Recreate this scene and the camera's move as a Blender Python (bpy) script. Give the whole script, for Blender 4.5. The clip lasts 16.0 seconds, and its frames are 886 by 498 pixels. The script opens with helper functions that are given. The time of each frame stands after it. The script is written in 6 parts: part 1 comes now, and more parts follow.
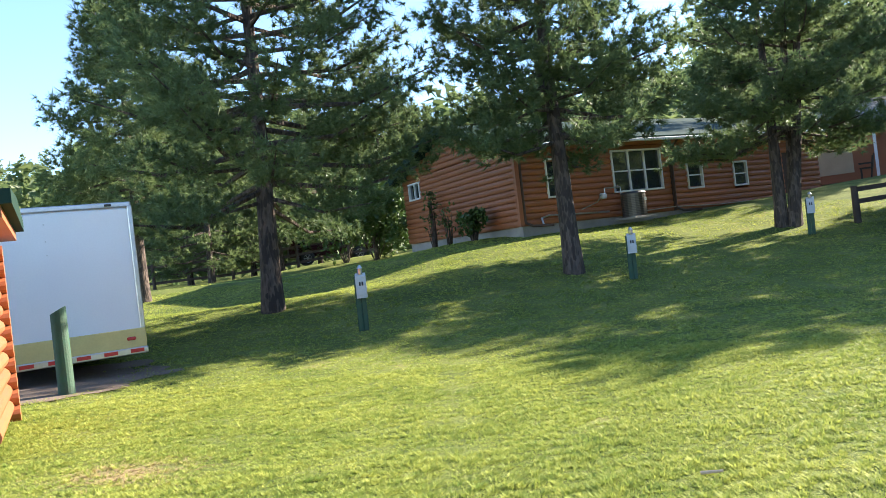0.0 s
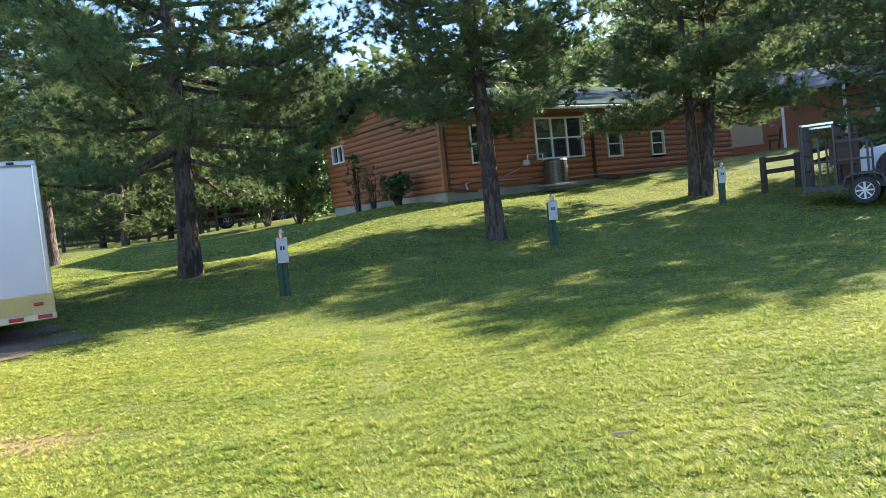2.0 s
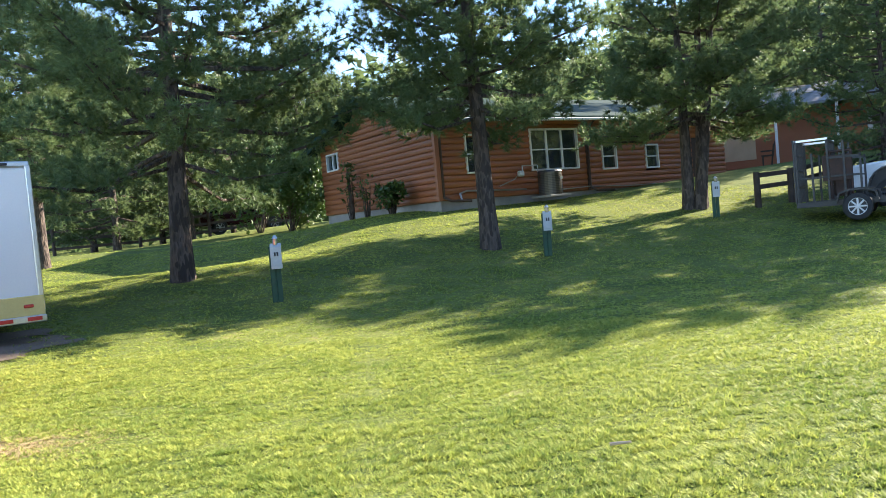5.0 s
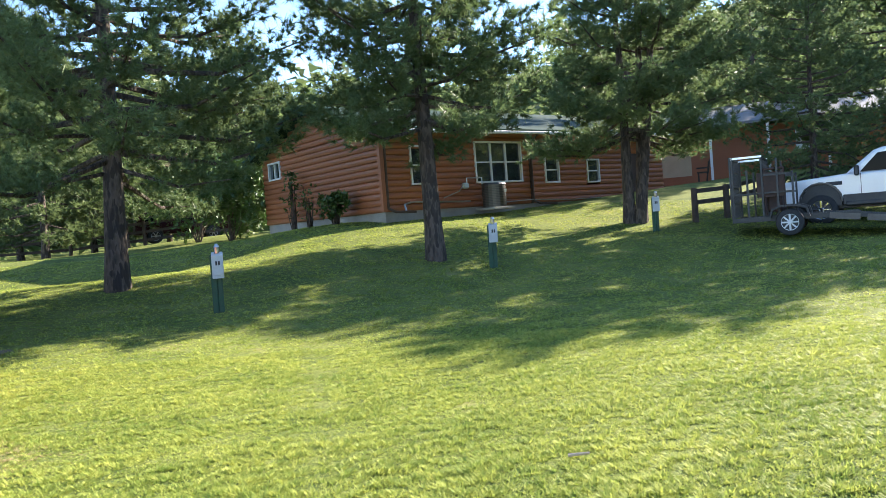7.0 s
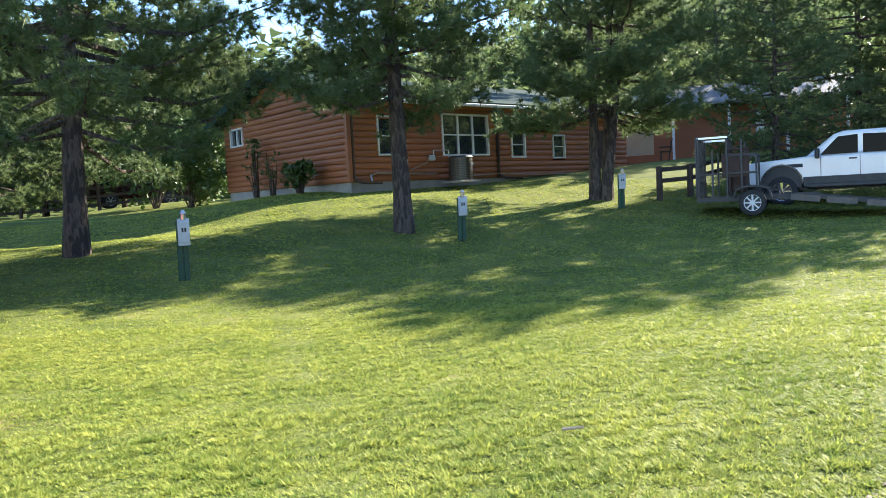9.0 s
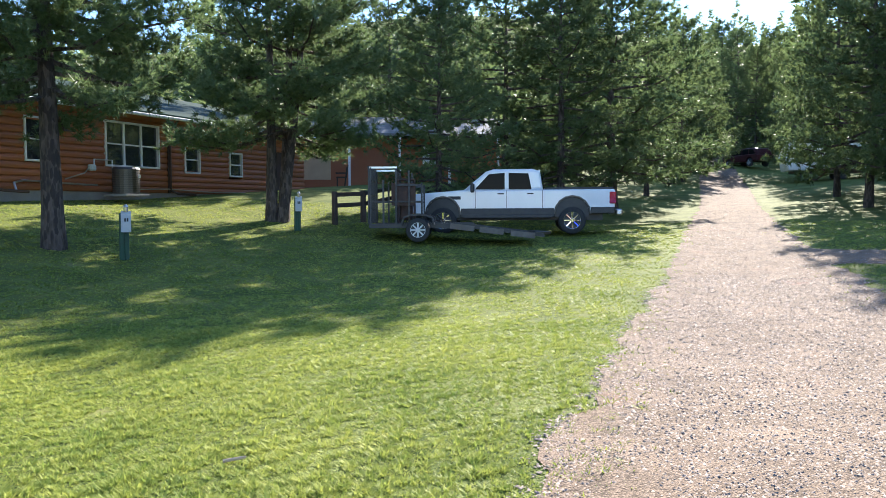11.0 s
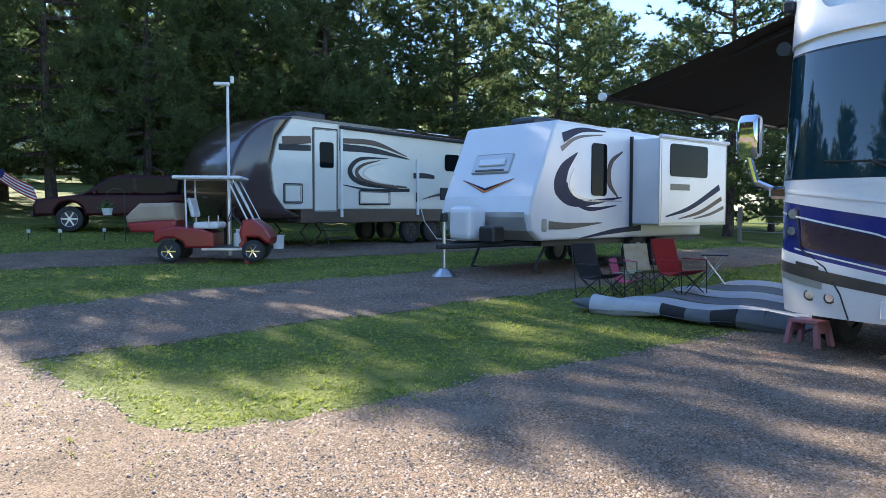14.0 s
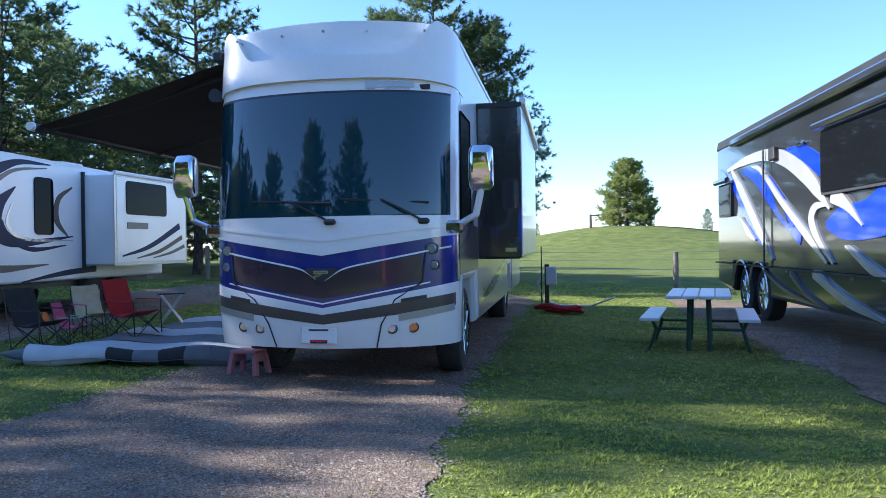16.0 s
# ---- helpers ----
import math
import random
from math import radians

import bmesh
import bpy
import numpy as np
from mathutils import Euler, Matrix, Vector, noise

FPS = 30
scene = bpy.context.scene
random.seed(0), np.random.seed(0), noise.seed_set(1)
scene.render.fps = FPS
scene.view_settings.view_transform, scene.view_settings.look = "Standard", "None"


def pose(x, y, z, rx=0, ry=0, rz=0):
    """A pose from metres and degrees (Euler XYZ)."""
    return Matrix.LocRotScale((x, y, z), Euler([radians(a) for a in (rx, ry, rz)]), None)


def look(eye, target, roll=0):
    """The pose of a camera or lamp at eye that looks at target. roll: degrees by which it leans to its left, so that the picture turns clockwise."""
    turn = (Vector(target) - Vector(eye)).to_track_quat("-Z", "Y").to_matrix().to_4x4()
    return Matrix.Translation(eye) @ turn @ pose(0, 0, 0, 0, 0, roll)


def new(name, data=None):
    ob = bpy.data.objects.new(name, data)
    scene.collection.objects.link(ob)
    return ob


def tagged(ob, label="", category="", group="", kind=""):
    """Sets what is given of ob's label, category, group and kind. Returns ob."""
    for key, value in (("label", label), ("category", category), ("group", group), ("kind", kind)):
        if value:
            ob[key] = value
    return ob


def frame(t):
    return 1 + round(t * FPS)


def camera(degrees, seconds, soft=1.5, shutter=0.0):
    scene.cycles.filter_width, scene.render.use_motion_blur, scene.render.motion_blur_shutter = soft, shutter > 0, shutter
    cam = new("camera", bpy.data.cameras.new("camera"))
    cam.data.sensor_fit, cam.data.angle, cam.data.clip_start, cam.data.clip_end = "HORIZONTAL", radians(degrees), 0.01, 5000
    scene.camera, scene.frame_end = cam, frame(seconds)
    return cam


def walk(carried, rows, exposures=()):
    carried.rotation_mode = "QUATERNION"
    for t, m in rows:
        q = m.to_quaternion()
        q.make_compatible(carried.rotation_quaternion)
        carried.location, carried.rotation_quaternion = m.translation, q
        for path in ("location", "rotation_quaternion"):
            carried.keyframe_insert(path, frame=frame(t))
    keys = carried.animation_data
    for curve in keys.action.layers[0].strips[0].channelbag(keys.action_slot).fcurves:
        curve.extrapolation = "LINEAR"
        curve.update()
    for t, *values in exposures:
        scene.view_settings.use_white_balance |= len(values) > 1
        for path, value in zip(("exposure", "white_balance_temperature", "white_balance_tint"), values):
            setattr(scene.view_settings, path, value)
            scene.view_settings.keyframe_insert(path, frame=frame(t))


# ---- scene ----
cam = camera(60.71, 16.0, soft=0.6)
walk(cam, [
    (0.0, pose(0.160, -0.079, 1.506, 90.42, 6.80, 0.62)),
    (0.5, pose(0.153, -0.081, 1.511, 90.00, 6.27, -1.14)),
    (1.0, pose(0.178, -0.045, 1.519, 89.23, 5.83, -2.88)),
    (1.5, pose(0.180, -0.049, 1.517, 88.29, 5.82, -4.28)),
    (2.0, pose(0.172, -0.068, 1.520, 87.07, 6.17, -5.16)),
    (2.5, pose(0.192, -0.046, 1.521, 85.96, 6.92, -5.35)),
    (3.0, pose(0.195, -0.067, 1.520, 85.40, 7.38, -4.86)),
    (3.5, pose(0.202, -0.029, 1.512, 85.43, 7.31, -4.29)),
    (4.0, pose(0.193, -0.025, 1.500, 86.09, 6.66, -4.19)),
    (6.5, pose(0.053, -0.037, 1.489, 89.00, 4.11, -9.01)),
    (7.0, pose(0.036, 0.079, 1.476, 88.33, 4.52, -10.19)),
    (7.5, pose(-0.065, 0.148, 1.477, 87.41, 4.48, -11.45)),
    (8.0, pose(-0.190, 0.206, 1.478, 86.26, 3.73, -12.21)),
    (10.3, pose(-0.157, 0.227, 1.470, 86.77, 0.34, -21.52)),
    (10.5, pose(-0.130, 0.243, 1.477, 86.94, 0.34, -25.60)),
    (11.0, pose(-0.107, 0.251, 1.481, 86.98, 0.33, -37.29)),
    (11.5, pose(-0.048, 0.230, 1.460, 86.81, 0.72, -48.93)),
    (12.0, pose(-0.018, 0.203, 1.476, 86.54, 0.58, -59.84)),
    (12.5, pose(0.061, 0.174, 1.480, 86.41, 0.26, -70.29)),
    (13.0, pose(0.130, 0.223, 1.492, 86.36, -0.02, -81.84)),
    (13.5, pose(0.172, 0.294, 1.504, 86.53, -0.09, -93.30)),
    (14.0, pose(0.193, 0.282, 1.498, 87.06, -0.04, -102.30)),
    (14.5, pose(0.172, 0.205, 1.510, 87.84, 0.19, -110.40)),
    (15.0, pose(0.124, 0.067, 1.498, 88.74, 0.37, -119.37)),
    (15.5, pose(0.044, -0.062, 1.483, 89.43, 0.63, -129.14)),
    (16.0, pose(-0.027, -0.075, 1.489, 89.72, 0.85, -140.18)),
], [(0.0, 2.25, 6250, 15), (8.0, 2.35, 6200, 15), (11.0, 2.05, 5900, 15), (12.5, 1.93, 5800, 14), (13.5, 2.0, 5900, 14), (14.5, 2.1, 6100, 15), (15.5, 1.9, 5900, 16), (16.0, 1.65, 5250, 16)])

# ---- world, sun ----
SUN_AZ, SUN_EL = radians(61.5), radians(26.5)
world = bpy.data.worlds.new("sky")
scene.world = world
world.use_nodes = True
wn = world.node_tree.nodes
sky = wn.new("ShaderNodeTexSky")
sky.sky_type, sky.sun_disc = "NISHITA", False
sky.sun_elevation, sky.sun_rotation = SUN_EL, SUN_AZ
sky.air_density, sky.dust_density, sky.ozone_density = 1.0, 0.0, 3.5
wn["Background"].inputs["Strength"].default_value = 0.098
world.node_tree.links.new(sky.outputs["Color"], wn["Background"].inputs["Color"])
lamp = bpy.data.lights.new("sun", "SUN")
lamp.energy, lamp.angle, lamp.color = 5.0, radians(0.5), (1.0, 0.90, 0.72)
sun = new("sun", lamp)
sun.matrix_world = look((0, 0, 60), (-math.sin(SUN_AZ) * 50, -math.cos(SUN_AZ) * 50, 60 - 50 * math.tan(SUN_EL)))


# ---- materials ----
def surf(name, c1, c2=None, scale=3.0, rough=0.6, metal=0.0, bump=0.0, fine=40.0, coat=0.0, spec=0.5, transl=0.0, randomise=0.0, island=False, stretch=None, fw=0.45, cells=0.0):
    """A surface with two scales of variation between two colours, and fine relief."""
    m = bpy.data.materials.new(name)
    m.use_nodes = True
    n, l = m.node_tree.nodes, m.node_tree.links
    b = n["Principled BSDF"]
    c2 = c2 or tuple(v * 0.8 for v in c1)
    co = n.new("ShaderNodeTexCoord")
    src = co.outputs["Object"]
    if stretch:
        mp = n.new("ShaderNodeMapping")
        mp.inputs["Scale"].default_value = stretch
        l.new(src, mp.inputs["Vector"])
        src = mp.outputs["Vector"]
    n1 = n.new("ShaderNodeTexNoise")
    n1.inputs["Scale"].default_value, n1.inputs["Detail"].default_value = scale, 5
    n2 = n.new("ShaderNodeTexNoise")
    n2.inputs["Scale"].default_value, n2.inputs["Detail"].default_value = fine, 3
    l.new(src, n1.inputs["Vector"]), l.new(src, n2.inputs["Vector"])
    ad = n.new("ShaderNodeMath")
    ad.operation = "MULTIPLY_ADD"
    ad.inputs[1].default_value = fw
    l.new(n2.outputs["Fac"], ad.inputs[0]), l.new(n1.outputs["Fac"], ad.inputs[2])
    fac = ad.outputs[0]
    if cells:
        vo = n.new("ShaderNodeTexVoronoi")
        vo.inputs["Scale"].default_value = cells
        l.new(src, vo.inputs["Vector"])
        sp = n.new("ShaderNodeSeparateColor")
        l.new(vo.outputs["Color"], sp.inputs["Color"])
        a3 = n.new("ShaderNodeMath")
        a3.operation = "MULTIPLY_ADD"
        a3.inputs[1].default_value = 0.75
        l.new(sp.outputs[0], a3.inputs[0]), l.new(fac, a3.inputs[2])
        a4 = n.new("ShaderNodeMath")
        a4.operation = "MULTIPLY_ADD"
        a4.inputs[1].default_value = -0.55
        l.new(vo.outputs["Distance"], a4.inputs[0]), l.new(a3.outputs[0], a4.inputs[2])
        fac = a4.outputs[0]
    if randomise:
        oi = n.new("ShaderNodeNewGeometry" if island else "ShaderNodeObjectInfo")
        a2 = n.new("ShaderNodeMath")
        a2.operation = "MULTIPLY_ADD"
        a2.inputs[1].default_value = randomise
        l.new(oi.outputs["Random Per Island" if island else "Random"], a2.inputs[0]), l.new(fac, a2.inputs[2])
        fac = a2.outputs[0]
    mr = n.new("ShaderNodeMapRange")
    mr.inputs["From Min"].default_value, mr.inputs["From Max"].default_value = 0.30 + 0.34 * fw, 0.70 + 0.66 * fw + randomise
    l.new(fac, mr.inputs["Value"])
    mx = n.new("ShaderNodeMix")
    mx.data_type = "RGBA"
    mx.inputs["A"].default_value, mx.inputs["B"].default_value = (*c1, 1), (*c2, 1)
    l.new(mr.outputs["Result"], mx.inputs["Factor"])
    l.new(mx.outputs["Result"], b.inputs["Base Color"])
    b.inputs["Roughness"].default_value, b.inputs["Metallic"].default_value = rough, metal
    b.inputs["Coat Weight"].default_value = coat
    b.inputs["Coat Roughness"].default_value = 0.06
    b.inputs["Specular IOR Level"].default_value = spec
    if bump:
        bp = n.new("ShaderNodeBump")
        bp.inputs["Strength"].default_value, bp.inputs["Distance"].default_value = min(1.0, bump), 0.02
        if cells:
            bp.invert, bp.inputs["Distance"].default_value = True, 0.03
        l.new(vo.outputs["Distance"] if cells else n2.outputs["Fac"], bp.inputs["Height"]), l.new(bp.outputs["Normal"], b.inputs["Normal"])
    if transl:
        tr = n.new("ShaderNodeBsdfTranslucent")
        l.new(mx.outputs["Result"], tr.inputs["Color"])
        ms = n.new("ShaderNodeMixShader")
        ms.inputs[0].default_value = transl
        l.new(b.outputs[0], ms.inputs[1]), l.new(tr.outputs[0], ms.inputs[2])
        l.new(ms.outputs[0], n["Material Output"].inputs["Surface"])
    return m


def glass_dark(name, tint=(0.012, 0.016, 0.02), rough=0.02):
    """Tinted vehicle glass: nearly black body under a clear gloss."""
    return surf(name, tint, tuple(v * 1.3 for v in tint), scale=1.0, rough=rough, spec=1.0, coat=1.0)


M = {}
M["grass"] = surf("lawn", (0.042, 0.070, 0.019), (0.21, 0.225, 0.064), scale=0.9, rough=0.9, bump=1.0, fine=35, fw=1.2, spec=0.05)
M["blade"] = surf("grass_blade", (0.085, 0.18, 0.026), (0.58, 0.58, 0.135), scale=0.7, rough=0.6, transl=0.42, randomise=0.6, island=True, spec=0.12, fine=9, fw=1.1)
M["gravel"] = surf("gravel_bed", (0.085, 0.062, 0.044), (0.26, 0.19, 0.132), scale=1.6, rough=0.95, bump=0.35, fine=70, fw=0.9, cells=70, spec=0.1)


def worn_through(m, colour, scale, low, high):
    """Patches of packed soil that show through a loose surface."""
    n, l = m.node_tree.nodes, m.node_tree.links
    b = n["Principled BSDF"]
    was = b.inputs["Base Color"].links[0].from_socket
    co, no, mr, mx = n.new("ShaderNodeTexCoord"), n.new("ShaderNodeTexNoise"), n.new("ShaderNodeMapRange"), n.new("ShaderNodeMix")
    no.inputs["Scale"].default_value, no.inputs["Detail"].default_value, no.inputs["Roughness"].default_value = scale, 8, 0.68
    mr.inputs["From Min"].default_value, mr.inputs["From Max"].default_value, mr.inputs["To Max"].default_value = low, high, 0.85
    mx.data_type = "RGBA"
    mx.inputs["B"].default_value = (*colour, 1)
    l.new(co.outputs["Object"], no.inputs["Vector"]), l.new(no.outputs["Fac"], mr.inputs["Value"])
    l.new(mr.outputs["Result"], mx.inputs["Factor"]), l.new(was, mx.inputs["A"]), l.new(mx.outputs["Result"], b.inputs["Base Color"])


worn_through(M["gravel"], (0.33, 0.24, 0.165), 0.5, 0.60, 0.70)
worn_through(M["gravel"], (0.17, 0.075, 0.05), 0.8, 0.60, 0.72)
worn_through(M["grass"], (0.24, 0.19, 0.09), 0.9, 0.60, 0.74)
M["stone"] = surf("gravel_stone", (0.38, 0.31, 0.255), (0.14, 0.108, 0.088), scale=1.2, rough=0.9, bump=0.3, randomise=0.9, island=True, spec=0.25)
M["needle"] = surf("pine_needle", (0.062, 0.115, 0.045), (0.20, 0.25, 0.095), scale=0.6, rough=0.5, transl=0.45, randomise=0.5, island=True, spec=0.3)
# Pine needles brightened for the mound tree: sunlight put into the colour.
M["needle_sunny"] = surf("sunlit_pine_needle", (0.17, 0.22, 0.06), (0.38, 0.40, 0.12), scale=0.6, rough=0.5, transl=0.5, randomise=0.5, island=True, spec=0.3)
M["needle_far"] = surf("pine_needle_far", (0.062, 0.108, 0.040), (0.175, 0.215, 0.08), scale=0.4, rough=0.5, transl=0.55, randomise=0.5, island=True, spec=0.3)
M["leaf"] = surf("shrub_leaf", (0.035, 0.08, 0.016), (0.09, 0.15, 0.03), scale=0.9, rough=0.5, transl=0.2, randomise=0.5, island=True)
M["bark"] = surf("pine_bark", (0.135, 0.105, 0.085), (0.055, 0.044, 0.038), scale=5, rough=0.95, bump=1.0, fine=22, stretch=(1, 1, 0.3), spec=0.15, cells=17)
M["log"] = surf("stained_log_siding", (0.37, 0.125, 0.046), (0.26, 0.085, 0.032), scale=1.2, rough=0.5, bump=0.25, fine=25, stretch=(0.25, 1, 1), randomise=0.35)
M["conc"] = surf("concrete", (0.36, 0.33, 0.29), (0.24, 0.22, 0.20), scale=2, rough=0.9, bump=0.4)
M["roof_dark"] = surf("metal_roof_green", (0.014, 0.035, 0.026), (0.02, 0.042, 0.032), scale=2, rough=0.8, spec=0.1)
M["roof_white"] = surf("metal_roof_pale", (0.22, 0.22, 0.22), (0.14, 0.14, 0.15), scale=1.5, rough=0.5, metal=0.3)
M["white_trim"] = surf("white_trim", (0.78, 0.77, 0.74), (0.66, 0.65, 0.62), scale=3, rough=0.45)
M["dirt"] = surf("brown_dirt_with_litter", (0.10, 0.07, 0.05), (0.20, 0.145, 0.10), scale=1.5, rough=0.95, bump=0.8, fine=30, fw=0.9)
M["brown"] = surf("brown_paint", (0.07, 0.035, 0.022), (0.05, 0.025, 0.017), scale=3, rough=0.5)
M["window"] = glass_dark("window_glass", (0.02, 0.025, 0.03))
M["tint"] = surf("tinted_glass", (0.006, 0.007, 0.008), (0.008, 0.009, 0.011), scale=1.0, rough=0.03, spec=0.05)
M["shield"] = surf("windshield_glass", (0.005, 0.028, 0.042), (0.007, 0.034, 0.05), scale=1.0, rough=0.01, spec=0.75, coat=0.15)
M["white"] = surf("white_gelcoat", (0.80, 0.80, 0.79), (0.70, 0.70, 0.69), scale=1.5, rough=0.28, coat=0.5)
M["cream"] = surf("cream_gelcoat", (0.72, 0.69, 0.60), (0.64, 0.61, 0.53), scale=1.5, rough=0.3, coat=0.4)
M["box_white"] = surf("white_aluminium_skin", (0.74, 0.75, 0.76), (0.66, 0.67, 0.69), scale=0.8, rough=0.38, coat=0.2)
M["yellow"] = surf("faded_yellow_rail", (0.62, 0.52, 0.20), (0.50, 0.41, 0.16), scale=2, rough=0.5)
M["red_refl"] = surf("red_reflector", (0.55, 0.03, 0.03), (0.42, 0.02, 0.02), scale=9, rough=0.3)
M["black"] = surf("black_steel", (0.018, 0.018, 0.019), (0.035, 0.033, 0.03), scale=5, rough=0.45)
M["rubber"] = surf("tyre_rubber", (0.022, 0.022, 0.022), (0.04, 0.038, 0.035), scale=8, rough=0.85, bump=0.3)
M["chrome"] = surf("chrome", (0.85, 0.85, 0.86), (0.75, 0.75, 0.77), scale=2, rough=0.07, metal=1.0)
M["alu"] = surf("brushed_aluminium", (0.62, 0.62, 0.62), (0.5, 0.5, 0.5), scale=6, rough=0.35, metal=1.0)
M["green_post"] = surf("green_painted_timber", (0.022, 0.085, 0.045), (0.035, 0.06, 0.035), scale=6, rough=0.7, bump=0.3)
M["greybox"] = surf("grey_enamel", (0.52, 0.54, 0.54), (0.42, 0.44, 0.45), scale=5, rough=0.45)
M["dark_wood"] = surf("dark_weathered_wood", (0.045, 0.032, 0.024), (0.09, 0.065, 0.05), scale=4, rough=0.9, bump=0.5)
M["grey_wood"] = surf("grey_weathered_wood", (0.20, 0.17, 0.14), (0.12, 0.10, 0.08), scale=5, rough=0.9, bump=0.5)
M["blue"] = surf("navy_metallic_paint", (0.012, 0.025, 0.22), (0.008, 0.015, 0.14), scale=2, rough=0.22, coat=1.0)
M["royal"] = surf("royal_blue_paint", (0.012, 0.045, 0.58), (0.01, 0.032, 0.46), scale=2, rough=0.2, coat=1.0)
M["plum"] = surf("smoked_plum_panel", (0.045, 0.025, 0.05), (0.03, 0.018, 0.035), scale=2, rough=0.2, coat=1.0)
M["bronze"] = surf("bronze_grey_paint", (0.085, 0.075, 0.065), (0.06, 0.052, 0.045), scale=2, rough=0.35, coat=0.2)
M["silver"] = surf("silver_paint", (0.52, 0.51, 0.48), (0.42, 0.41, 0.39), scale=2, rough=0.28, metal=0.4, coat=0.6)
M["dark_paint"] = surf("charcoal_gloss_paint", (0.022, 0.023, 0.026), (0.03, 0.03, 0.033), scale=2, rough=0.16, coat=1.0)
M["maroon"] = surf("dark_brown_gelcoat", (0.045, 0.022, 0.018), (0.035, 0.018, 0.015), scale=2, rough=0.18, coat=0.5)
M["taupe"] = surf("taupe_graphic", (0.13, 0.09, 0.065), (0.10, 0.07, 0.05), scale=2, rough=0.4, spec=0.3)
M["navy_vinyl"] = surf("navy_vinyl", (0.012, 0.018, 0.055), (0.018, 0.024, 0.065), scale=3, rough=0.35, spec=0.15)
M["cart_red"] = surf("red_cart_plastic", (0.30, 0.010, 0.018), (0.22, 0.008, 0.014), scale=3, rough=0.3, coat=0.5)
M["car_red"] = surf("dark_red_car_paint", (0.045, 0.007, 0.010), (0.03, 0.005, 0.007), scale=2, rough=0.35, spec=0.2)
M["canvas_black"] = surf("black_canvas", (0.02, 0.02, 0.022), (0.035, 0.034, 0.034), scale=6, rough=0.9, bump=0.3)
M["awning"] = surf("brown_awning_fabric", (0.05, 0.032, 0.027), (0.035, 0.024, 0.021), scale=2, rough=0.85, transl=0.12)
M["red_fabric"] = surf("red_camp_fabric", (0.50, 0.02, 0.025), (0.36, 0.015, 0.02), scale=5, rough=0.8, transl=0.15)
M["pink"] = surf("pink_fabric", (0.65, 0.10, 0.22), (0.5, 0.07, 0.17), scale=6, rough=0.8)
M["pale_gold"] = surf("pale_gold_fabric", (0.62, 0.55, 0.42), (0.5, 0.38, 0.16), scale=5, rough=0.8)
M["mint"] = surf("mint_plastic", (0.22, 0.55, 0.36), (0.18, 0.45, 0.3), scale=6, rough=0.5)
M["pink_plastic"] = surf("faded_pink_plastic", (0.42, 0.17, 0.19), (0.34, 0.13, 0.15), scale=5, rough=0.5)
M["tan"] = surf("tan_canvas", (0.42, 0.33, 0.24), (0.32, 0.25, 0.18), scale=4, rough=0.85, bump=0.4)
M["mat_grey"] = surf("grey_woven_mat", (0.17, 0.18, 0.19), (0.12, 0.13, 0.14), scale=5, rough=0.8, bump=0.4, fine=120)
M["mat_pale"] = surf("pale_woven_mat", (0.52, 0.54, 0.56), (0.42, 0.44, 0.46), scale=5, rough=0.7, bump=0.4, fine=120)
M["amber"] = surf("amber_lens", (0.75, 0.22, 0.05), (0.6, 0.16, 0.04), scale=20, rough=0.15, coat=1.0)
M["red_lens"] = surf("red_lens", (0.45, 0.01, 0.012), (0.35, 0.008, 0.01), scale=20, rough=0.15, coat=1.0)
M["lens"] = surf("clear_lamp_lens", (0.60, 0.62, 0.64), (0.3, 0.31, 0.32), scale=22, rough=0.08, metal=0.6, coat=1.0)
M["beige"] = surf("beige_panel", (0.55, 0.42, 0.26), (0.45, 0.34, 0.21), scale=2, rough=0.7)
M["truck_white"] = surf("white_truck_paint", (0.76, 0.77, 0.78), (0.68, 0.69, 0.70), scale=1.2, rough=0.22, coat=0.8)
M["ink"] = surf("dark_ink", (0.02, 0.02, 0.022), (0.03, 0.03, 0.03), scale=9, rough=0.6)
M["tank_white"] = surf("white_plastic", (0.75, 0.75, 0.73), (0.62, 0.62, 0.6), scale=6, rough=0.4)
# Rusty steel; also gives the cream trailer's rims their shaded look.
M["rust_shade"] = surf("rusty_and_shaded_steel", (0.08, 0.04, 0.025), (0.04, 0.025, 0.02), scale=9, rough=0.8)
M["flag_red"] = surf("flag_red", (0.45, 0.03, 0.04), (0.38, 0.025, 0.03), scale=5, rough=0.8, transl=0.3)
M["flag_white"] = surf("flag_white", (0.72, 0.72, 0.70), (0.62, 0.62, 0.6), scale=5, rough=0.8, transl=0.3)
M["flag_blue"] = surf("flag_blue", (0.02, 0.03, 0.16), (0.015, 0.022, 0.12), scale=5, rough=0.8, transl=0.3)
M["straw"] = surf("dry_straw_grass", (0.52, 0.37, 0.19), (0.38, 0.28, 0.13), scale=3, rough=0.9, randomise=0.4, island=True)


# ---- building helpers ----
def sstep(v, a, b):
    u = np.clip((v - a) / (b - a), 0, 1)
    return u * u * (3 - 2 * u)


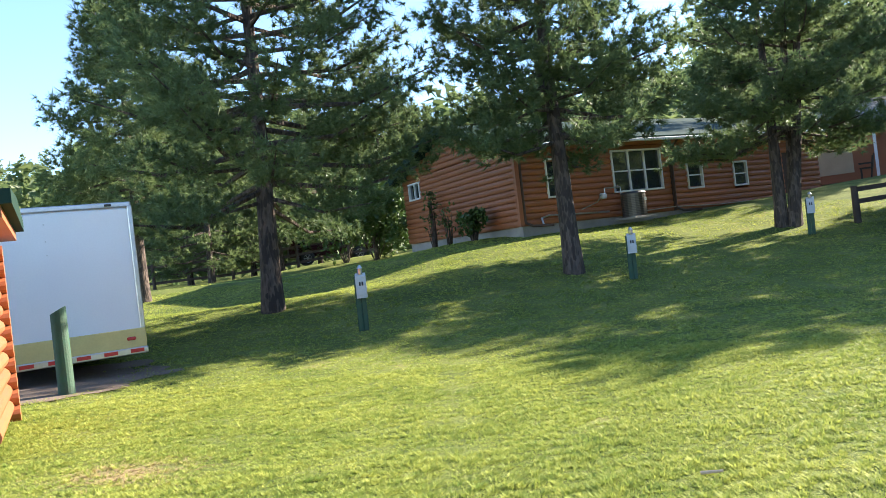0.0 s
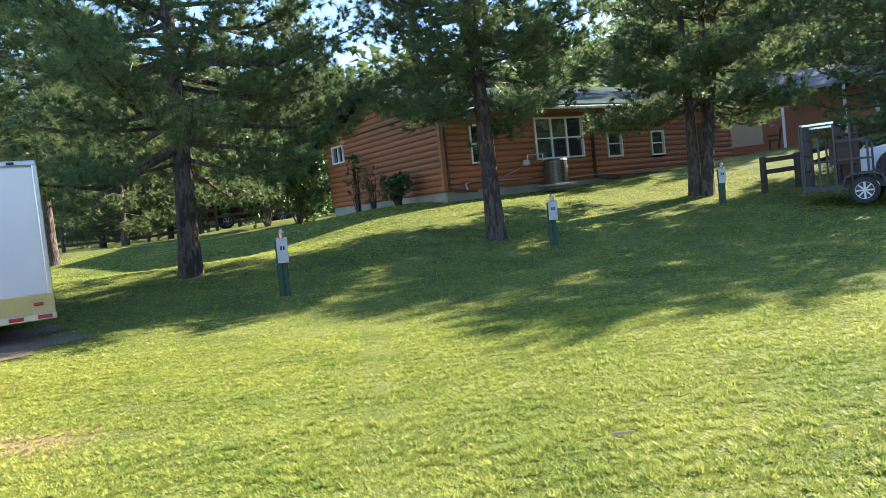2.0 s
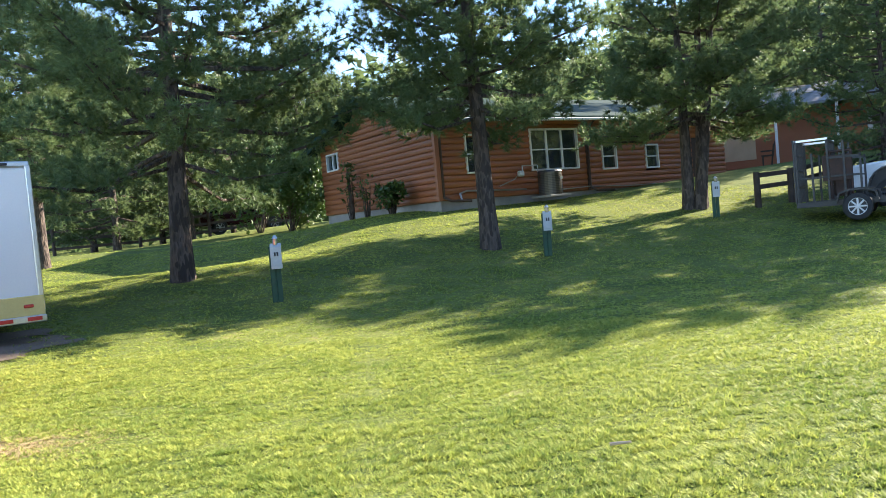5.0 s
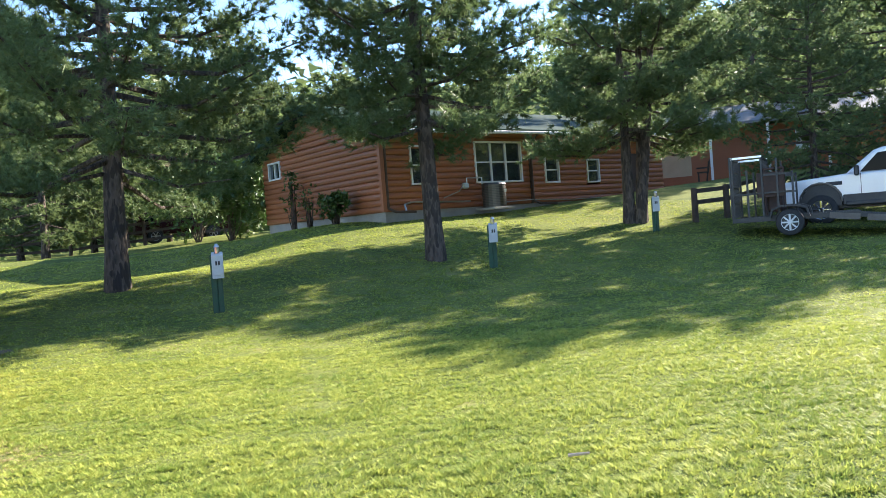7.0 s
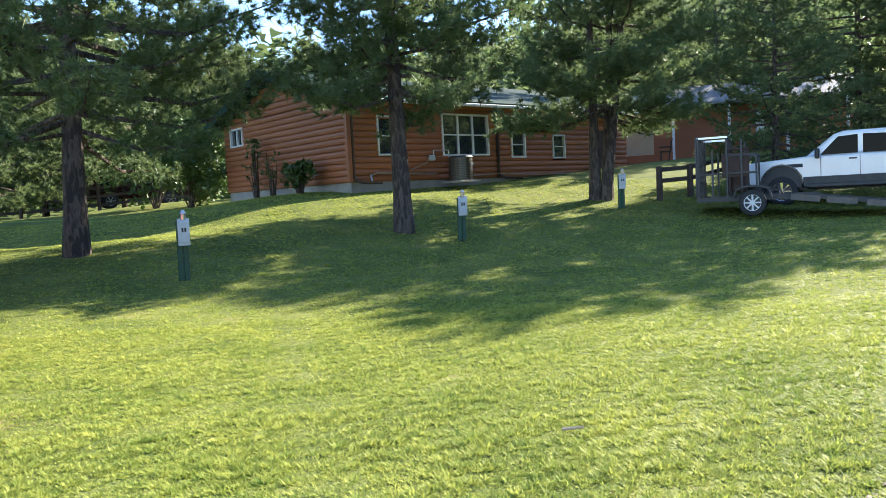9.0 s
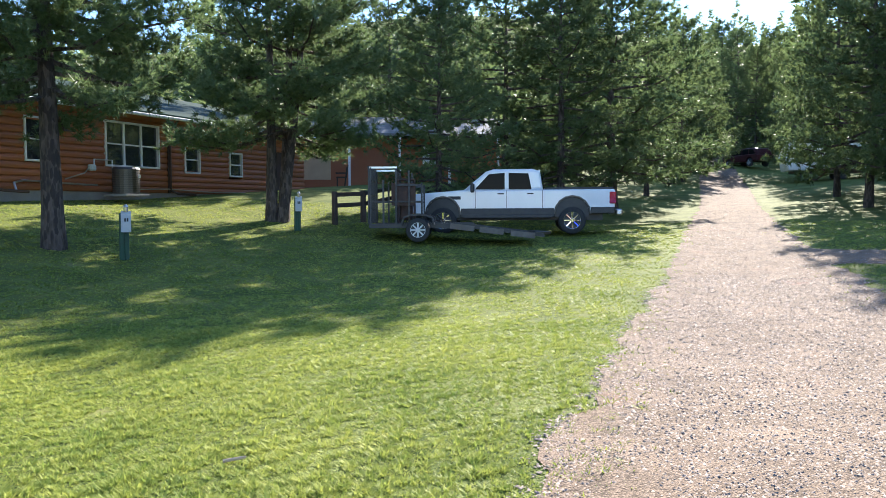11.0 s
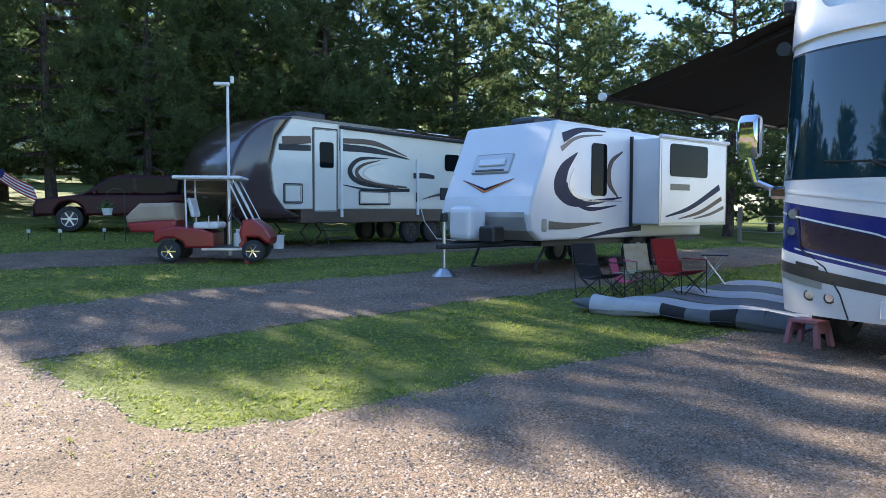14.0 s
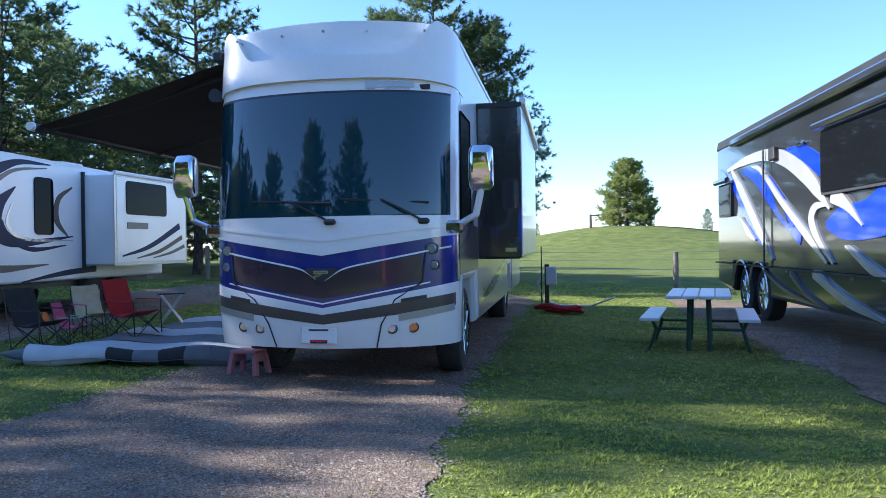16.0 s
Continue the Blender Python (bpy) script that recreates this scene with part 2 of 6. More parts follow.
def gz(x, y):
    """Height of the ground: a knoll under the house, a rise to the east, wooded hills to the north."""
    v = y - 0.36 * np.maximum(x, 0) + 0.25 * np.minimum(x, 0) * (np.asarray(y) < 26)
    z = 1.95 * sstep(v, 9.5, 26) * (1 - 0.25 * sstep(-np.asarray(x), 3, 12))
    z = z + 0.06 * np.clip(np.asarray(x) - 7, 0, 300) * (0.5 + 0.5 * sstep(y, -10, 14)) * sstep(y, -60, -8)
    z = z + 0.0006 * np.clip(np.asarray(x) - 20, 0, 260) ** 2 * sstep(y, -40, 5)
    z = z + 0.05 * np.clip(-np.asarray(x), 0, 12) * sstep(y, -4, 6) * (1 - sstep(y, 14, 26))
    z = z + 72 * sstep(y, 95, 460)
    z = z + 4.3 * np.exp(-((x - 40) ** 2 + (y + 82) ** 2 * 1.0) / (2 * 13.0 ** 2)) * 0.85
    z = z - 0.1 * sstep(-np.asarray(y), 10, 16)
    z = z - 0.5 * np.exp(-((x + 4.5) ** 2) / 18.0) * sstep(y, 17, 20.5) * (1 - sstep(y, 30, 38))
    return z


def on(x, y, dz=0.0):
    return (x, y, float(gz(x, y)) + dz)


def part(name, bm, material, parent=None, label="", smooth=False):
    """Links a bmesh as one mesh object, under a thing or a part if one is given."""
    me = bpy.data.meshes.new(name)
    bmesh.ops.recalc_face_normals(bm, faces=bm.faces[:])
    bm.to_mesh(me)
    bm.free()
    if smooth:
        me.shade_smooth()
        me.set_sharp_from_angle(angle=radians(40))
    me.materials.append(M[material] if isinstance(material, str) else material)
    ob = new(name, me)
    if parent:
        ob.parent = parent
    if label:
        ob["label"] = label
    return ob


def thing(name, m, label, category, group=""):
    ob = new(name)
    ob.matrix_basis = m
    return tagged(ob, label, category, group)


def box(bm, c, s, bevel=0.0, rot=None, seg=1):
    r = bmesh.ops.create_cube(bm, size=1.0, matrix=Matrix.LocRotScale(Vector(c), Euler([radians(a) for a in rot]) if rot else None, Vector(s)))
    if bevel:
        es = list({e for v in r["verts"] for e in v.link_edges})
        bmesh.ops.bevel(bm, geom=es, offset=bevel, segments=seg, affect="EDGES", profile=0.5)
    return bm


def B(c, s, bevel=0.0, rot=None, seg=1):
    return box(bmesh.new(), c, s, bevel, rot, seg)


def rod(bm, p0, p1, r0, r1=None, seg=8, caps=True):
    p0, p1 = Vector(p0), Vector(p1)
    d = p1 - p0
    m = Matrix.Translation((p0 + p1) / 2) @ d.to_track_quat("Z", "Y").to_matrix().to_4x4()
    bmesh.ops.create_cone(bm, cap_ends=caps, segments=seg, radius1=r0, radius2=r0 if r1 is None else r1, depth=d.length, matrix=m)
    return bm


def R(p0, p1, r0, r1=None, seg=8):
    return rod(bmesh.new(), p0, p1, r0, r1, seg)


def tube(pts, r, seg=6):
    bm = bmesh.new()
    for a, b in zip(pts[:-1], pts[1:]):
        rod(bm, a, b, r, r, seg)
    for p in pts[1:-1]:
        bmesh.ops.create_icosphere(bm, subdivisions=1, radius=r * 1.02, matrix=Matrix.Translation(p))
    return bm


def prism(outline, x0, x1, bevel=0.0, bm=None, seg=2):
    """A side outline in (y, z) drawn out from x0 to x1."""
    bm = bm or bmesh.new()
    va = [bm.verts.new((x0, y, z)) for y, z in outline]
    vb = [bm.verts.new((x1, y, z)) for y, z in outline]
    n = len(outline)
    caps = [bm.faces.new(va), bm.faces.new(vb[::-1])]
    sides = [bm.faces.new((va[i], vb[i], vb[(i + 1) % n], va[(i + 1) % n])) for i in range(n)]
    bmesh.ops.recalc_face_normals(bm, faces=caps + sides)
    if bevel:
        es = list({e for f in caps for e in f.edges})
        bmesh.ops.bevel(bm, geom=es, offset=bevel, segments=seg, affect="EDGES", profile=0.5)
    return bm


def curve2(pts, n=10):
    """A smooth line through a few points of the plane."""
    p = np.array(pts, float)
    p = np.vstack([2 * p[0] - p[1], p, 2 * p[-1] - p[-2]])
    out = []
    for i in range(1, len(p) - 2):
        for k in range(n):
            t = k / n
            a, b, c, d = p[i - 1], p[i], p[i + 1], p[i + 2]
            out.append(tuple(0.5 * (2 * b + (c - a) * t + (2 * a - 5 * b + 4 * c - d) * t * t + (3 * b - a - 3 * c + d) * t ** 3)))
    out.append(tuple(p[-2]))
    return out


def ribbon(mid, widths, x0, x1, n=8):
    """A tapering swoosh along a line in (y, z), from x0 to x1 thick: vinyl graphics."""
    c = np.array(curve2(mid, n))
    w = np.interp(np.linspace(0, 1, len(c)), np.linspace(0, 1, len(widths)), widths)
    t = np.gradient(c, axis=0)
    t /= np.linalg.norm(t, axis=1)[:, None] + 1e-9
    nn = np.stack([-t[:, 1], t[:, 0]], 1) * w[:, None] / 2
    a, b = c + nn, c - nn
    bm = bmesh.new()
    rows = [[bm.verts.new((x, q[0], q[1])) for q in side] for x in (x0, x1) for side in (a, b)]
    for i in range(len(c) - 1):
        bm.faces.new((rows[2][i], rows[2][i + 1], rows[3][i + 1], rows[3][i]))
        bm.faces.new((rows[0][i], rows[2][i], rows[2][i + 1], rows[0][i + 1]))
        bm.faces.new((rows[1][i], rows[3][i], rows[3][i + 1], rows[1][i + 1]))
    return bm


def raw(name, verts, faces, material, smooth=False):
    """A mesh object straight from arrays of corners and equal-sided faces."""
    verts, faces = np.asarray(verts, np.float32), np.asarray(faces, np.int32)
    me = bpy.data.meshes.new(name)
    me.vertices.add(len(verts))
    me.vertices.foreach_set("co", verts.ravel())
    k = faces.shape[1]
    me.loops.add(faces.size)
    me.loops.foreach_set("vertex_index", faces.ravel())
    me.polygons.add(len(faces))
    me.polygons.foreach_set("loop_start", np.arange(0, faces.size, k, dtype=np.int32))
    me.polygons.foreach_set("loop_total", np.full(len(faces), k, dtype=np.int32))
    me.update(calc_edges=True)
    if smooth:
        me.shade_smooth()
    me.materials.append(M[material])
    return new(name, me)


def wheel(parent, c, r, w, rim="alu", name="wheel", spokes=8, side=1):
    """A wheel with its axle along x: tyre, dished rim with spokes, hub."""
    wh = part(name, R((c[0] - w * 0.4, c[1], c[2]), (c[0] + w * 0.4, c[1], c[2]), r * 0.62, seg=24), "black", parent)
    bm = bmesh.new()
    prof = [(0.62, -0.5), (0.8, -0.5), (0.95, -0.42), (1.0, -0.25), (1.0, 0.25), (0.95, 0.42), (0.8, 0.5), (0.62, 0.5)]
    n = 28
    ring = [[bm.verts.new((c[0] + p[1] * w, c[1] + r * p[0] * math.cos(2 * math.pi * i / n), c[2] + r * p[0] * math.sin(2 * math.pi * i / n))) for p in prof] for i in range(n)]
    for i in range(n):
        for j in range(len(prof) - 1):
            bm.faces.new((ring[i][j], ring[i][j + 1], ring[(i + 1) % n][j + 1], ring[(i + 1) % n][j]))
    part("tyre", bm, "rubber", wh, smooth=True)
    bm = bmesh.new()
    o = c[0] + side * w * 0.44
    for i in range(n):
        a, b = 2 * math.pi * i / n, 2 * math.pi * (i + 1) / n
        for r0, r1, d0, d1 in ((0.66, 0.60, 0.03, 0.0), (0.60, 0.55, 0.0, -0.05)):
            vs = [bm.verts.new((o + side * d * w * 2, c[1] + r * q * math.cos(t), c[2] + r * q * math.sin(t))) for q, d, t in ((r0, d0, a), (r1, d1, a), (r1, d1, b), (r0, d0, b))]
            bm.faces.new(vs)
    for i in range(spokes):
        a = 2 * math.pi * i / spokes
        ca, sa = math.cos(a), math.sin(a)
        rod(bm, (o - side * 0.015, c[1] + r * 0.1 * ca, c[2] + r * 0.1 * sa), (o - side * 0.025, c[1] + r * 0.58 * ca, c[2] + r * 0.58 * sa), r * 0.07, r * 0.09, 6)
    rod(bm, (o - side * 0.05, c[1], c[2]), (o + side * 0.025, c[1], c[2]), r * 0.2, r * 0.14, 12)
    part("rim", bm, rim, wh)
    return wh


def heading(x, y, az, dz=0.0):
    """A pose on the ground whose own +y looks along the compass angle az (clockwise from the world's +y)."""
    return pose(x, y, float(gz(x, y)) + dz, 0, 0, -az)


# ---- ground, gravel, lawn ----
def warp(u):
    return 62 * u + 2600 * np.sign(u) * np.abs(u) ** 9


g = warp(np.linspace(-1, 1, 200))
gx, gy = np.meshgrid(g, g, indexing="ij")
gv = np.stack([gx.ravel(), gy.ravel(), gz(gx, gy).ravel()], 1)
idx = np.arange(200 * 200).reshape(200, 200)
gf = np.stack([idx[:-1, :-1].ravel(), idx[1:, :-1].ravel(), idx[1:, 1:].ravel(), idx[:-1, 1:].ravel()], 1)
tagged(raw("ground", gv, gf, "grass", smooth=True), "mown green lawn rolling up to a low knoll", "lawn", kind="structure")

# strips of gravel: the line's middle and its half widths
STRIPS = [
    (((-9, -7.4), (0.6, -0.5), (3.4, 1.6), (5.6, 3.1), (9.2, 5.45), (12.5, 7.6), (19, 12), (33, 21), (46, 29.5), (70, 46)), (2.4, 2.15, 1.66, 1.6, 1.6, 1.5, 1.35, 1.3, 1.5, 1.5)),
    (((15.0, 9.2), (16.2, 6.3), (17.2, 4.0), (19, -0.2), (20.9, -3.6), (27, -14)), (1.3, 1.3, 1.5, 1.6, 1.7, 1.7)),
    (((8.9, 4.0), (9.6, 2.9), (10.9, 1.1), (12.5, -1.9), (14.4, -5.2), (19.5, -14)), (1.5, 1.55, 1.6, 1.6, 1.7, 1.7)),
    (((3.0, 0.3), (3.4, -0.2), (4.9, -2.7), (6.6, -5.8), (10.6, -13), (12.3, -16)), (2.1, 2.2, 2.0, 1.75, 1.6, 1.6)),
    (((-3.5, -3.5), (-1.2, -7.5), (5.0, -17.6), (6.5, -20)), (1.8, 1.9, 1.95, 1.9)),
]


def gravel_depth(x, y):
    """Metres inside the gravel (negative: outside)."""
    best = np.full(np.shape(x), -99.0)
    for line, half in STRIPS:
        for (a, b), (c, d), h0, h1 in zip(line[:-1], line[1:], half[:-1], half[1:]):
            ux, uy = c - a, d - b
            t = np.clip(((x - a) * ux + (y - b) * uy) / (ux * ux + uy * uy), 0, 1)
            best = np.maximum(best, h0 + (h1 - h0) * t - np.hypot(x - a - t * ux, y - b - t * uy))
    wob = 0.045 * np.sin(17 * x + 4 * np.sin(5.3 * y)) * np.sin(13 * y + 3 * np.sin(6.1 * x)) + 0.05 * np.sin(x * 2.1 + 1.3 * np.sin(y * 1.7)) + 0.06 * np.sin(y * 4.3 + 2 * np.sin(x * 3.1)) + 0.05 * np.sin(9.1 * x + 3 * np.sin(7.3 * y))
    return best + wob


def cut_sheet(name, material, depth, x0, x1, y0, y1, step, lift):
    """A sheet on the ground: a grid cut off along its wavering edge."""
    xs, ys = np.arange(x0, x1, step), np.arange(y0, y1, step)
    px, py = np.meshgrid(xs, ys, indexing="ij")
    d = depth(px, py)
    bm_v, bm_f, seen = [], [], {}

    def vert(x, y):
        k = (round(x, 3), round(y, 3))
        if k not in seen:
            seen[k] = len(bm_v)
            bm_v.append((x, y, float(gz(x, y)) + lift))
        return seen[k]

    hot = np.maximum.reduce([d[:-1, :-1], d[1:, :-1], d[1:, 1:], d[:-1, 1:]]) > 0
    for i, j in zip(*np.nonzero(hot)):
        q = [(xs[i], ys[j], d[i, j]), (xs[i + 1], ys[j], d[i + 1, j]), (xs[i + 1], ys[j + 1], d[i + 1, j + 1]), (xs[i], ys[j + 1], d[i, j + 1])]
        out = []
        for k in range(4):
            a, b = q[k], q[(k + 1) % 4]
            if a[2] > 0:
                out.append((a[0], a[1]))
            if (a[2] > 0) != (b[2] > 0):
                t = a[2] / (a[2] - b[2])
                out.append((a[0] + t * (b[0] - a[0]), a[1] + t * (b[1] - a[1])))
        ids = [vert(*p) for p in out]
        ids = [v for k, v in enumerate(ids) if v != ids[k - 1]]
        if len(ids) > 2:
            bm_f.append(ids)
    me = bpy.data.meshes.new(name)
    me.from_pydata(bm_v, [], bm_f)
    me.shade_smooth()
    me.materials.append(M[material])
    return new(name, me)


def dirt_depth(x, y):
    """Metres inside the bare dirt under the cargo trailer."""
    u, w = (x + 6.6) * 0.8 + (y - 10.6) * 0.6, -(x + 6.6) * 0.6 + (y - 10.6) * 0.8
    return 1.0 - np.hypot(u / 2.35, w / 2.0) + 0.10 * np.sin(3.1 * x + 2 * np.sin(2.3 * y)) + 0.07 * np.sin(6.3 * y + 2 * np.sin(5.1 * x))


tagged(cut_sheet("dirt_patch", "dirt", dirt_depth, -11, -2, 6, 16, 0.2, 0.012), "bare brown dirt littered with pine needles", "dirt", kind="structure")
tagged(cut_sheet("gravel_road", "gravel", gravel_depth, -11, 72, -20, 47, 0.2, 0.009), "pale pinkish crushed gravel drive with ragged grass edges", "gravel road", kind="structure")

rng = np.random.default_rng(5)


def scatter(n, r0, r1, az0, az1, power=1.0):
    """Random places round the origin, thicker near it."""
    r = r0 + (r1 - r0) * rng.random(n) ** power
    a = np.radians(az0 + (az1 - az0) * rng.random(n))
    return r * np.sin(a), r * np.cos(a), r


def ripple(x, y, k):
    """A smooth uneven field between -1 and 1, its lumps about 3 / k metres."""
    return 0.5 * np.sin(k * x + 1.7 * np.sin(0.8 * k * y + 1.1)) * np.sin(0.9 * k * y + 1.9 * np.sin(0.7 * k * x)) + 0.5 * np.sin(2.3 * k * y - 1.3 * k * x + 2 * np.sin(1.1 * k * x + 0.6))


# bare sandy places in the gravel: middle and half widths
SANDY = [(4.6, 1.35, 0.95, 0.42), (3.0, 2.75, 0.6, 0.28), (3.85, 3.75, 0.5, 0.16), (3.6, 1.75, 0.5, 0.35), (5.6, 1.35, 0.5, 0.35), (1.9, 2.2, 0.9, 0.3), (12.1, -2.6, 1.2, 0.3)]


def sandy(x, y):
    best = 0.25 * np.clip(ripple(x, y, 0.9) - 0.45, 0, 1) / 0.55
    for cx, cy, rx, ry in SANDY:
        u, w = (x - cx) * 0.85 + (y - cy) * 0.52, -(x - cx) * 0.52 + (y - cy) * 0.85
        best = np.maximum(best, np.exp(-((u / rx) ** 2 + (w / ry) ** 2) ** 1.5))
    return best


# loose stones on the gravel
sx, sy, sr = (np.concatenate(q) for q in zip(scatter(340000, 1.8, 14, 22, 168, 1.15), scatter(70000, 14, 34, 40, 130, 1.3)))
keep = (gravel_depth(sx, sy) > -0.16 * rng.random(len(sx)) ** 3) & (rng.random(len(sx)) > 0.93 * sandy(sx, sy))
sx, sy, sr = sx[keep], sy[keep], sr[keep]
n = len(sx)
size = (0.0065 + 0.0125 * rng.random(n) ** 1.6) * (1 + sr * 0.05)
pyr = np.array([(1, 0, 0), (0.1, 0.8, 0), (-0.9, 0.15, 0), (-0.1, -0.75, 0), (0.1, 0.1, 0.5)], float)
v = pyr[None] * (0.5 + 0.8 * rng.random((n, 5, 1))) * size[:, None, None]
v[:, 4, :2] += (rng.random((n, 2)) - 0.5) * 1.1 * size[:, None]
a = rng.random(n) * 6.28
ca, sa = np.cos(a)[:, None], np.sin(a)[:, None]
vx = v[:, :, 0] * ca - v[:, :, 1] * sa + sx[:, None]
vy = v[:, :, 0] * sa + v[:, :, 1] * ca + sy[:, None]
vz = v[:, :, 2] + (gz(sx, sy) + 0.006)[:, None]
tri = np.array([(0, 1, 4), (1, 2, 4), (2, 3, 4), (3, 0, 4)])
sf = (tri[None] + (np.arange(n) * 5)[:, None, None]).reshape(-1, 3)
tagged(raw("gravel_stones", np.stack([vx, vy, vz], 2).reshape(-1, 3), sf, "stone"), "loose crushed gravel stones in pink, grey and buff", "gravel", kind="stuff")


def blades(name, x, y, r, material, h0, h1, wide, label, fan=5, lie=1.5):
    """Tufts of blades that fan out of one foot; uneven in height from place to place."""
    n = len(x)
    tall = (0.8 + 0.35 * ripple(x, y, 3.1)) * (0.9 + 0.6 * ripple(x, y, 13.0)) * (0.95 + 0.4 * ripple(y, x, 29.0))
    h = np.repeat((h0 + (h1 - h0) * rng.random(n)) * np.clip(tall, 0.2, 1.8) * (1 + r * 0.012), fan)
    w = wide * (0.6 + 0.8 * rng.random(n * fan)) * (1 + np.repeat(r, fan) * 0.07)
    a = rng.random(n * fan) * 6.28
    comb = np.repeat(0.5 * ripple(x, y, 1.7), fan)
    ux, uy = np.cos(a) + comb, np.sin(a) - 0.4 * comb
    out = (0.25 + lie * rng.random(n * fan)) * h
    foot = 0.012 * (1 + np.repeat(r, fan) * 0.10) * rng.random(n * fan)
    fx, fy = np.repeat(x, fan) + ux * foot, np.repeat(y, fan) + uy * foot
    z = gz(fx, fy) - 0.003
    sx1, sy1 = -np.sin(a) * w, np.cos(a) * w
    p0 = np.stack([fx - sx1, fy - sy1, z], 1)
    p1 = np.stack([fx + sx1, fy + sy1, z], 1)
    p2 = np.stack([fx + ux * out, fy + uy * out, z + h * (0.5 + 0.5 * rng.random(n * fan))], 1)
    return tagged(raw(name, np.stack([p0, p1, p2], 1).reshape(-1, 3), np.arange(3 * n * fan).reshape(-1, 3), material), label, "grass", kind="stuff")


bx, by, br = (np.concatenate(q) for q in zip(scatter(165000, 2.6, 10, -37, 64, 1.0), scatter(110000, 10, 28, -37, 62, 1.2), scatter(130000, 3.2, 27, 62, 172, 1.25)))
dry = np.exp(-(((bx + 2.5) / 0.55) ** 2 + ((by - 5.7) / 0.4) ** 2))
edge = gravel_depth(bx, by)
thin = np.clip(ripple(bx, by, 2.2) - 0.55, 0, 1) * 1.1
ok = (dirt_depth(bx, by) < 0.35 * rng.random(len(bx)) ** 2) & (edge < 0.75 * rng.random(len(bx)) ** 5 - 0.12) & (rng.random(len(bx)) > dry * 0.85) & (rng.random(len(bx)) > thin)
ok &= ~((rng.random(len(bx)) < 0.35) & (edge > -0.5))
blades("grass_blades", bx[ok], by[ok], br[ok], "blade", 0.020, 0.042, 0.0045, "short mown bright green lawn grass")
dx, dy = -2.5 + 0.36 * rng.normal(size=6000), 5.7 + 0.24 * rng.normal(size=6000)
dr = np.hypot(dx, dy)
ok = dr > 3
blades("dry_grass", dx[ok], dy[ok], dr[ok], "straw", 0.008, 0.022, 0.003, "patch of dry straw-coloured dead grass", 3, 2.5)


# ---- pines ----
def pine_meshes(seed, height, base, radius, limbs, twigs, tufts, needles, girth, length=0.2, wide=0.008, material="needle", bend=0.0, stems=((0, 0, 0, 0),)):
    """Trunk with limbs, and a crown of needle tufts, as two meshes."""
    rg = np.random.default_rng(seed)
    bm = bmesh.new()
    tips, dirs = [], []
    for sx0, sy0, slx, sly in stems:
        def axis(h):
            u = h / height
            return np.array([sx0 + slx * h + bend * math.sin(u * 3) * 0.4, sy0 + sly * h + bend * math.sin(u * 2.2 + 1) * 0.2, h])
        hs = np.linspace(-0.15, height, 13)
        for h0, h1 in zip(hs[:-1], hs[1:]):
            f = lambda h: girth * (1 - 0.93 * max(h, 0) / height) * (1 + 0.22 * math.exp(-max(h, 0) * 3))
            rod(bm, axis(h0), axis(h1), f(h0), f(h1), 10, caps=False)
        nl = limbs // len(stems)
        for k in range(nl):
            u = (k + rg.random()) / nl
            h = base + (height - base) * u ** 1.05
            prof = (1 - u) ** 0.58 * (0.55 + 0.45 * min(1, u * 6 + 0.35)) + 0.06
            ln = radius * prof * (0.65 + 0.5 * rg.random())
            az = k * 2.39996 + rg.random() * 0.8
            rise = -0.18 + 0.75 * u + 0.25 * (rg.random() - 0.5)
            p0 = axis(h)
            d = np.array([math.cos(az), math.sin(az), rise])
            mid = p0 + d * ln * 0.55 + np.array([0, 0, -0.05 * ln])
            end = p0 + d * ln + np.array([0, 0, 0.10 * ln])
            g0 = 0.018 + 0.014 * ln
            rod(bm, p0, mid, g0, g0 * 0.6, 5, caps=False)
            rod(bm, mid, end, g0 * 0.6, 0.008, 5, caps=False)
            nt = max(3, int(twigs * (0.4 + ln / radius)))
            for j in range(nt):
                s = 0.28 + 0.72 * (j + rg.random()) / nt
                q = p0 + (mid - p0) * (s / 0.55) if s < 0.55 else mid + (end - mid) * ((s - 0.55) / 0.45)
                side = az + (1 if j % 2 else -1) * (0.4 + 0.9 * rg.random())
                tl = (0.25 + 0.35 * rg.random()) * min(1.0, 0.35 + 0.25 * ln) * (1.35 - 0.5 * s)
                td = np.array([math.cos(side), math.sin(side), 0.28 + 1.1 * (rg.random() - 0.42)])
                for m in range(tufts):
                    w = (m + 1) / tufts
                    tips.append(q + td * tl * w * 1.6 + (rg.random(3) - 0.5) * 0.34)
                    dirs.append(td + (rg.random(3) - 0.5) * 0.9)
    tips, dirs = np.array(tips), np.array(dirs)
    n = len(tips)
    dirs /= np.linalg.norm(dirs, axis=1)[:, None]
    d = dirs[:, None, :] * 0.75 + (rg.random((n, needles, 3)) - 0.5) * 1.9
    d /= np.linalg.norm(d, axis=2)[:, :, None]
    d *= length * (0.6 + 0.7 * rg.random((n, needles, 1)))
    sd = np.cross(d, rg.random((n, needles, 3)) - 0.5)
    sd /= np.linalg.norm(sd, axis=2)[:, :, None] + 1e-9
    root = tips[:, None, :] - d * 0.25
    vs = np.stack([root + sd * wide, root - sd * wide, tips[:, None, :] + d], 2).reshape(-1, 3)
    crown = raw("crown", vs, np.arange(len(vs)).reshape(-1, 3), material)
    trunk = part("trunk", bm, "bark", smooth=True)
    return trunk, crown


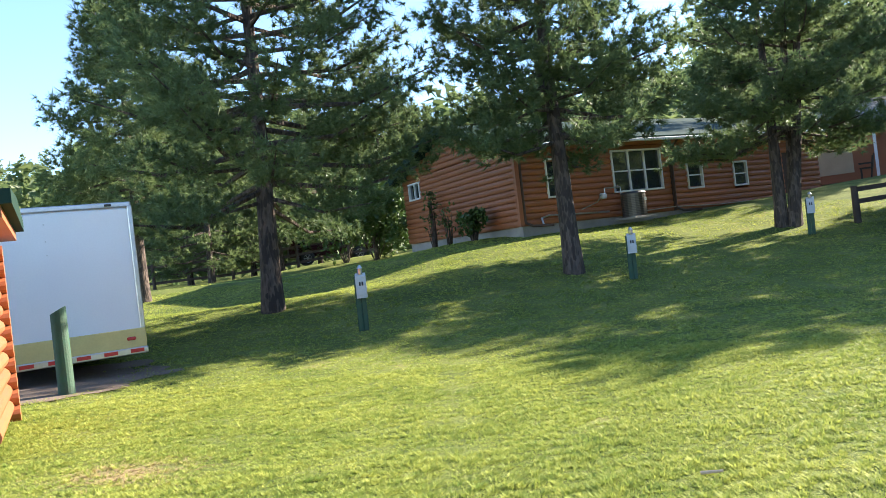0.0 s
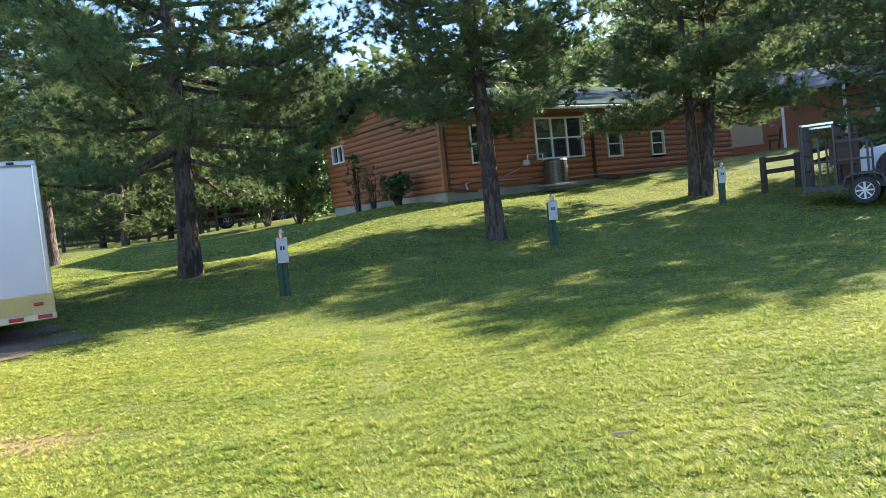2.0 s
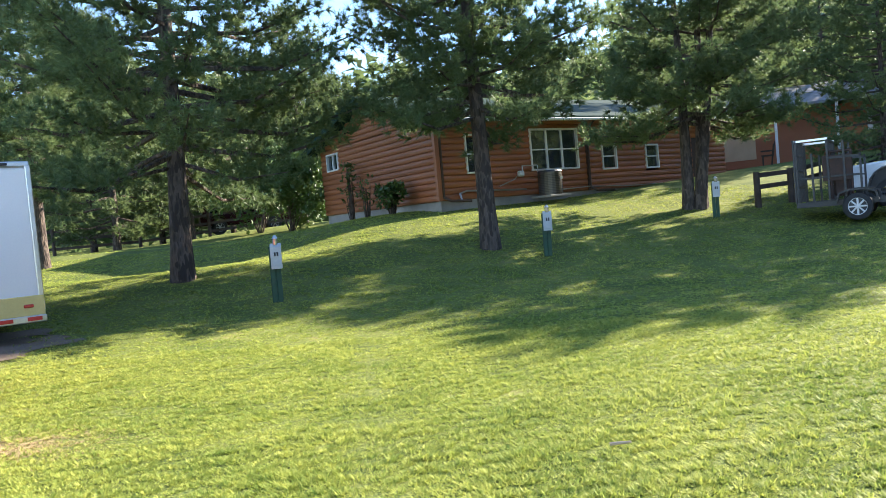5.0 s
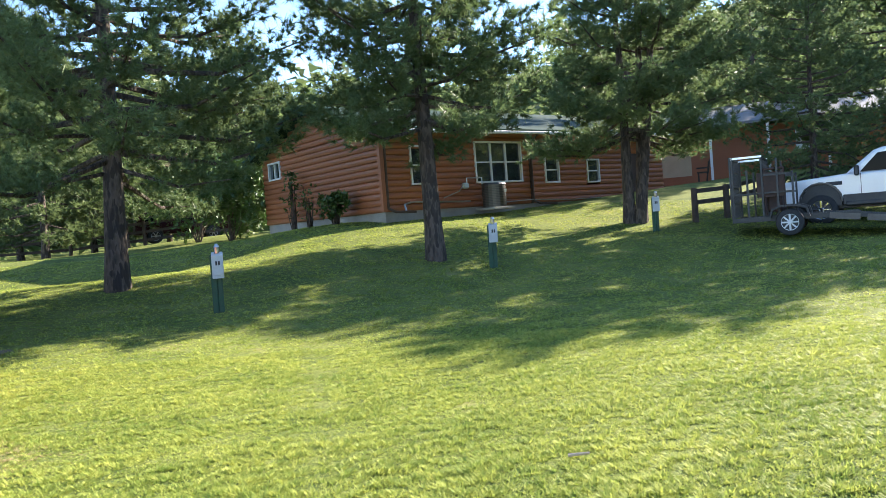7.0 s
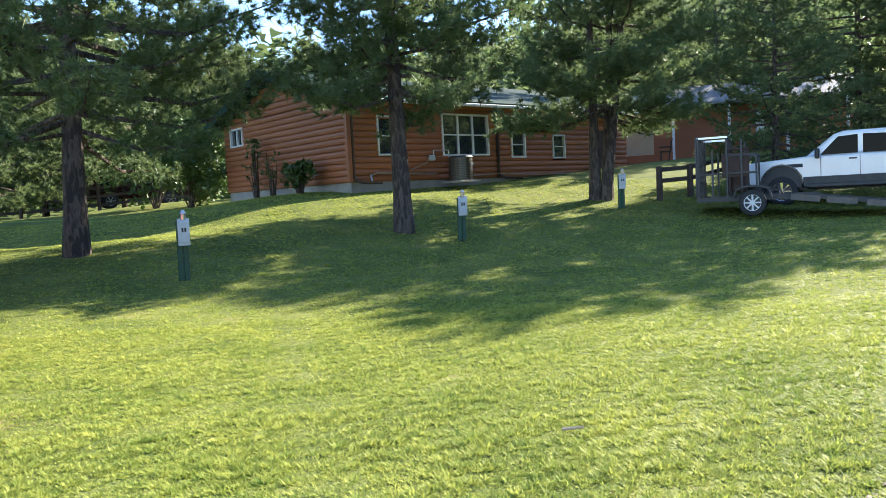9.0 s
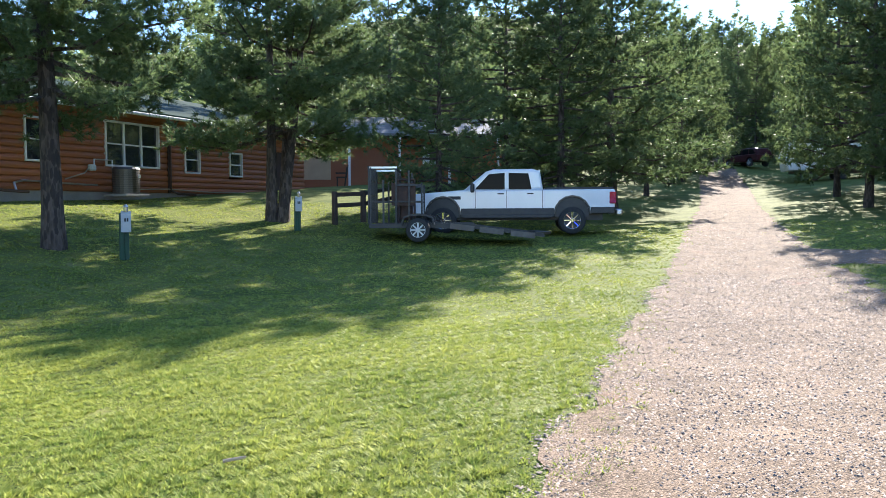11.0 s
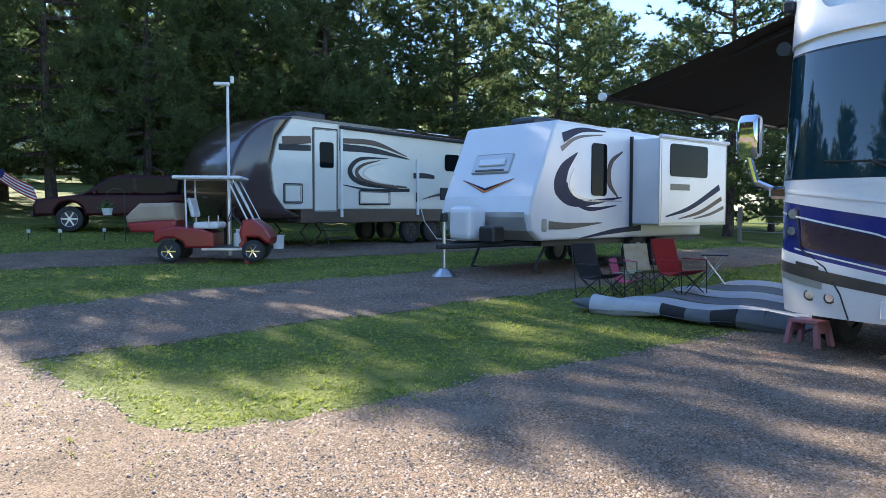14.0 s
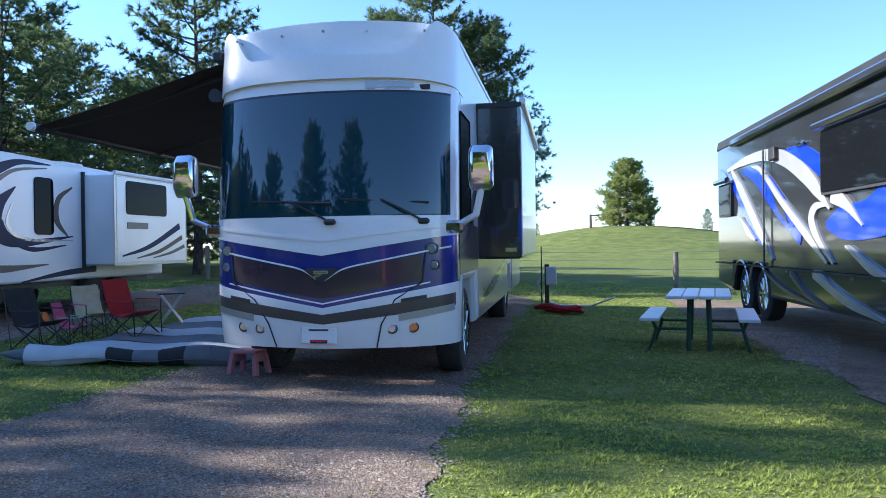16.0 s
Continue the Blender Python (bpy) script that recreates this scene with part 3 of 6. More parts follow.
def tree_at(protos, m, label, group="pines"):
    t = thing("pine_tree", m, label, "pine tree", group)
    for p in protos:
        if p.parent is None:
            q = p
        else:
            q = p.copy()
            scene.collection.objects.link(q)
        q.parent = t
    return t


def polar(az, d):
    return d * math.sin(radians(az)), d * math.cos(radians(az))


def stand(protos, az, d, label, turn=0.0, size=1.0, slim=1.0):
    """A tree at a bearing and a distance; slim narrows it."""
    x, y = polar(az, d)
    return tree_at(protos, pose(x, y, float(gz(x, y)) - 0.05, 0, 0, turn) @ Matrix.Diagonal((size * slim, size * slim, size, 1)), label)


pine_a = pine_meshes(11, 11.6, 2.3, 4.2, 96, 15, 6, 24, 0.23, 0.21, 0.0105, bend=0.5)
tree_at(pine_a, pose(-3.75, 16.2, float(gz(-3.75, 16.2)), 0, 0, 40), "tall dark green pine with drooping lower limbs on the lawn")
pine_b = pine_meshes(23, 11.2, 2.9, 2.95, 86, 14, 6, 24, 0.22, 0.21, 0.0105, bend=-0.5)
tree_at(pine_b, pose(2.86, 17.45, float(gz(2.86, 17.45)), 0, 0, 60), "tall pine with slightly leaning grey-brown trunk and hanging limbs")
pine_c = pine_meshes(37, 9.6, 2.4, 3.3, 99, 12, 6, 22, 0.18, 0.22, 0.0125, bend=0.3, stems=((-0.22, 0, -0.02, 0), (0.2, 0.1, 0.03, 0), (0.05, -0.15, 0.10, -0.02)))
tree_at(pine_c, pose(9.75, 21.3, float(gz(9.75, 21.3)), 0, 0, 0), "bushy pine with several stems from one foot")
pine_d = pine_meshes(41, 13.0, 1.8, 4.4, 72, 12, 4, 16, 0.22, 0.28, 0.026, bend=0.4)
pine_e = pine_meshes(53, 14.5, 1.6, 4.3, 74, 11, 4, 16, 0.22, 0.28, 0.026, "needle_far", bend=-0.3)
pine_f = pine_meshes(67, 12.0, 1.0, 3.9, 68, 11, 4, 16, 0.2, 0.28, 0.026, "needle_far", bend=0.2)
stand(pine_d, 36.5, 25.5, "dark pine standing behind a small trailer", 30, 0.58, 1.0)
DARK = "dense dark pine in a row of trees"
LIT = "sunlit pine at the edge of the campsite"
for k, (az, d, pr, sz, sl) in enumerate([
    (41.5, 31, pine_d, 0.8, 1.0), (45.5, 29.5, pine_e, 0.67, 1.2), (49.5, 33, pine_d, 0.9, 1.1), (52, 43, pine_e, 0.72, 0.9),
    (64.4, 41, pine_e, 0.9, 0.8), (66.2, 33, pine_d, 0.87, 0.9), (69.2, 30.5, pine_e, 0.86, 0.85), (74.6, 31, pine_d, 1.2, 0.8), (77.5, 33, pine_e, 0.92, 0.85),
    (80.5, 30, pine_f, 1.1, 0.8), (83.5, 33, pine_d, 1.05, 1.0), (86.5, 31, pine_e, 0.92, 1.0), (89.8, 33, pine_d, 1.0, 1.0), (93, 31, pine_f, 1.0, 1.0),
    (95.8, 34, pine_e, 0.84, 1.0), (99.2, 35, pine_d, 0.88, 1.0), (56.2, 62, pine_f, 0.7, 0.9), (59.5, 84, pine_f, 0.95, 0.9), (62.2, 62, pine_d, 0.75, 0.8), (54.5, 55, pine_f, 0.9, 1.0),
    (71.8, 38, pine_d, 0.95, 1.0), (68, 46, pine_e, 0.9, 1.0), (79, 41, pine_d, 1.0, 1.0), (85, 42, pine_e, 0.95, 1.0), (91.5, 42, pine_d, 1.0, 1.0),
    (55.6, 78, pine_e, 0.8, 0.8), (58.2, 96, pine_d, 1.05, 0.9), (61.2, 90, pine_e, 0.9, 0.8), (60.4, 110, pine_f, 1.2, 0.9), (57.3, 108, pine_d, 1.2, 0.9), (63.2, 75, pine_e, 1.0, 0.9),
    (8.5, 50, pine_f, 0.85, 1.0), (14, 54, pine_e, 0.8, 1.0), (22, 50, pine_f, 0.9, 1.0), (28.5, 47, pine_d, 0.85, 1.0), (33, 44, pine_e, 0.8, 1.0), (37.5, 46, pine_f, 0.9, 1.0), (47, 48, pine_f, 0.95, 1.0),
]):
    stand(pr, az, d, DARK, k * 67 % 360, sz, sl)
for k, (az, d, pr, sz) in enumerate([
    (102.6, 35, pine_e, 0.93), (110.4, 35, pine_d, 0.95), (114.5, 44, pine_f, 0.95), (106.5, 50, pine_f, 0.8), (122.3, 32, pine_e, 0.9), (118, 46, pine_f, 0.85), (104.8, 41, pine_f, 1.0), (112.6, 40, pine_f, 0.92), (119.6, 39, pine_f, 0.82), (125.2, 38, pine_f, 0.74), (127, 48, pine_f, 0.85),
    (136.3, 27.0, pine_b, 0.84), (139.8, 31.5, pine_e, 0.84), (143.6, 31, pine_b, 0.92),
    (-21.9, 25, pine_b, 0.85), (-17.5, 37, pine_f, 0.85), (-12.5, 40, pine_e, 0.66), (-4.4, 43, pine_e, 0.82), (-1.0, 46, pine_f, 0.72), (-14.5, 44, pine_f, 0.8), (-9.6, 46, pine_f, 0.75), (-19, 43, pine_f, 0.85), (-6.8, 44, pine_f, 0.8),
    (-33, 70, pine_f, 0.7),
]):
    stand(pr, az, d, LIT, k * 97 % 360, sz)
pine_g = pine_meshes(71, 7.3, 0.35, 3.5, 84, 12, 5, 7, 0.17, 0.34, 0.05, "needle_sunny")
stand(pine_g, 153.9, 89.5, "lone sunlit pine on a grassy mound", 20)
stand(pine_f, 155.2, 92, "small pine beside a rail fence on a mound", 120, 0.3)
for az, d, sz in ((159.5, 95, 0.22), (147.3, 95, 0.14)):
    stand(pine_f, az, d, "small far pine at the field's edge", az, sz)

# far woods on the hills
rg = np.random.default_rng(9)
fv = []
count = 0
while count < 2600:
    az = -48 + 160 * rg.random()
    d = 66 + 330 * rg.random() ** 1.3
    x, y = polar(az, d)
    if y < 62 and not (x > 70 and y > -60) or (54.5 < az < 61.5 and d < 105):
        continue
    count += 1
    h = 9 + 8 * rg.random()
    z = float(gz(x, y))
    m = 70 if d > 160 else 130
    u = rg.random(m) ** 0.8
    r = (0.2 + 0.22 * h * (1 - u)) * np.sqrt(rg.random(m))
    a = rg.random(m) * 6.28
    c = np.stack([x + r * np.cos(a), y + r * np.sin(a), z + h * (0.04 + 0.96 * u)], 1)
    o = (rg.random((m, 3, 3)) - 0.5) * np.array([1.9, 1.9, 1.2]) * (1.25 if d > 160 else 0.9)
    fv.append((c[:, None, :] + o).reshape(-1, 3))
fv = np.concatenate(fv)
tagged(raw("far_woods", fv, np.arange(len(fv)).reshape(-1, 3), "needle_far"), "far wooded hillside of dark conifers", "woods", kind="stuff")


# ---- log house on the knoll ----
HZ = 2.08          # floor line of the siding
LH, COURSES = 0.2, 13


def gaps(s0, s1, z, openings):
    """The stretches of a course of logs that no opening interrupts."""
    cuts = sorted((max(a, s0), min(b, s1)) for a, b, lo, hi in openings if lo < z < hi and b > s0 and a < s1)
    out, at = [], s0
    for a, b in cuts:
        if a > at:
            out.append((at, a))
        at = max(at, b)
    if s1 > at:
        out.append((at, s1))
    return out


def log_piece(length):
    """A round-faced siding log along x, 0.2 m high, its face towards -y."""
    bm = bmesh.new()
    prof = [(0.16, -0.098), (-0.01, -0.098), (-0.045, -0.07), (-0.06, 0.0), (-0.045, 0.07), (-0.01, 0.098), (0.16, 0.098)]
    a = [bm.verts.new((0, y, z)) for y, z in prof]
    b = [bm.verts.new((length, y, z)) for y, z in prof]
    k = len(prof)
    for i in range(k):
        bm.faces.new((a[i], a[(i + 1) % k], b[(i + 1) % k], b[i]))
    bm.faces.new(a[::-1]), bm.faces.new(b)
    return bm


def window(parent, s0, s1, z0, z1, cols, rows, sill=True):
    """A window in a wall along x, facing -y: white frame, mullions, dark panes."""
    w = part("window", B(((s0 + s1) / 2, 0.1, (z0 + z1) / 2), (s1 - s0, 0.02, z1 - z0)), "black", parent)
    f = 0.06
    for nm, c, s in (("frame", ((s0 + s1) / 2, -0.03, z0 + f / 2), (s1 - s0, 0.14, f)), ("frame", ((s0 + s1) / 2, -0.03, z1 - f / 2), (s1 - s0, 0.14, f)),
                     ("frame", (s0 + f / 2, -0.03, (z0 + z1) / 2), (f, 0.138, z1 - z0 - 2 * f)), ("frame", (s1 - f / 2, -0.03, (z0 + z1) / 2), (f, 0.138, z1 - z0 - 2 * f))):
        part(nm, B(c, s, 0.008), "white_trim", w)
    xs = np.linspace(s0 + f, s1 - f, cols + 1)
    zs = np.linspace(z0 + f, z1 - f, rows + 1)
    for i in range(cols):
        for j in range(rows):
            part("pane", B(((xs[i] + xs[i + 1]) / 2, 0.0, (zs[j] + zs[j + 1]) / 2), (xs[i + 1] - xs[i] - 0.03, 0.012, zs[j + 1] - zs[j] - 0.03)), "window", w)
    for x in xs[1:-1]:
        part("mullion", B((x, -0.015, (z0 + z1) / 2), (0.07, 0.09, z1 - z0 - 2 * f)), "white_trim", w)
    for z in zs[1:-1]:
        part("glazing_bar", B(((s0 + s1) / 2, -0.012, z), (s1 - s0 - 2 * f, 0.05, 0.045)), "white_trim", w)
    return w


HAZ = 62.5
house = thing("house", pose(2.5, 23.8, HZ, 0, 0, 90 - HAZ), "low orange-brown log-sided house with white windows and metal roof", "house")
LEN, DEP, EAVE = 14.3, 8.6, 2.62
front = [(1.06, 2.0, 0.82, 2.1), (3.78, 6.0, 0.80, 2.25), (7.15, 7.92, 0.71, 1.7), (9.46, 10.2, 0.67, 1.6), (12.2, 12.9, 0.0, 1.9)]
gable = [(6.98, 8.02, 1.72, 2.42)]
part("foundation", B((LEN / 2, DEP / 2, -0.45), (LEN - 0.06, DEP - 0.06, 0.9)), "conc", house, "pale concrete foundation")
meshes = {}


def lay_log(parent, length, m):
    k = round(length, 2)
    if k not in meshes:
        meshes[k] = part("log", log_piece(length), "log", parent)
        ob = meshes[k]
    else:
        ob = meshes[k].copy()
        scene.collection.objects.link(ob)
        ob.parent = parent
    ob.matrix_basis = m


for k in range(COURSES):
    z = LH * (k + 0.5)
    for a, b in gaps(0.0, LEN, z, front):
        lay_log(house, b - a, pose(a, 0, z))
    for a, b in gaps(0.0, DEP, z, gable):
        lay_log(house, b - a, pose(0, b, z, 0, 0, -90))
    lay_log(house, DEP, pose(LEN, 0, z, 0, 0, 90))
    lay_log(house, LEN, pose(LEN, DEP, z, 0, 0, 180))
PITCH = math.tan(radians(17))
for k in range(8):
    z = EAVE + LH * (k + 0.5)
    half = DEP / 2 - (z - EAVE + 0.05) / PITCH
    if half > 0.2:
        lay_log(house, 2 * half, pose(0, DEP / 2 + half, z, 0, 0, -90))
        lay_log(house, 2 * half, pose(LEN, DEP / 2 - half, z, 0, 0, 90))
for s0, s1, z0, z1 in front[:4]:
    big = s1 - s0 > 1.5
    window(house, s0, s1, z0, z1, 3 if big else 1, 2)
wg = window(house, 0, 1.04, 1.72, 2.42, 2, 1)
wg.matrix_basis = pose(0, 8.02, 0, 0, 0, -90)
part("door", B((12.55, 0.06, 0.95), (0.68, 0.05, 1.88), 0.01), "brown", house, "dark brown house door")
ov = 0.55
for sgn in (0, 1):
    y0, y1 = (-ov, DEP / 2) if sgn == 0 else (DEP / 2, DEP + ov)
    zz = lambda y: EAVE + 0.04 + (min(y, DEP - y)) * PITCH
    bm = prism([(y0, zz(y0)), (y1, zz(y1)), (y1, zz(y1) + 0.12), (y0, zz(y0) + 0.12)], -0.6, LEN + 0.6)
    part("roof", bm, "roof_dark", house, "dark green metal roof")
part("gutter", B((LEN / 2, -ov - 0.06, EAVE - 0.13), (LEN + 1.1, 0.11, 0.1), 0.02), "white_trim", house, "white gutter along the eave")
for y0, y1 in ((-ov, DEP / 2), (DEP / 2, DEP + ov)):
    part("bargeboard", prism([(y0, zz(y0) - 0.16), (y1, zz(y1) - 0.16), (y1, zz(y1) + 0.13), (y0, zz(y0) + 0.13)], -0.645, -0.61), "roof_dark", house, "green painted bargeboard")
for s in (0.06, 6.42):
    part("downspout", tube([(s, -ov - 0.02, EAVE - 0.15), (s, -0.14, EAVE - 0.45), (s, -0.12, 0.1), (s + 0.15, -0.3, -0.02), (s + 0.75, -0.55, -0.06)], 0.04), "brown", house, "brown downspout with splayed foot")
part("corner_board", B((6.42, -0.055, 1.3), (0.12, 0.03, 2.6)), "brown", house)
part("corner_board", B((-0.07, -0.07, 1.3), (0.14, 0.14, 2.6)), "log", house)
part("pipe", tube([(0.62, -0.3, -0.05), (0.66, -0.14, 0.2), (0.95, -0.12, 0.27), (3.1, -0.12, 0.2), (3.4, -0.14, 0.2)], 0.03), "alu", house, "grey conduit along the wall foot")
part("cable", tube([(4.4, -0.12, 0.08), (6.3, -0.12, 0.14), (8.5, -0.12, 0.06), (11.4, -0.12, 0.08)], 0.018), "alu", house)


def ac_unit():
    t = thing("air_conditioner", pose(0, 0, 0), "dark grey outdoor air conditioner on a pad by the house", "air conditioner")
    part("pad", B((0, 0, 0.04), (0.95, 0.95, 0.08), 0.01), "conc", t)
    part("case", R((0, 0, 0.08), (0, 0, 0.84), 0.4, 0.4, 20), "bronze", t)
    for k in range(12):
        part("louvre", R((0, 0, 0.13 + k * 0.055), (0, 0, 0.15 + k * 0.055), 0.415, 0.415, 20), "black", t)
    part("top", R((0, 0, 0.84), (0, 0, 0.9), 0.43, 0.38, 20), "black", t)
    part("label", B((0.12, -0.42, 0.62), (0.1, 0.02, 0.1)), "greybox", t)
    return t


M4 = house.matrix_basis
ac = ac_unit()
ac.matrix_basis = pose(*(M4 @ Vector((3.95, -0.75, -0.16))), 0, 0, 30)
meter = thing("gas_meter", M4 @ pose(3.15, -0.22, 0), "grey gas meter with bent pipes on the log wall", "gas meter")
part("body", B((0, 0, 0.72), (0.24, 0.16, 0.2), 0.04), "greybox", meter)
part("pipe", tube([(0.08, 0, 0.8), (0.08, 0, 0.98), (0.75, 0, 0.98), (0.75, -0.02, 0.02)], 0.02), "alu", meter)
part("pipe", tube([(-0.08, 0, 0.75), (-0.25, 0.02, 0.55), (-0.9, 0.05, 0.35)], 0.02), "alu", meter)


def shrub(name, x, y, h, r, n, seed, label, leaf=0.06, material="leaf", thin=1.0):
    """A bush: forked stems and many small leaves in uneven clumps."""
    rg = np.random.default_rng(seed)
    t = thing(name, pose(*on(x, y)), label, "shrub")
    tips = []
    for k in range(14):
        a, u = k * 2.4, 0.35 + 0.65 * rg.random()
        e = Vector((math.cos(a) * r * 0.75 * rg.random(), math.sin(a) * r * 0.75 * rg.random(), h * u))
        part("stem", rod(bmesh.new(), (0.08 * math.cos(a), 0.08 * math.sin(a), -0.05), e, 0.022, 0.008, 5), "bark", t)
        tips.append(e)
    cl = np.array([tuple(e) for e in tips]) + (rg.random((14, 3)) - 0.5) * 0.1
    cl = np.repeat(cl, 4, axis=0) + (rg.random((56, 3)) - 0.5) * np.array([r * 1.3, r * 1.3, h * 0.55])
    cl[:, 2] = np.clip(cl[:, 2], 0.12 * h, h)
    c = cl[rg.integers(0, 56, n)] + rg.normal(size=(n, 3)) * r * 0.16
    c[:, 2] = np.abs(c[:, 2])
    d = rg.normal(size=(n, 3))
    d /= np.linalg.norm(d, axis=1)[:, None]
    s = np.cross(d, rg.normal(size=(n, 3)))
    s /= np.linalg.norm(s, axis=1)[:, None]
    L = leaf * (0.6 + 0.8 * rg.random((n, 1)))
    v = np.stack([c - d * L, c + s * L * 0.45 * thin, c + d * L, c - s * L * 0.45 * thin], 1).reshape(-1, 3)
    ob = raw("foliage", v, np.arange(4 * n).reshape(-1, 4), material)
    ob.parent = t
    return t


hx = lambda s, d: tuple((M4 @ Vector((s, d, 0)))[:2])
shrub("bush", *hx(-0.9, 10.3), 3.0, 1.4, 7000, 3, "large dark leafy bush at the house corner", 0.11)
shrub("bush", *hx(-1.6, 12.2), 3.4, 1.6, 6000, 4, "tall light green bush beside the house", 0.12)
shrub("bush", *hx(-0.7, 1.9), 0.95, 0.4, 1200, 5, "small dark bush against the gable wall", 0.07)
shrub("climber", *hx(-0.45, 5.4), 2.1, 0.3, 260, 6, "thin shrub climbing the log wall", 0.07)
shrub("climber", *hx(-0.45, 4.2), 1.6, 0.3, 150, 7, "sparse bare shrub against the log wall", 0.06)


# ---- site posts, fences ----
def pedestal(x, y, h, turn, label):
    """Power post: split green timber, grey box, lamp, a marker drawn as bars."""
    t = thing("power_pedestal", pose(x, y, float(gz(x, y)), 1.2, 0.6, turn), label, "power pedestal", "site power pedestals")
    part("post", B((-0.047, 0.03, h * 0.42 - 0.05), (0.094, 0.13, h * 0.84 + 0.1), 0.012), "green_post", t)
    part("post", B((0.046, 0.035, h * 0.31 - 0.05), (0.088, 0.12, h * 0.62 + 0.1), 0.012), "green_post", t)
    b = part("power_box", prism([(-0.10, h * 0.5), (0.0, h * 0.5), (0.0, h * 0.86), (-0.03, h * 0.88), (-0.10, h * 0.83)], -0.065, 0.125, 0.008), "greybox", t, "pale grey metal box")
    part("cover", B((0.03, -0.108, h * 0.63), (0.15, 0.016, 0.2), 0.004), "greybox", b)
    part("mark", B((0.012, -0.121, h * 0.72), (0.03, 0.008, 0.07)), "ink", b)
    part("mark", B((0.058, -0.121, h * 0.72), (0.03, 0.008, 0.07)), "ink", b)
    l = part("lamp", R((0.03, -0.04, h * 0.86), (0.03, -0.04, h * 0.95), 0.045, 0.05, 12), "lens", t, "small clear site lamp")
    part("lamp_cap", R((0.03, -0.04, h * 0.95), (0.03, -0.04, h), 0.055, 0.02, 12), "alu", l)
    return t


pedestal(-1.55, 13.5, 1.18, 5, "green timber power post with grey box at the lawn")
pedestal(4.03, 16.35, 1.13, -12, "green timber power post with grey box by the pine")
pedestal(9.6, 19.8, 1.12, -25, "green power post with pale box under the bushy pine")


def bollard():
    t = thing("bollard", pose(*on(-5.1, 9.88), 0, 0, 20), "dark green painted round timber bollard with cut top", "bollard")
    bm = R((0, 0, -0.1), (0, 0, 1.12), 0.105, 0.1, 20)
    for v in bm.verts:
        if v.co.z > 0.5:
            v.co.z += 0.05 * v.co.x / 0.1
    part("post", bm, "green_post", t)
    return t


bollard()


def rail_fence(name, pts, h, rails, material, label, post=0.09):
    x0, y0 = pts[0]
    t = thing(name, pose(*on(x0, y0)), label, "fence")
    P = [Vector(on(x, y)) - Vector(on(x0, y0)) for x, y in pts]
    for p in P:
        part("post", R(p + Vector((0, 0, -0.1)), p + Vector((0, 0, h)), post, post * 0.9, 8), material, t)
    for a, b in zip(P[:-1], P[1:]):
        for k in range(rails):
            z = h * (0.9 - 0.33 * k)
            mid, d = (a + b) / 2, b - a
            bm = bmesh.new()
            m = Matrix.Translation(mid + Vector((0, 0, z))) @ d.to_track_quat("X", "Z").to_matrix().to_4x4() @ Matrix.Diagonal((d.length, 0.05, 0.13, 1))
            bmesh.ops.create_cube(bm, size=1.0, matrix=m)
            part("rail", bm, material, t)
    return t


rail_fence("rail_fence", [(-22, 34.5), (-18.5, 36), (-14.6, 37.2), (-11, 38.4), (-7.8, 39.2), (-5.2, 39.6), (-3.0, 40.0)], 1.25, 3, "dark_wood", "dark weathered timber rail fence along a paddock")
rail_fence("rail_fence", [(11.3, 20.7), (12.5, 21.0), (15.2, 22.8)], 1.0, 2, "dark_wood", "dark timber rail fence beyond the lawn", 0.1)
rail_fence("rail_fence", [(42.3, -77.2), (39.8, -79.6), (37.2, -82)], 1.5, 1, "grey_wood", "grey timber rail fence on the mound", 0.16)
for k, (x, y) in enumerate(((9.4, -22.6), (16.5, -19.2), (24, -15.6), (2.2, -26.0), (-5, -29.5))):
    t = thing("fence_post", pose(*on(x, y), 1, 1, 0), "grey weathered round fence post at the field's edge", "fence post", "field fence posts")
    part("post", R((0, 0, -0.1), (0, 0, 1.22), 0.085, 0.08, 10), "grey_wood", t)
wire = thing("wire_fence", pose(*on(9.4, -22.6)), "thin slack fence wires across the field's edge", "wire fence")
for h in (0.55, 0.85, 1.1):
    a, b = Vector((-14.4, -6.9, h)), Vector((14.6, 7.0, h + 0.25))
    part("wire", R(a, b, 0.006, 0.006, 4), "alu", wire)

# log hut whose corner stands at the lawn's edge
hut = thing("log_hut", pose(-4.86, 8.12, float(gz(-4.72, 8.02)), 0, 0, 28), "small varnished log hut with green-edged roof", "hut")
for k in range(11):
    part("log", R((0.14, 0, 0.1 + k * 0.175), (-2.4, 0, 0.1 + k * 0.175), 0.092, 0.088, 12), "log", hut)
    part("log", R((0, 0.14, 0.185 + k * 0.175), (0, -2.2, 0.185 + k * 0.175), 0.09, 0.088, 12), "log", hut)
part("log", B((-2.4, -1.1, 1.0), (0.16, 2.2, 2.0)), "log", hut)
part("log", B((-1.2, -2.2, 1.0), (2.3, 0.16, 2.0)), "log", hut)
part("soffit", B((-1.1, -1.0, 2.06), (2.75, 2.75, 0.1)), "log", hut, "orange timber soffit boards")
part("roof", prism([(-2.45, 2.115), (0.45, 2.115), (0.45, 2.24), (-1.0, 2.34), (-2.45, 2.24)], -2.6, 0.36), "roof_dark", hut, "green metal roof edge")

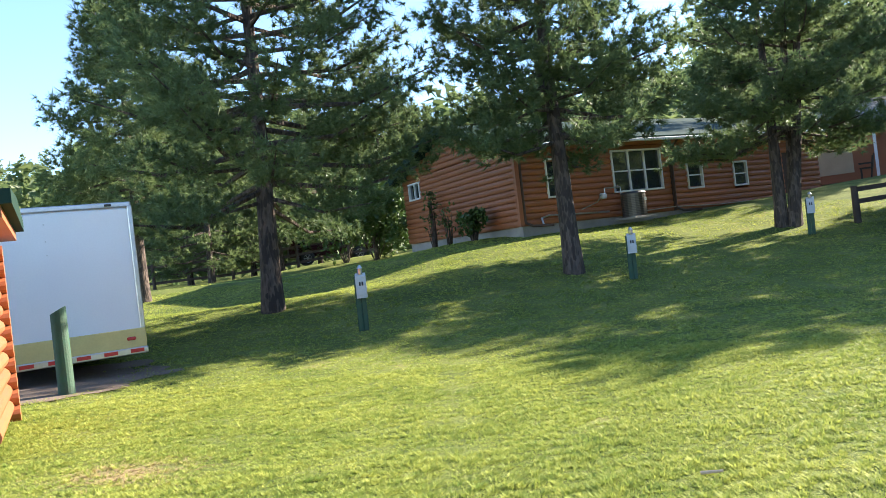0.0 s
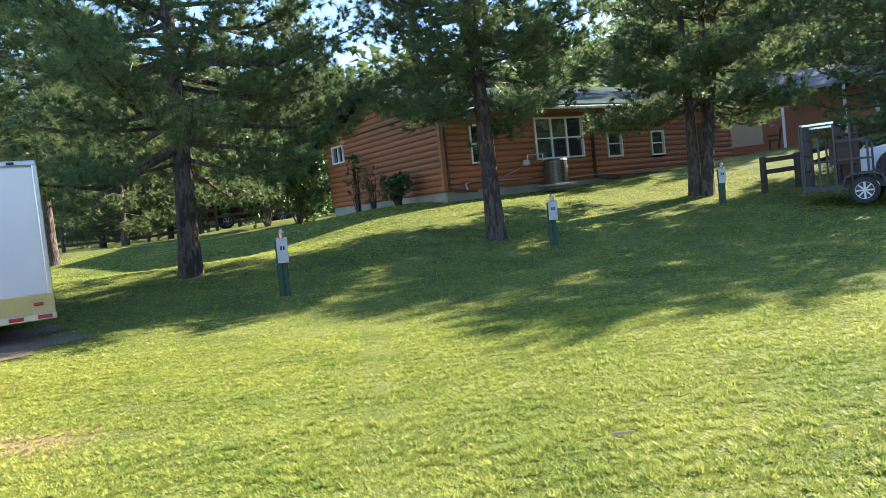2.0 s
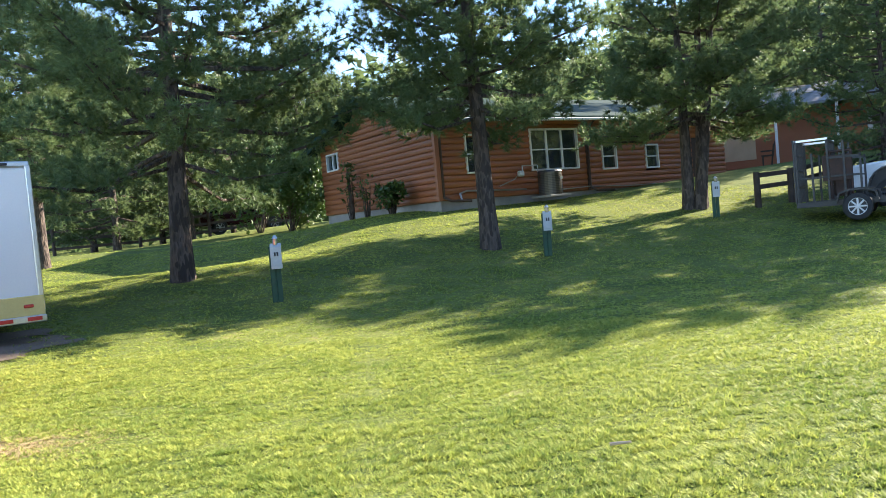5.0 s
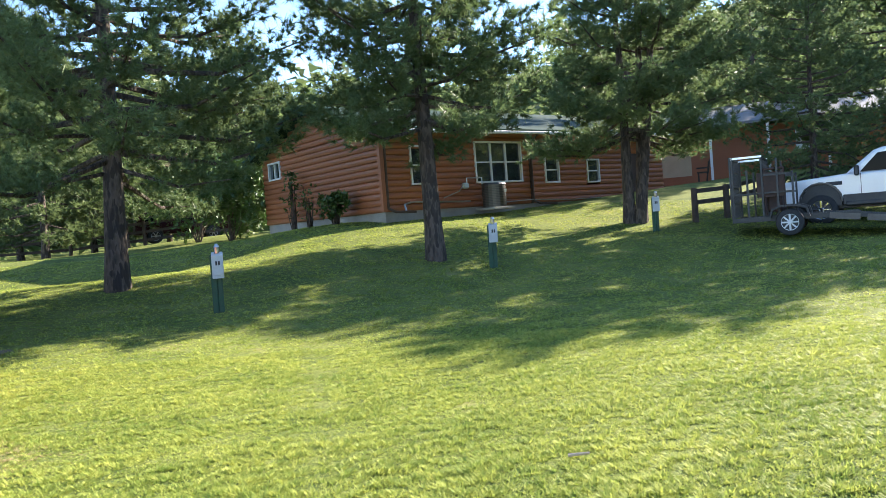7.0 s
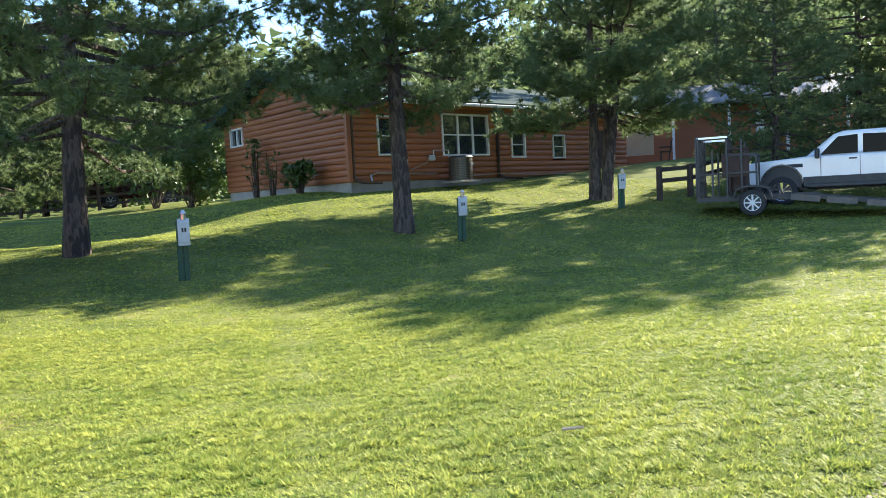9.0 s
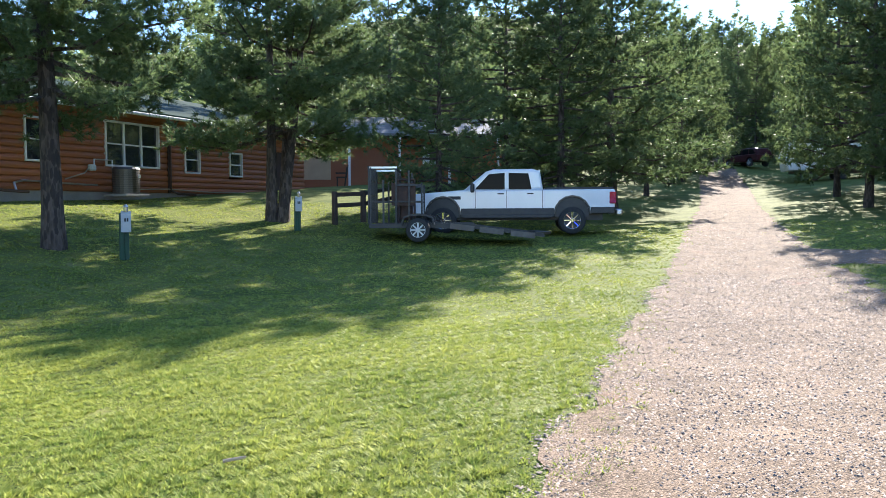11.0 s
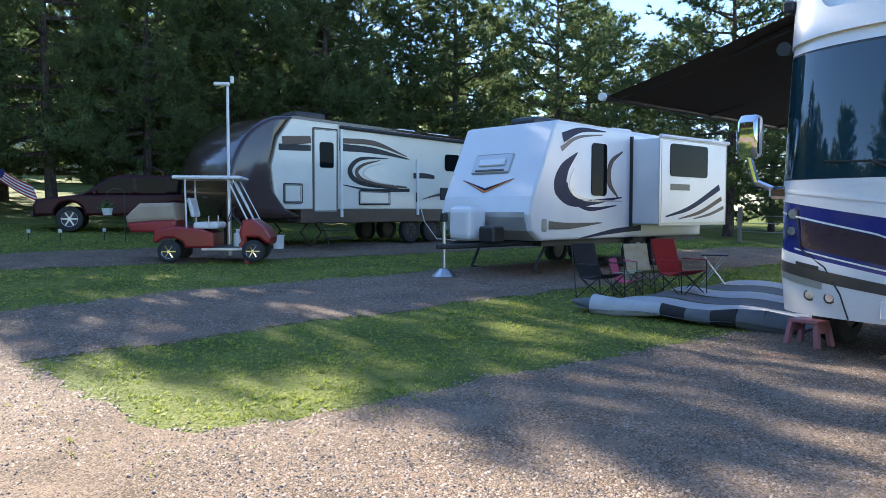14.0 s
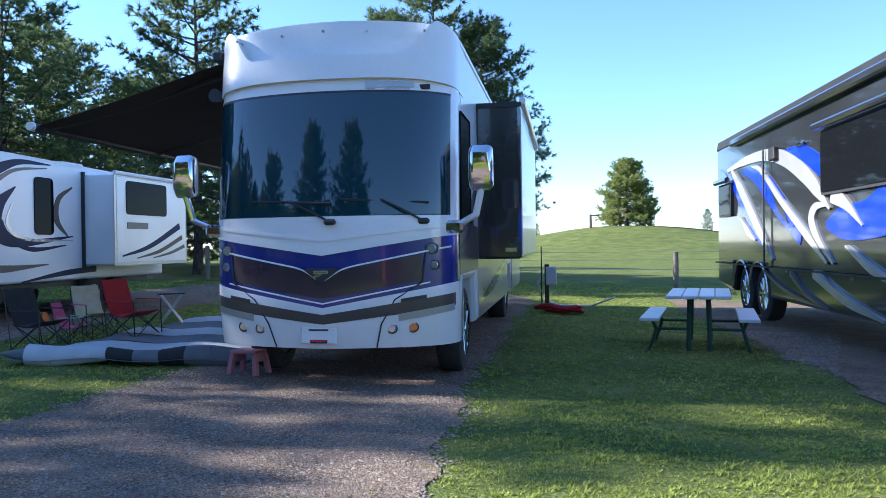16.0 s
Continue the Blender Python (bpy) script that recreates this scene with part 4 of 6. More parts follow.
# far red-brown outbuilding and its porch things
out = thing("outbuilding", pose(*on(19.0, 36.2), 0, 0, -29), "red-brown log outbuilding with pale panel and posts", "outbuilding")
part("wall", B((4, 2.5, 1.3), (12, 5, 2.6)), "log", out)
part("roof", prism([(-1.6, 2.6), (2.5, 3.9), (6, 2.6), (6, 2.72), (2.5, 4.02), (-1.6, 2.72)], -2.4, 10.4), "roof_white", out, "pale metal roof")
part("panel", B((-0.1, -0.03, 1.15), (1.5, 0.05, 1.5)), "beige", out, "beige wall panel")
part("box", B((-1.4, -0.12, 0.9), (0.5, 0.25, 1.2), 0.02), "greybox", out)
for x in (1.6, 4.2, 6.8, 9.4):
    part("post", B((x, -1.4, 1.3), (0.12, 0.12, 2.6)), "white_trim", out)
part("tank", R((6.0, -0.4, 1.2), (6.0, -0.4, 2.2), 0.5, 0.5, 16), "tank_white", out)
seat = thing("garden_chair", pose(*on(17.6, 31.3), 0, 0, 60), "dark wooden garden chair on the far grass", "chair")
for x in (-0.25, 0.25):
    part("leg", B((x, 0.2, 0.22), (0.06, 0.06, 0.44)), "dark_wood", seat)
    part("leg", B((x, -0.2, 0.45), (0.06, 0.06, 0.9), 0, (8, 0, 0)), "dark_wood", seat)
    part("armrest", B((x * 1.15, 0, 0.62), (0.09, 0.55, 0.04)), "dark_wood", seat)
part("seat", B((0, 0, 0.42), (0.56, 0.5, 0.05)), "dark_wood", seat)
part("backrest", B((0, -0.27, 0.72), (0.54, 0.04, 0.55), 0, (8, 0, 0)), "dark_wood", seat)


def round_pane(x0, x1, y, z, ly, lz, r):
    """A flat pane with round corners in the plane across x."""
    o = []
    for cy, cz, a0 in ((ly / 2 - r, lz / 2 - r, 0), (-ly / 2 + r, lz / 2 - r, 90), (-ly / 2 + r, -lz / 2 + r, 180), (ly / 2 - r, -lz / 2 + r, 270)):
        o += [(y + cy + r * math.cos(radians(a0 + k * 22.5)), z + cz + r * math.sin(radians(a0 + k * 22.5))) for k in range(5)]
    return prism(o, x0, x1)


# ---- large motorhome ----
def motorhome_front(x, z, off):
    """The bulging nose: depth at a place across and up it."""
    a = min(1.0, abs(x) / 1.29)
    y = -0.62 + 0.62 * (1 - a ** 5) ** 0.2 - 0.21 * a * a
    y -= 0.25 * max(0.0, (z - 1.7) / 2.1) ** 1.3 + 0.10 * max(0.0, (0.95 - z) / 0.5) ** 1.5
    return y + off


def band(name, material, lo, hi, x0, x1, off, parent, label="", nx=40, nz=6, back=0.06):
    """A panel of the nose between two lines of height, with its edges turned back."""
    bm = bmesh.new()
    g0, g1 = [], []
    for i in range(nx + 1):
        s = i / nx
        x = x0 + (x1 - x0) * (0.5 - 0.5 * math.cos(math.pi * s))
        a = abs(x) / 1.28
        c0, c1 = [], []
        for j in range(nz + 1):
            z = lo(a) + (hi(a) - lo(a)) * j / nz
            c0.append(bm.verts.new((x, motorhome_front(x, z, off), z)))
            c1.append(bm.verts.new((x, motorhome_front(x, z, off - back), z)) if j in (0, nz) or i in (0, nx) else None)
        g0.append(c0), g1.append(c1)
    for i in range(nx):
        for j in range(nz):
            bm.faces.new((g0[i][j], g0[i + 1][j], g0[i + 1][j + 1], g0[i][j + 1]))
        for j in (0, nz):
            bm.faces.new((g0[i][j], g0[i + 1][j], g1[i + 1][j], g1[i][j]))
    for i in (0, nx):
        for j in range(nz):
            bm.faces.new((g0[i][j], g0[i][j + 1], g1[i][j + 1], g1[i][j]))
    return part(name, bm, material, parent, label, smooth=True)


MH = (5.84, -5.19, -30.7)
mh = thing("motorhome", heading(*MH) @ Matrix.Diagonal((1.03, 1.0, 1.0, 1)), "large white motorhome with navy nose, chrome mirrors and open awning", "motorhome")
part("body", prism([(-0.86, 0.45), (-0.86, 3.6), (-1.05, 3.78), (-11.4, 3.78), (-11.6, 3.6), (-11.6, 0.5), (-8.6, 0.5), (-8.5, 1.05), (-7.4, 1.05), (-7.3, 0.5), (-2.25, 0.5), (-2.1, 1.08), (-0.98, 1.08), (-0.9, 0.45)], -1.28, 1.28, 0.07), "white", mh, smooth=False)
swoop = lambda a: min(1.0, max(0.0, (a - 0.62) / 0.27)) ** 2 * (3 - 2 * min(1.0, max(0.0, (a - 0.62) / 0.27)))
band("nose_cap", "white", lambda a: 3.22 - 0.06 * a ** 4, lambda a: 3.47 + 0.41 * swoop(a) - 0.13 * a ** 10, -1.285, 1.285, 0.05, mh, "white moulded front cap with swept wings", 56, 8, 0.5)
band("cap_recess", "white", lambda a: 3.43, lambda a: 3.87 - 0.06 * a * a, -1.2, 1.2, -0.07, mh, "recessed middle of the front cap", 44, 6, 0.9)
band("nose_cap", "white", lambda a: 3.06 - 0.02 * a * a, lambda a: 3.24 - 0.06 * a ** 4, -1.285, 1.285, 0.0, mh)
part("cap_roof", prism([(-1.0, 3.66), (-1.08, 3.8), (-1.4, 3.8), (-1.7, 3.76), (-1.7, 3.66)], -1.22, 1.22, 0.03), "white", mh)
for x in (-1.0, -0.4, 0.05, 0.5, 1.0):
    part("marker_lamp", R((x, motorhome_front(x, 3.77, -0.09), 3.77 - 0.05 * abs(x)), (x, motorhome_front(x, 3.77, -0.04 if abs(x) < 0.9 else 0.07), 3.77 - 0.05 * abs(x)), 0.018, 0.012, 8), "lens", mh)
band("surround", "black", lambda a: 1.775 + 0.015 * a, lambda a: 3.10 - 0.02 * a * a, -1.262, 1.262, 0.004, mh, "black gasket", 40, 8)
band("windshield", "shield", lambda a: 1.80 + 0.015 * a, lambda a: 3.075 - 0.02 * a * a, -1.235, 1.235, 0.012, mh, "one-piece tinted curved windshield", 48, 14, 0.02)
band("pillar", "white", lambda a: 1.75, lambda a: 3.10, 1.235, 1.288, 0.012, mh, "", 8, 6)
band("pillar", "white", lambda a: 1.75, lambda a: 3.10, -1.288, -1.235, 0.012, mh, "", 8, 6)
band("cowl", "white", lambda a: 1.40 + 0.20 * a, lambda a: 1.80, -1.287, 1.287, 0.025, mh)
band("cowl_lip", "white", lambda a: 1.54 + 0.15 * a, lambda a: 1.57 + 0.15 * a, -1.24, 1.24, 0.036, mh, "", 40, 2, 0.02)
band("nose_panel", "blue", lambda a: 0.86 + 0.24 * a, lambda a: 1.41 + 0.20 * a, -1.286, 1.286, 0.014, mh, "navy metallic nose panel")
gr = band("grille", "plum", lambda a: 0.96 + 0.24 * a, lambda a: 1.21 + 0.25 * a, -0.98, 0.98, 0.022, mh, "dark plum grille panel", 40, 5, 0.02)
band("pinstripe", "white", lambda a: 1.222 + 0.255 * a - 0.09 * math.exp(-(a * 9) ** 2), lambda a: 1.237 + 0.258 * a - 0.09 * math.exp(-(a * 9) ** 2), -1.24, 1.24, 0.03, mh, "thin white pinstripe", 60, 1, 0.015)
band("pinstripe", "white", lambda a: 0.905 + 0.25 * a, lambda a: 0.92 + 0.25 * a, -1.05, 1.05, 0.02, mh, "", 40, 1, 0.015)
bm = bmesh.new()
ring = [(-0.14, 1.275), (0.14, 1.275), (0.16, 1.25), (0.0, 1.125), (-0.16, 1.25)]
fr = [bm.verts.new((x, 0.062, z)) for x, z in ring]
bk0 = [bm.verts.new((x * 1.06, 0.015, z)) for x, z in ring]
bm.faces.new(fr)
for k in range(5):
    bm.faces.new((fr[k], bk0[k], bk0[(k + 1) % 5], fr[(k + 1) % 5]))
em = part("emblem", bm, "ink", mh, "small dark shield emblem with chrome wing")
part("wing", B((0.0, 0.066, 1.235), (0.15, 0.012, 0.03), 0.004), "chrome", em)
part("wing", B((0.03, 0.066, 1.2), (0.09, 0.012, 0.024), 0.004, (0, 20, 0)), "chrome", em)
band("bumper", "white", lambda a: 0.445 + 0.02 * a, lambda a: 0.87 + 0.24 * a, -1.286, 1.286, 0.032, mh, "white moulded bumper", 44, 8)
band("bumper_stripe", "bronze", lambda a: 0.70 + 0.17 * a, lambda a: 0.80 + 0.20 * a, -1.27, 1.27, 0.037, mh, "bronze-grey chevron stripe", 44, 2, 0.01)
for s in (1, -1):
    band("bumper_trim", "silver", lambda a: 0.60 + 0.22 * a, lambda a: 0.68 + 0.21 * a, min(s * 0.75, s * 1.26), max(s * 0.75, s * 1.26), 0.04, mh, "silver corner trim", 14, 2, 0.01)
    band("bumper_slot", "black", lambda a: 0.80 + 0.2 * a, lambda a: 0.835 + 0.2 * a, min(s * 0.78, s * 1.02), max(s * 0.78, s * 1.02), 0.045, mh, "", 8, 1, 0.02)
    part("seam", tube([(s * 0.52, motorhome_front(0.52, 0.46, 0.038), 0.46), (s * 0.58, motorhome_front(0.58, 0.7, 0.038), 0.7), (s * 0.72, motorhome_front(0.72, 0.95, 0.034), 0.95), (s * 0.98, motorhome_front(0.98, 1.1, 0.03), 1.12), (s * 1.02, motorhome_front(1.02, 1.4, 0.02), 1.5)], 0.008, 5), "ink", mh)
    for x, z, r, mt in ((1.07, 1.46, 0.062, "black"), (1.09, 1.29, 0.055, "lens"), (0.68, 0.655, 0.058, "lens"), (0.88, 0.665, 0.06, "amber" if s < 0 else "lens")):
        y = motorhome_front(x, z, 0.02)
        hl = part("headlight" if z > 1 else "fog_lamp", R((s * x, y - 0.08, z), (s * x, y + 0.012, z), r, r * 0.95, 18), "black", mh)
        part("lens", R((s * x, y + 0.008, z), (s * x, y + 0.026, z), r * 0.85, r * 0.6, 18), "lens" if mt == "black" else mt, hl)
    arm = part("mirror", tube([(s * 1.27, -0.42, 1.68), (s * 1.5, -0.3, 1.8), (s * 1.56, -0.26, 2.06)], 0.035, 8), "white" if s < 0 else "chrome", mh, "large chrome mirror on an arm")
    part("mirror_head", prism([(-0.36, 2.06), (-0.24, 2.04), (-0.17, 2.14), (-0.17, 2.42), (-0.24, 2.5), (-0.36, 2.5)], s * 1.56 - 0.12, s * 1.56 + 0.12, 0.055, seg=4), "chrome", arm, smooth=True)
    part("mirror_base", B((s * 1.27, -0.36, 1.68), (0.2, 0.16, 0.13), 0.03), "chrome", arm)
pl = part("number_plate", B((0.05, motorhome_front(0, 0.58, 0.045), 0.585), (0.36, 0.02, 0.17), 0.008), "white_trim", mh, "white plate in the bumper")
part("bar", B((0.05, motorhome_front(0, 0.58, 0.058), 0.645), (0.2, 0.006, 0.016)), "ink", pl)
part("bar", B((0.05, motorhome_front(0, 0.58, 0.058), 0.535), (0.18, 0.006, 0.02)), "red_refl", pl)
part("bar", B((0.05, motorhome_front(0, 0.58, 0.058), 0.515), (0.17, 0.006, 0.014)), "navy_vinyl", pl)
part("badge", B((-1.0, motorhome_front(1.0, 3.12, 0.012), 3.13), (0.11, 0.012, 0.05)), "ink", mh)
for k, (x0, x1, z0, z1) in enumerate(((-0.9, -0.5, 3.125, 3.185), (-0.52, -0.42, 3.11, 3.2), (-0.86, -0.62, 3.09, 3.115))):
    band("badge", "silver", lambda a: z0, lambda a: z1, x0, x1, 0.014, mh, "raised silver name shape on the cap", 8, 2, 0.02)
for x0, x1 in ((0.35, -0.15), (-0.6, -1.05)):
    p0, p1, p2 = (x1 + 0.05, motorhome_front(x1, 1.74, 0.06), 1.74), (x0 * 0.5 + x1 * 0.5, motorhome_front(x0, 1.85, 0.06), 1.85), (x0, motorhome_front(x0, 1.95, 0.05), 1.96)
    w = part("wiper", tube([p0, p1, p2], 0.012, 5), "ink", mh)
    part("blade", tube([(x0 - 0.45, motorhome_front(x0 - 0.45, 1.93, 0.04), 1.93), (x0 + 0.4, motorhome_front(x0 + 0.4, 1.97, 0.04), 1.97)], 0.012, 5), "ink", w)
    part("pivot", B(p0, (0.12, 0.06, 0.06), 0.02), "ink", w)
for s in (1, -1):
    wheel(mh, (s * 1.08, -1.52, 0.5), 0.5, 0.3, "chrome", side=s, spokes=10)
    wheel(mh, (s * 1.04, -7.95, 0.5), 0.5, 0.36, "chrome", side=s, spokes=10)
    part("side_window", B((s * 1.285, -1.15, 2.35), (0.02, 0.85, 1.2), 0.03), "tint", mh)
    part("side_panel", B((s * 1.284, -4.85, 0.98), (0.012, 5.0, 0.82)), "silver", mh, "mirror-smooth silver lower panel")
    part("side_panel", B((s * 1.284, -10.0, 0.98), (0.012, 2.8, 0.82)), "silver", mh)
    part("side_panel", B((s * 1.2835, -1.5, 1.45), (0.01, 1.7, 0.55)), "bronze", mh)
    for k, mt in enumerate(("bronze", "navy_vinyl", "bronze")):
        part("stripe", ribbon([(-0.7, 1.35 + k * 0.1), (-1.5, 1.55 + k * 0.12), (-2.4, 2.2 + k * 0.1), (-3.2, 3.0)], [0.02, 0.14, 0.1, 0.02], s * 1.28, s * 1.29), mt, mh)
    part("stripe", ribbon([(-2.6, 0.75), (-4.5, 0.9), (-6.8, 1.2)], [0.03, 0.18, 0.04], s * 1.285, s * 1.294), "dark_paint", mh)
    for k in range(4):
        part("hatch_latch", B((s * 1.297, -2.9 - k * 1.15, 0.88), (0.012, 0.1, 0.05), 0.004), "chrome", mh)
slide = part("slide_out", B((-1.55, -4.9, 2.3), (0.56, 4.9, 2.0), 0.03), "dark_paint", mh, "black gloss slide-out room")
part("slide_side", B((-1.835, -4.9, 2.3), (0.014, 4.7, 1.9), 0.004), "white", slide)
part("trim", B((-1.55, -2.44, 3.3), (0.6, 0.03, 0.06)), "ink", slide)
part("label", B((-1.7, -2.435, 1.42), (0.14, 0.012, 0.05)), "yellow", slide)
part("topper", R((-1.86, -2.5, 3.36), (-1.86, -7.4, 3.36), 0.045, 0.045, 10), "white", mh, "rolled slide topper")
part("roof_rail", B((-1.27, -6, 3.72), (0.05, 10.2, 0.06), 0.01), "white", mh)
# Small dark round lamp beside the front cap.
part("air_horn", R((1.36, -0.7, 3.2), (1.36, -0.56, 3.2), 0.05, 0.075, 14), "black", mh)
aw = thing("awning", heading(*MH), "open dark brown fabric awning on folding arms", "awning")
bm = bmesh.new()
nx, ny = 10, 8
gv2 = [[bm.verts.new((1.33 + 2.35 * i / nx, -0.65 - 5.3 * j / ny, 3.58 - 0.62 * (i / nx) ** 1.15 - 0.05 * math.sin(math.pi * i / nx))) for j in range(ny + 1)] for i in range(nx + 1)]
lowv = [[bm.verts.new(v.co - Vector((0, 0, 0.012))) for v in r] for r in gv2]
for i in range(nx):
    for j in range(ny):
        bm.faces.new((gv2[i][j], gv2[i + 1][j], gv2[i + 1][j + 1], gv2[i][j + 1]))
        bm.faces.new((lowv[i][j], lowv[i][j + 1], lowv[i + 1][j + 1], lowv[i + 1][j]))
part("fabric", bm, "awning", aw, smooth=True)
part("roller", R((3.7, -0.6, 2.95), (3.7, -6.0, 2.95), 0.05, 0.05, 12), "black", aw)
part("end_cap", R((3.7, -0.6, 2.95), (3.7, -0.55, 2.95), 0.055, 0.05, 12), "white", aw)
part("case", B((1.34, -3.3, 3.62), (0.12, 5.6, 0.12), 0.02), "black", aw)
for y in (-0.85, -3.3, -5.7):
    part("arm", tube([(1.34, y, 3.5), (2.5, y - 0.25, 3.27), (3.68, y, 2.94)], 0.03, 6), "black", aw)

# ---- second motorhome, dark with blue and silver sweeps ----
rv = thing("motorhome", heading(-1.37, -7.95, -32.8), "dark grey motorhome with royal blue and silver sweeping graphics", "motorhome")
part("body", prism([(0, 0.5), (0, 3.3), (-0.3, 3.66), (-11.7, 3.66), (-12, 3.5), (-12, 0.55), (-11.0, 0.45), (-10.75, 0.45), (-10.6, 1.02), (-9.5, 1.02), (-9.4, 1.02), (-8.3, 1.02), (-8.15, 0.45), (-2.6, 0.45), (-2.45, 1.05), (-1.3, 1.05), (-1.15, 0.45)], -1.28, 1.28, 0.08, seg=3), "dark_paint", rv)
part("roof_edge", prism([(-0.2, 3.5), (-0.3, 3.7), (-11.8, 3.7), (-11.95, 3.52)], 1.2, 1.3, 0.02), "black", rv)
part("awning_case", B((1.34, -5.6, 3.5), (0.13, 9.6, 0.13), 0.03), "dark_paint", rv)
X0, X1 = 1.28, 1.288
sw = [
    ("royal", [(-11.7, 2.95), (-11.2, 2.75), (-10.7, 2.5)], [0.3, 0.4, 0.1]),
    ("royal", [(-10.6, 2.75), (-9.9, 2.35), (-9.0, 1.75), (-8.3, 1.35)], [0.25, 0.42, 0.36, 0.1]),
    ("royal", [(-9.8, 2.86), (-9.0, 2.74), (-8.2, 2.42), (-7.3, 1.95), (-6.5, 1.5)], [0.08, 0.26, 0.46, 0.42, 0.2]),
    ("royal", [(-7.2, 2.97), (-6.4, 2.84), (-5.5, 2.5)], [0.04, 0.26, 0.3]),
    ("royal", [(-5.45, 1.7), (-4.9, 1.72), (-4.1, 1.74), (-3.0, 1.95), (-1.6, 2.0)], [0.1, 0.46, 0.5, 0.75, 0.8]),
    ("dark_paint", [(-8.0, 2.42), (-7.5, 2.05), (-7.1, 1.78)], [0.04, 0.2, 0.03]),
    ("silver", [(-10.95, 2.99), (-9.6, 3.05), (-8.3, 3.02), (-7.3, 2.86), (-6.4, 2.55), (-5.85, 2.27), (-5.3, 1.92)], [0.06, 0.16, 0.2, 0.26, 0.3, 0.26, 0.04]),
    ("silver", [(-5.35, 1.98), (-5.8, 1.98), (-6.0, 1.8), (-5.75, 1.5), (-5.2, 1.15)], [0.03, 0.12, 0.26, 0.14, 0.04]),
    ("silver", [(-10.6, 2.98), (-9.9, 2.52), (-9.1, 1.98), (-8.4, 1.5), (-7.9, 1.15)], [0.08, 0.26, 0.26, 0.2, 0.04]),
    ("silver", [(-9.1, 2.9), (-8.5, 2.76), (-7.4, 2.16), (-6.15, 1.54), (-5.4, 1.15)], [0.02, 0.1, 0.14, 0.16, 0.04]),
    ("silver", [(-5.2, 2.14), (-4.69, 1.95), (-4.2, 1.66)], [0.28, 0.16, 0.02]),
    ("silver", [(-9.9, 1.95), (-9.4, 1.68), (-8.9, 1.5)], [0.03, 0.16, 0.03]),
    ("bronze", [(-8.42, 0.95), (-7.0, 0.62), (-5.4, 0.5)], [0.03, 0.08, 0.02]),
    ("bronze", [(-6.96, 0.95), (-6.24, 0.66), (-5.45, 0.5)], [0.08, 0.06, 0.02]),
    ("silver", [(-5.9, 0.98), (-4.7, 0.66), (-3.6, 0.5)], [0.12, 0.12, 0.03]),
    ("silver", [(-4.7, 1.4), (-3.9, 1.1), (-3.0, 0.9)], [0.03, 0.1, 0.03]),
]
for k, (mt, mid, wd) in enumerate(sw):
    part("graphic", ribbon(mid, wd, X0, X1 + 0.0035 * k), mt, rv, mt + " painted sweep")
part("seam", B((1.35, -8.24, 2.05), (0.02, 0.05, 2.1)), "ink", rv)
part("seam", B((1.35, -6, 1.02), (0.02, 11.8, 0.03)), "ink", rv)
for y, z, ly, lz in ((-11.05, 2.36, 0.95, 0.62), (-4.35, 2.58, 2.25, 0.84), (-1.6, 2.6, 1.6, 1.0)):
    w = part("window", round_pane(1.345, 1.36, y, z, ly, lz, 0.05), "tint", rv)
    part("frame", round_pane(1.285, 1.348, y, z, ly + 0.08, lz + 0.08, 0.07), "ink", w)
    part("shade_roll", R((1.42, y - ly / 2 - 0.06, z + lz / 2 + 0.1), (1.42, y + ly / 2 + 0.06, z + lz / 2 + 0.1), 0.055, 0.055, 10), "dark_paint", w)
for y in (-10.0, -8.8, -1.9):
    wheel(rv, (1.06, y, 0.5), 0.5, 0.3, "chrome", side=1, spokes=10)
    wheel(rv, (-1.06, y, 0.5), 0.5, 0.3, "chrome", side=-1, spokes=10)
for y in (-10.05, -8.85):
    part("arch_trim", tube([(1.29, y + 0.6 * math.cos(a), 0.5 + 0.6 * math.sin(a)) for a in np.linspace(0.1, 3.04, 9)], 0.022, 6), "chrome", rv)
for y in (-7.2, -6.0, -4.6, -3.3):
    part("hatch_latch", B((1.292, y, 0.98), (0.02, 0.12, 0.06), 0.006), "chrome", rv)
part("porch_lamp", B((1.35, -7.64, 2.97), (0.1, 0.3, 0.22), 0.02), "black", rv)
part("porch_lamp", B((1.33, -6.4, 2.98), (0.06, 0.3, 0.07), 0.02), "chrome", rv)

# ---- white travel trailer ----
LT = (14.5, -3.62, -29.6)
lt = thing("travel_trailer", heading(*LT), "white travel trailer with navy swooshes and an open slide-out", "travel trailer")
part("body", prism([(-0.75, 2.92), (-0.1, 1.5), (0.0, 1.15), (-0.08, 0.85), (-0.35, 0.66), (-6.1, 0.66), (-6.1, 2.72), (-5.9, 2.82)], -1.22, 1.22, 0.05), "white", lt)
part("roof", prism([(-0.8, 2.9), (-5.95, 2.78), (-5.95, 2.83), (-0.85, 2.95)], -1.2, 1.2), "white_trim", lt)
part("rock_guard", prism([(0.004, 1.2), (0.012, 1.1), (-0.07, 0.85), (-0.34, 0.655), (-0.36, 0.655), (-0.1, 0.85), (-0.02, 1.15)], -1.1, 1.1, 0.004), "silver", lt, "shiny diamond-plate rock guard")
sl = math.atan2(0.65, 1.42)
logo = part("name_plate", B((0.1, -0.385, 2.15), (1.05, 0.05, 0.44), 0.03, (-math.degrees(sl) * 0 + 24.6, 0, 0)), "silver", lt, "raised silver plate with a plain name shape")
part("name_shape", B((0.08, -0.352, 2.18), (0.72, 0.04, 0.16), 0.02, (24.6, 0, 0)), "white", logo)
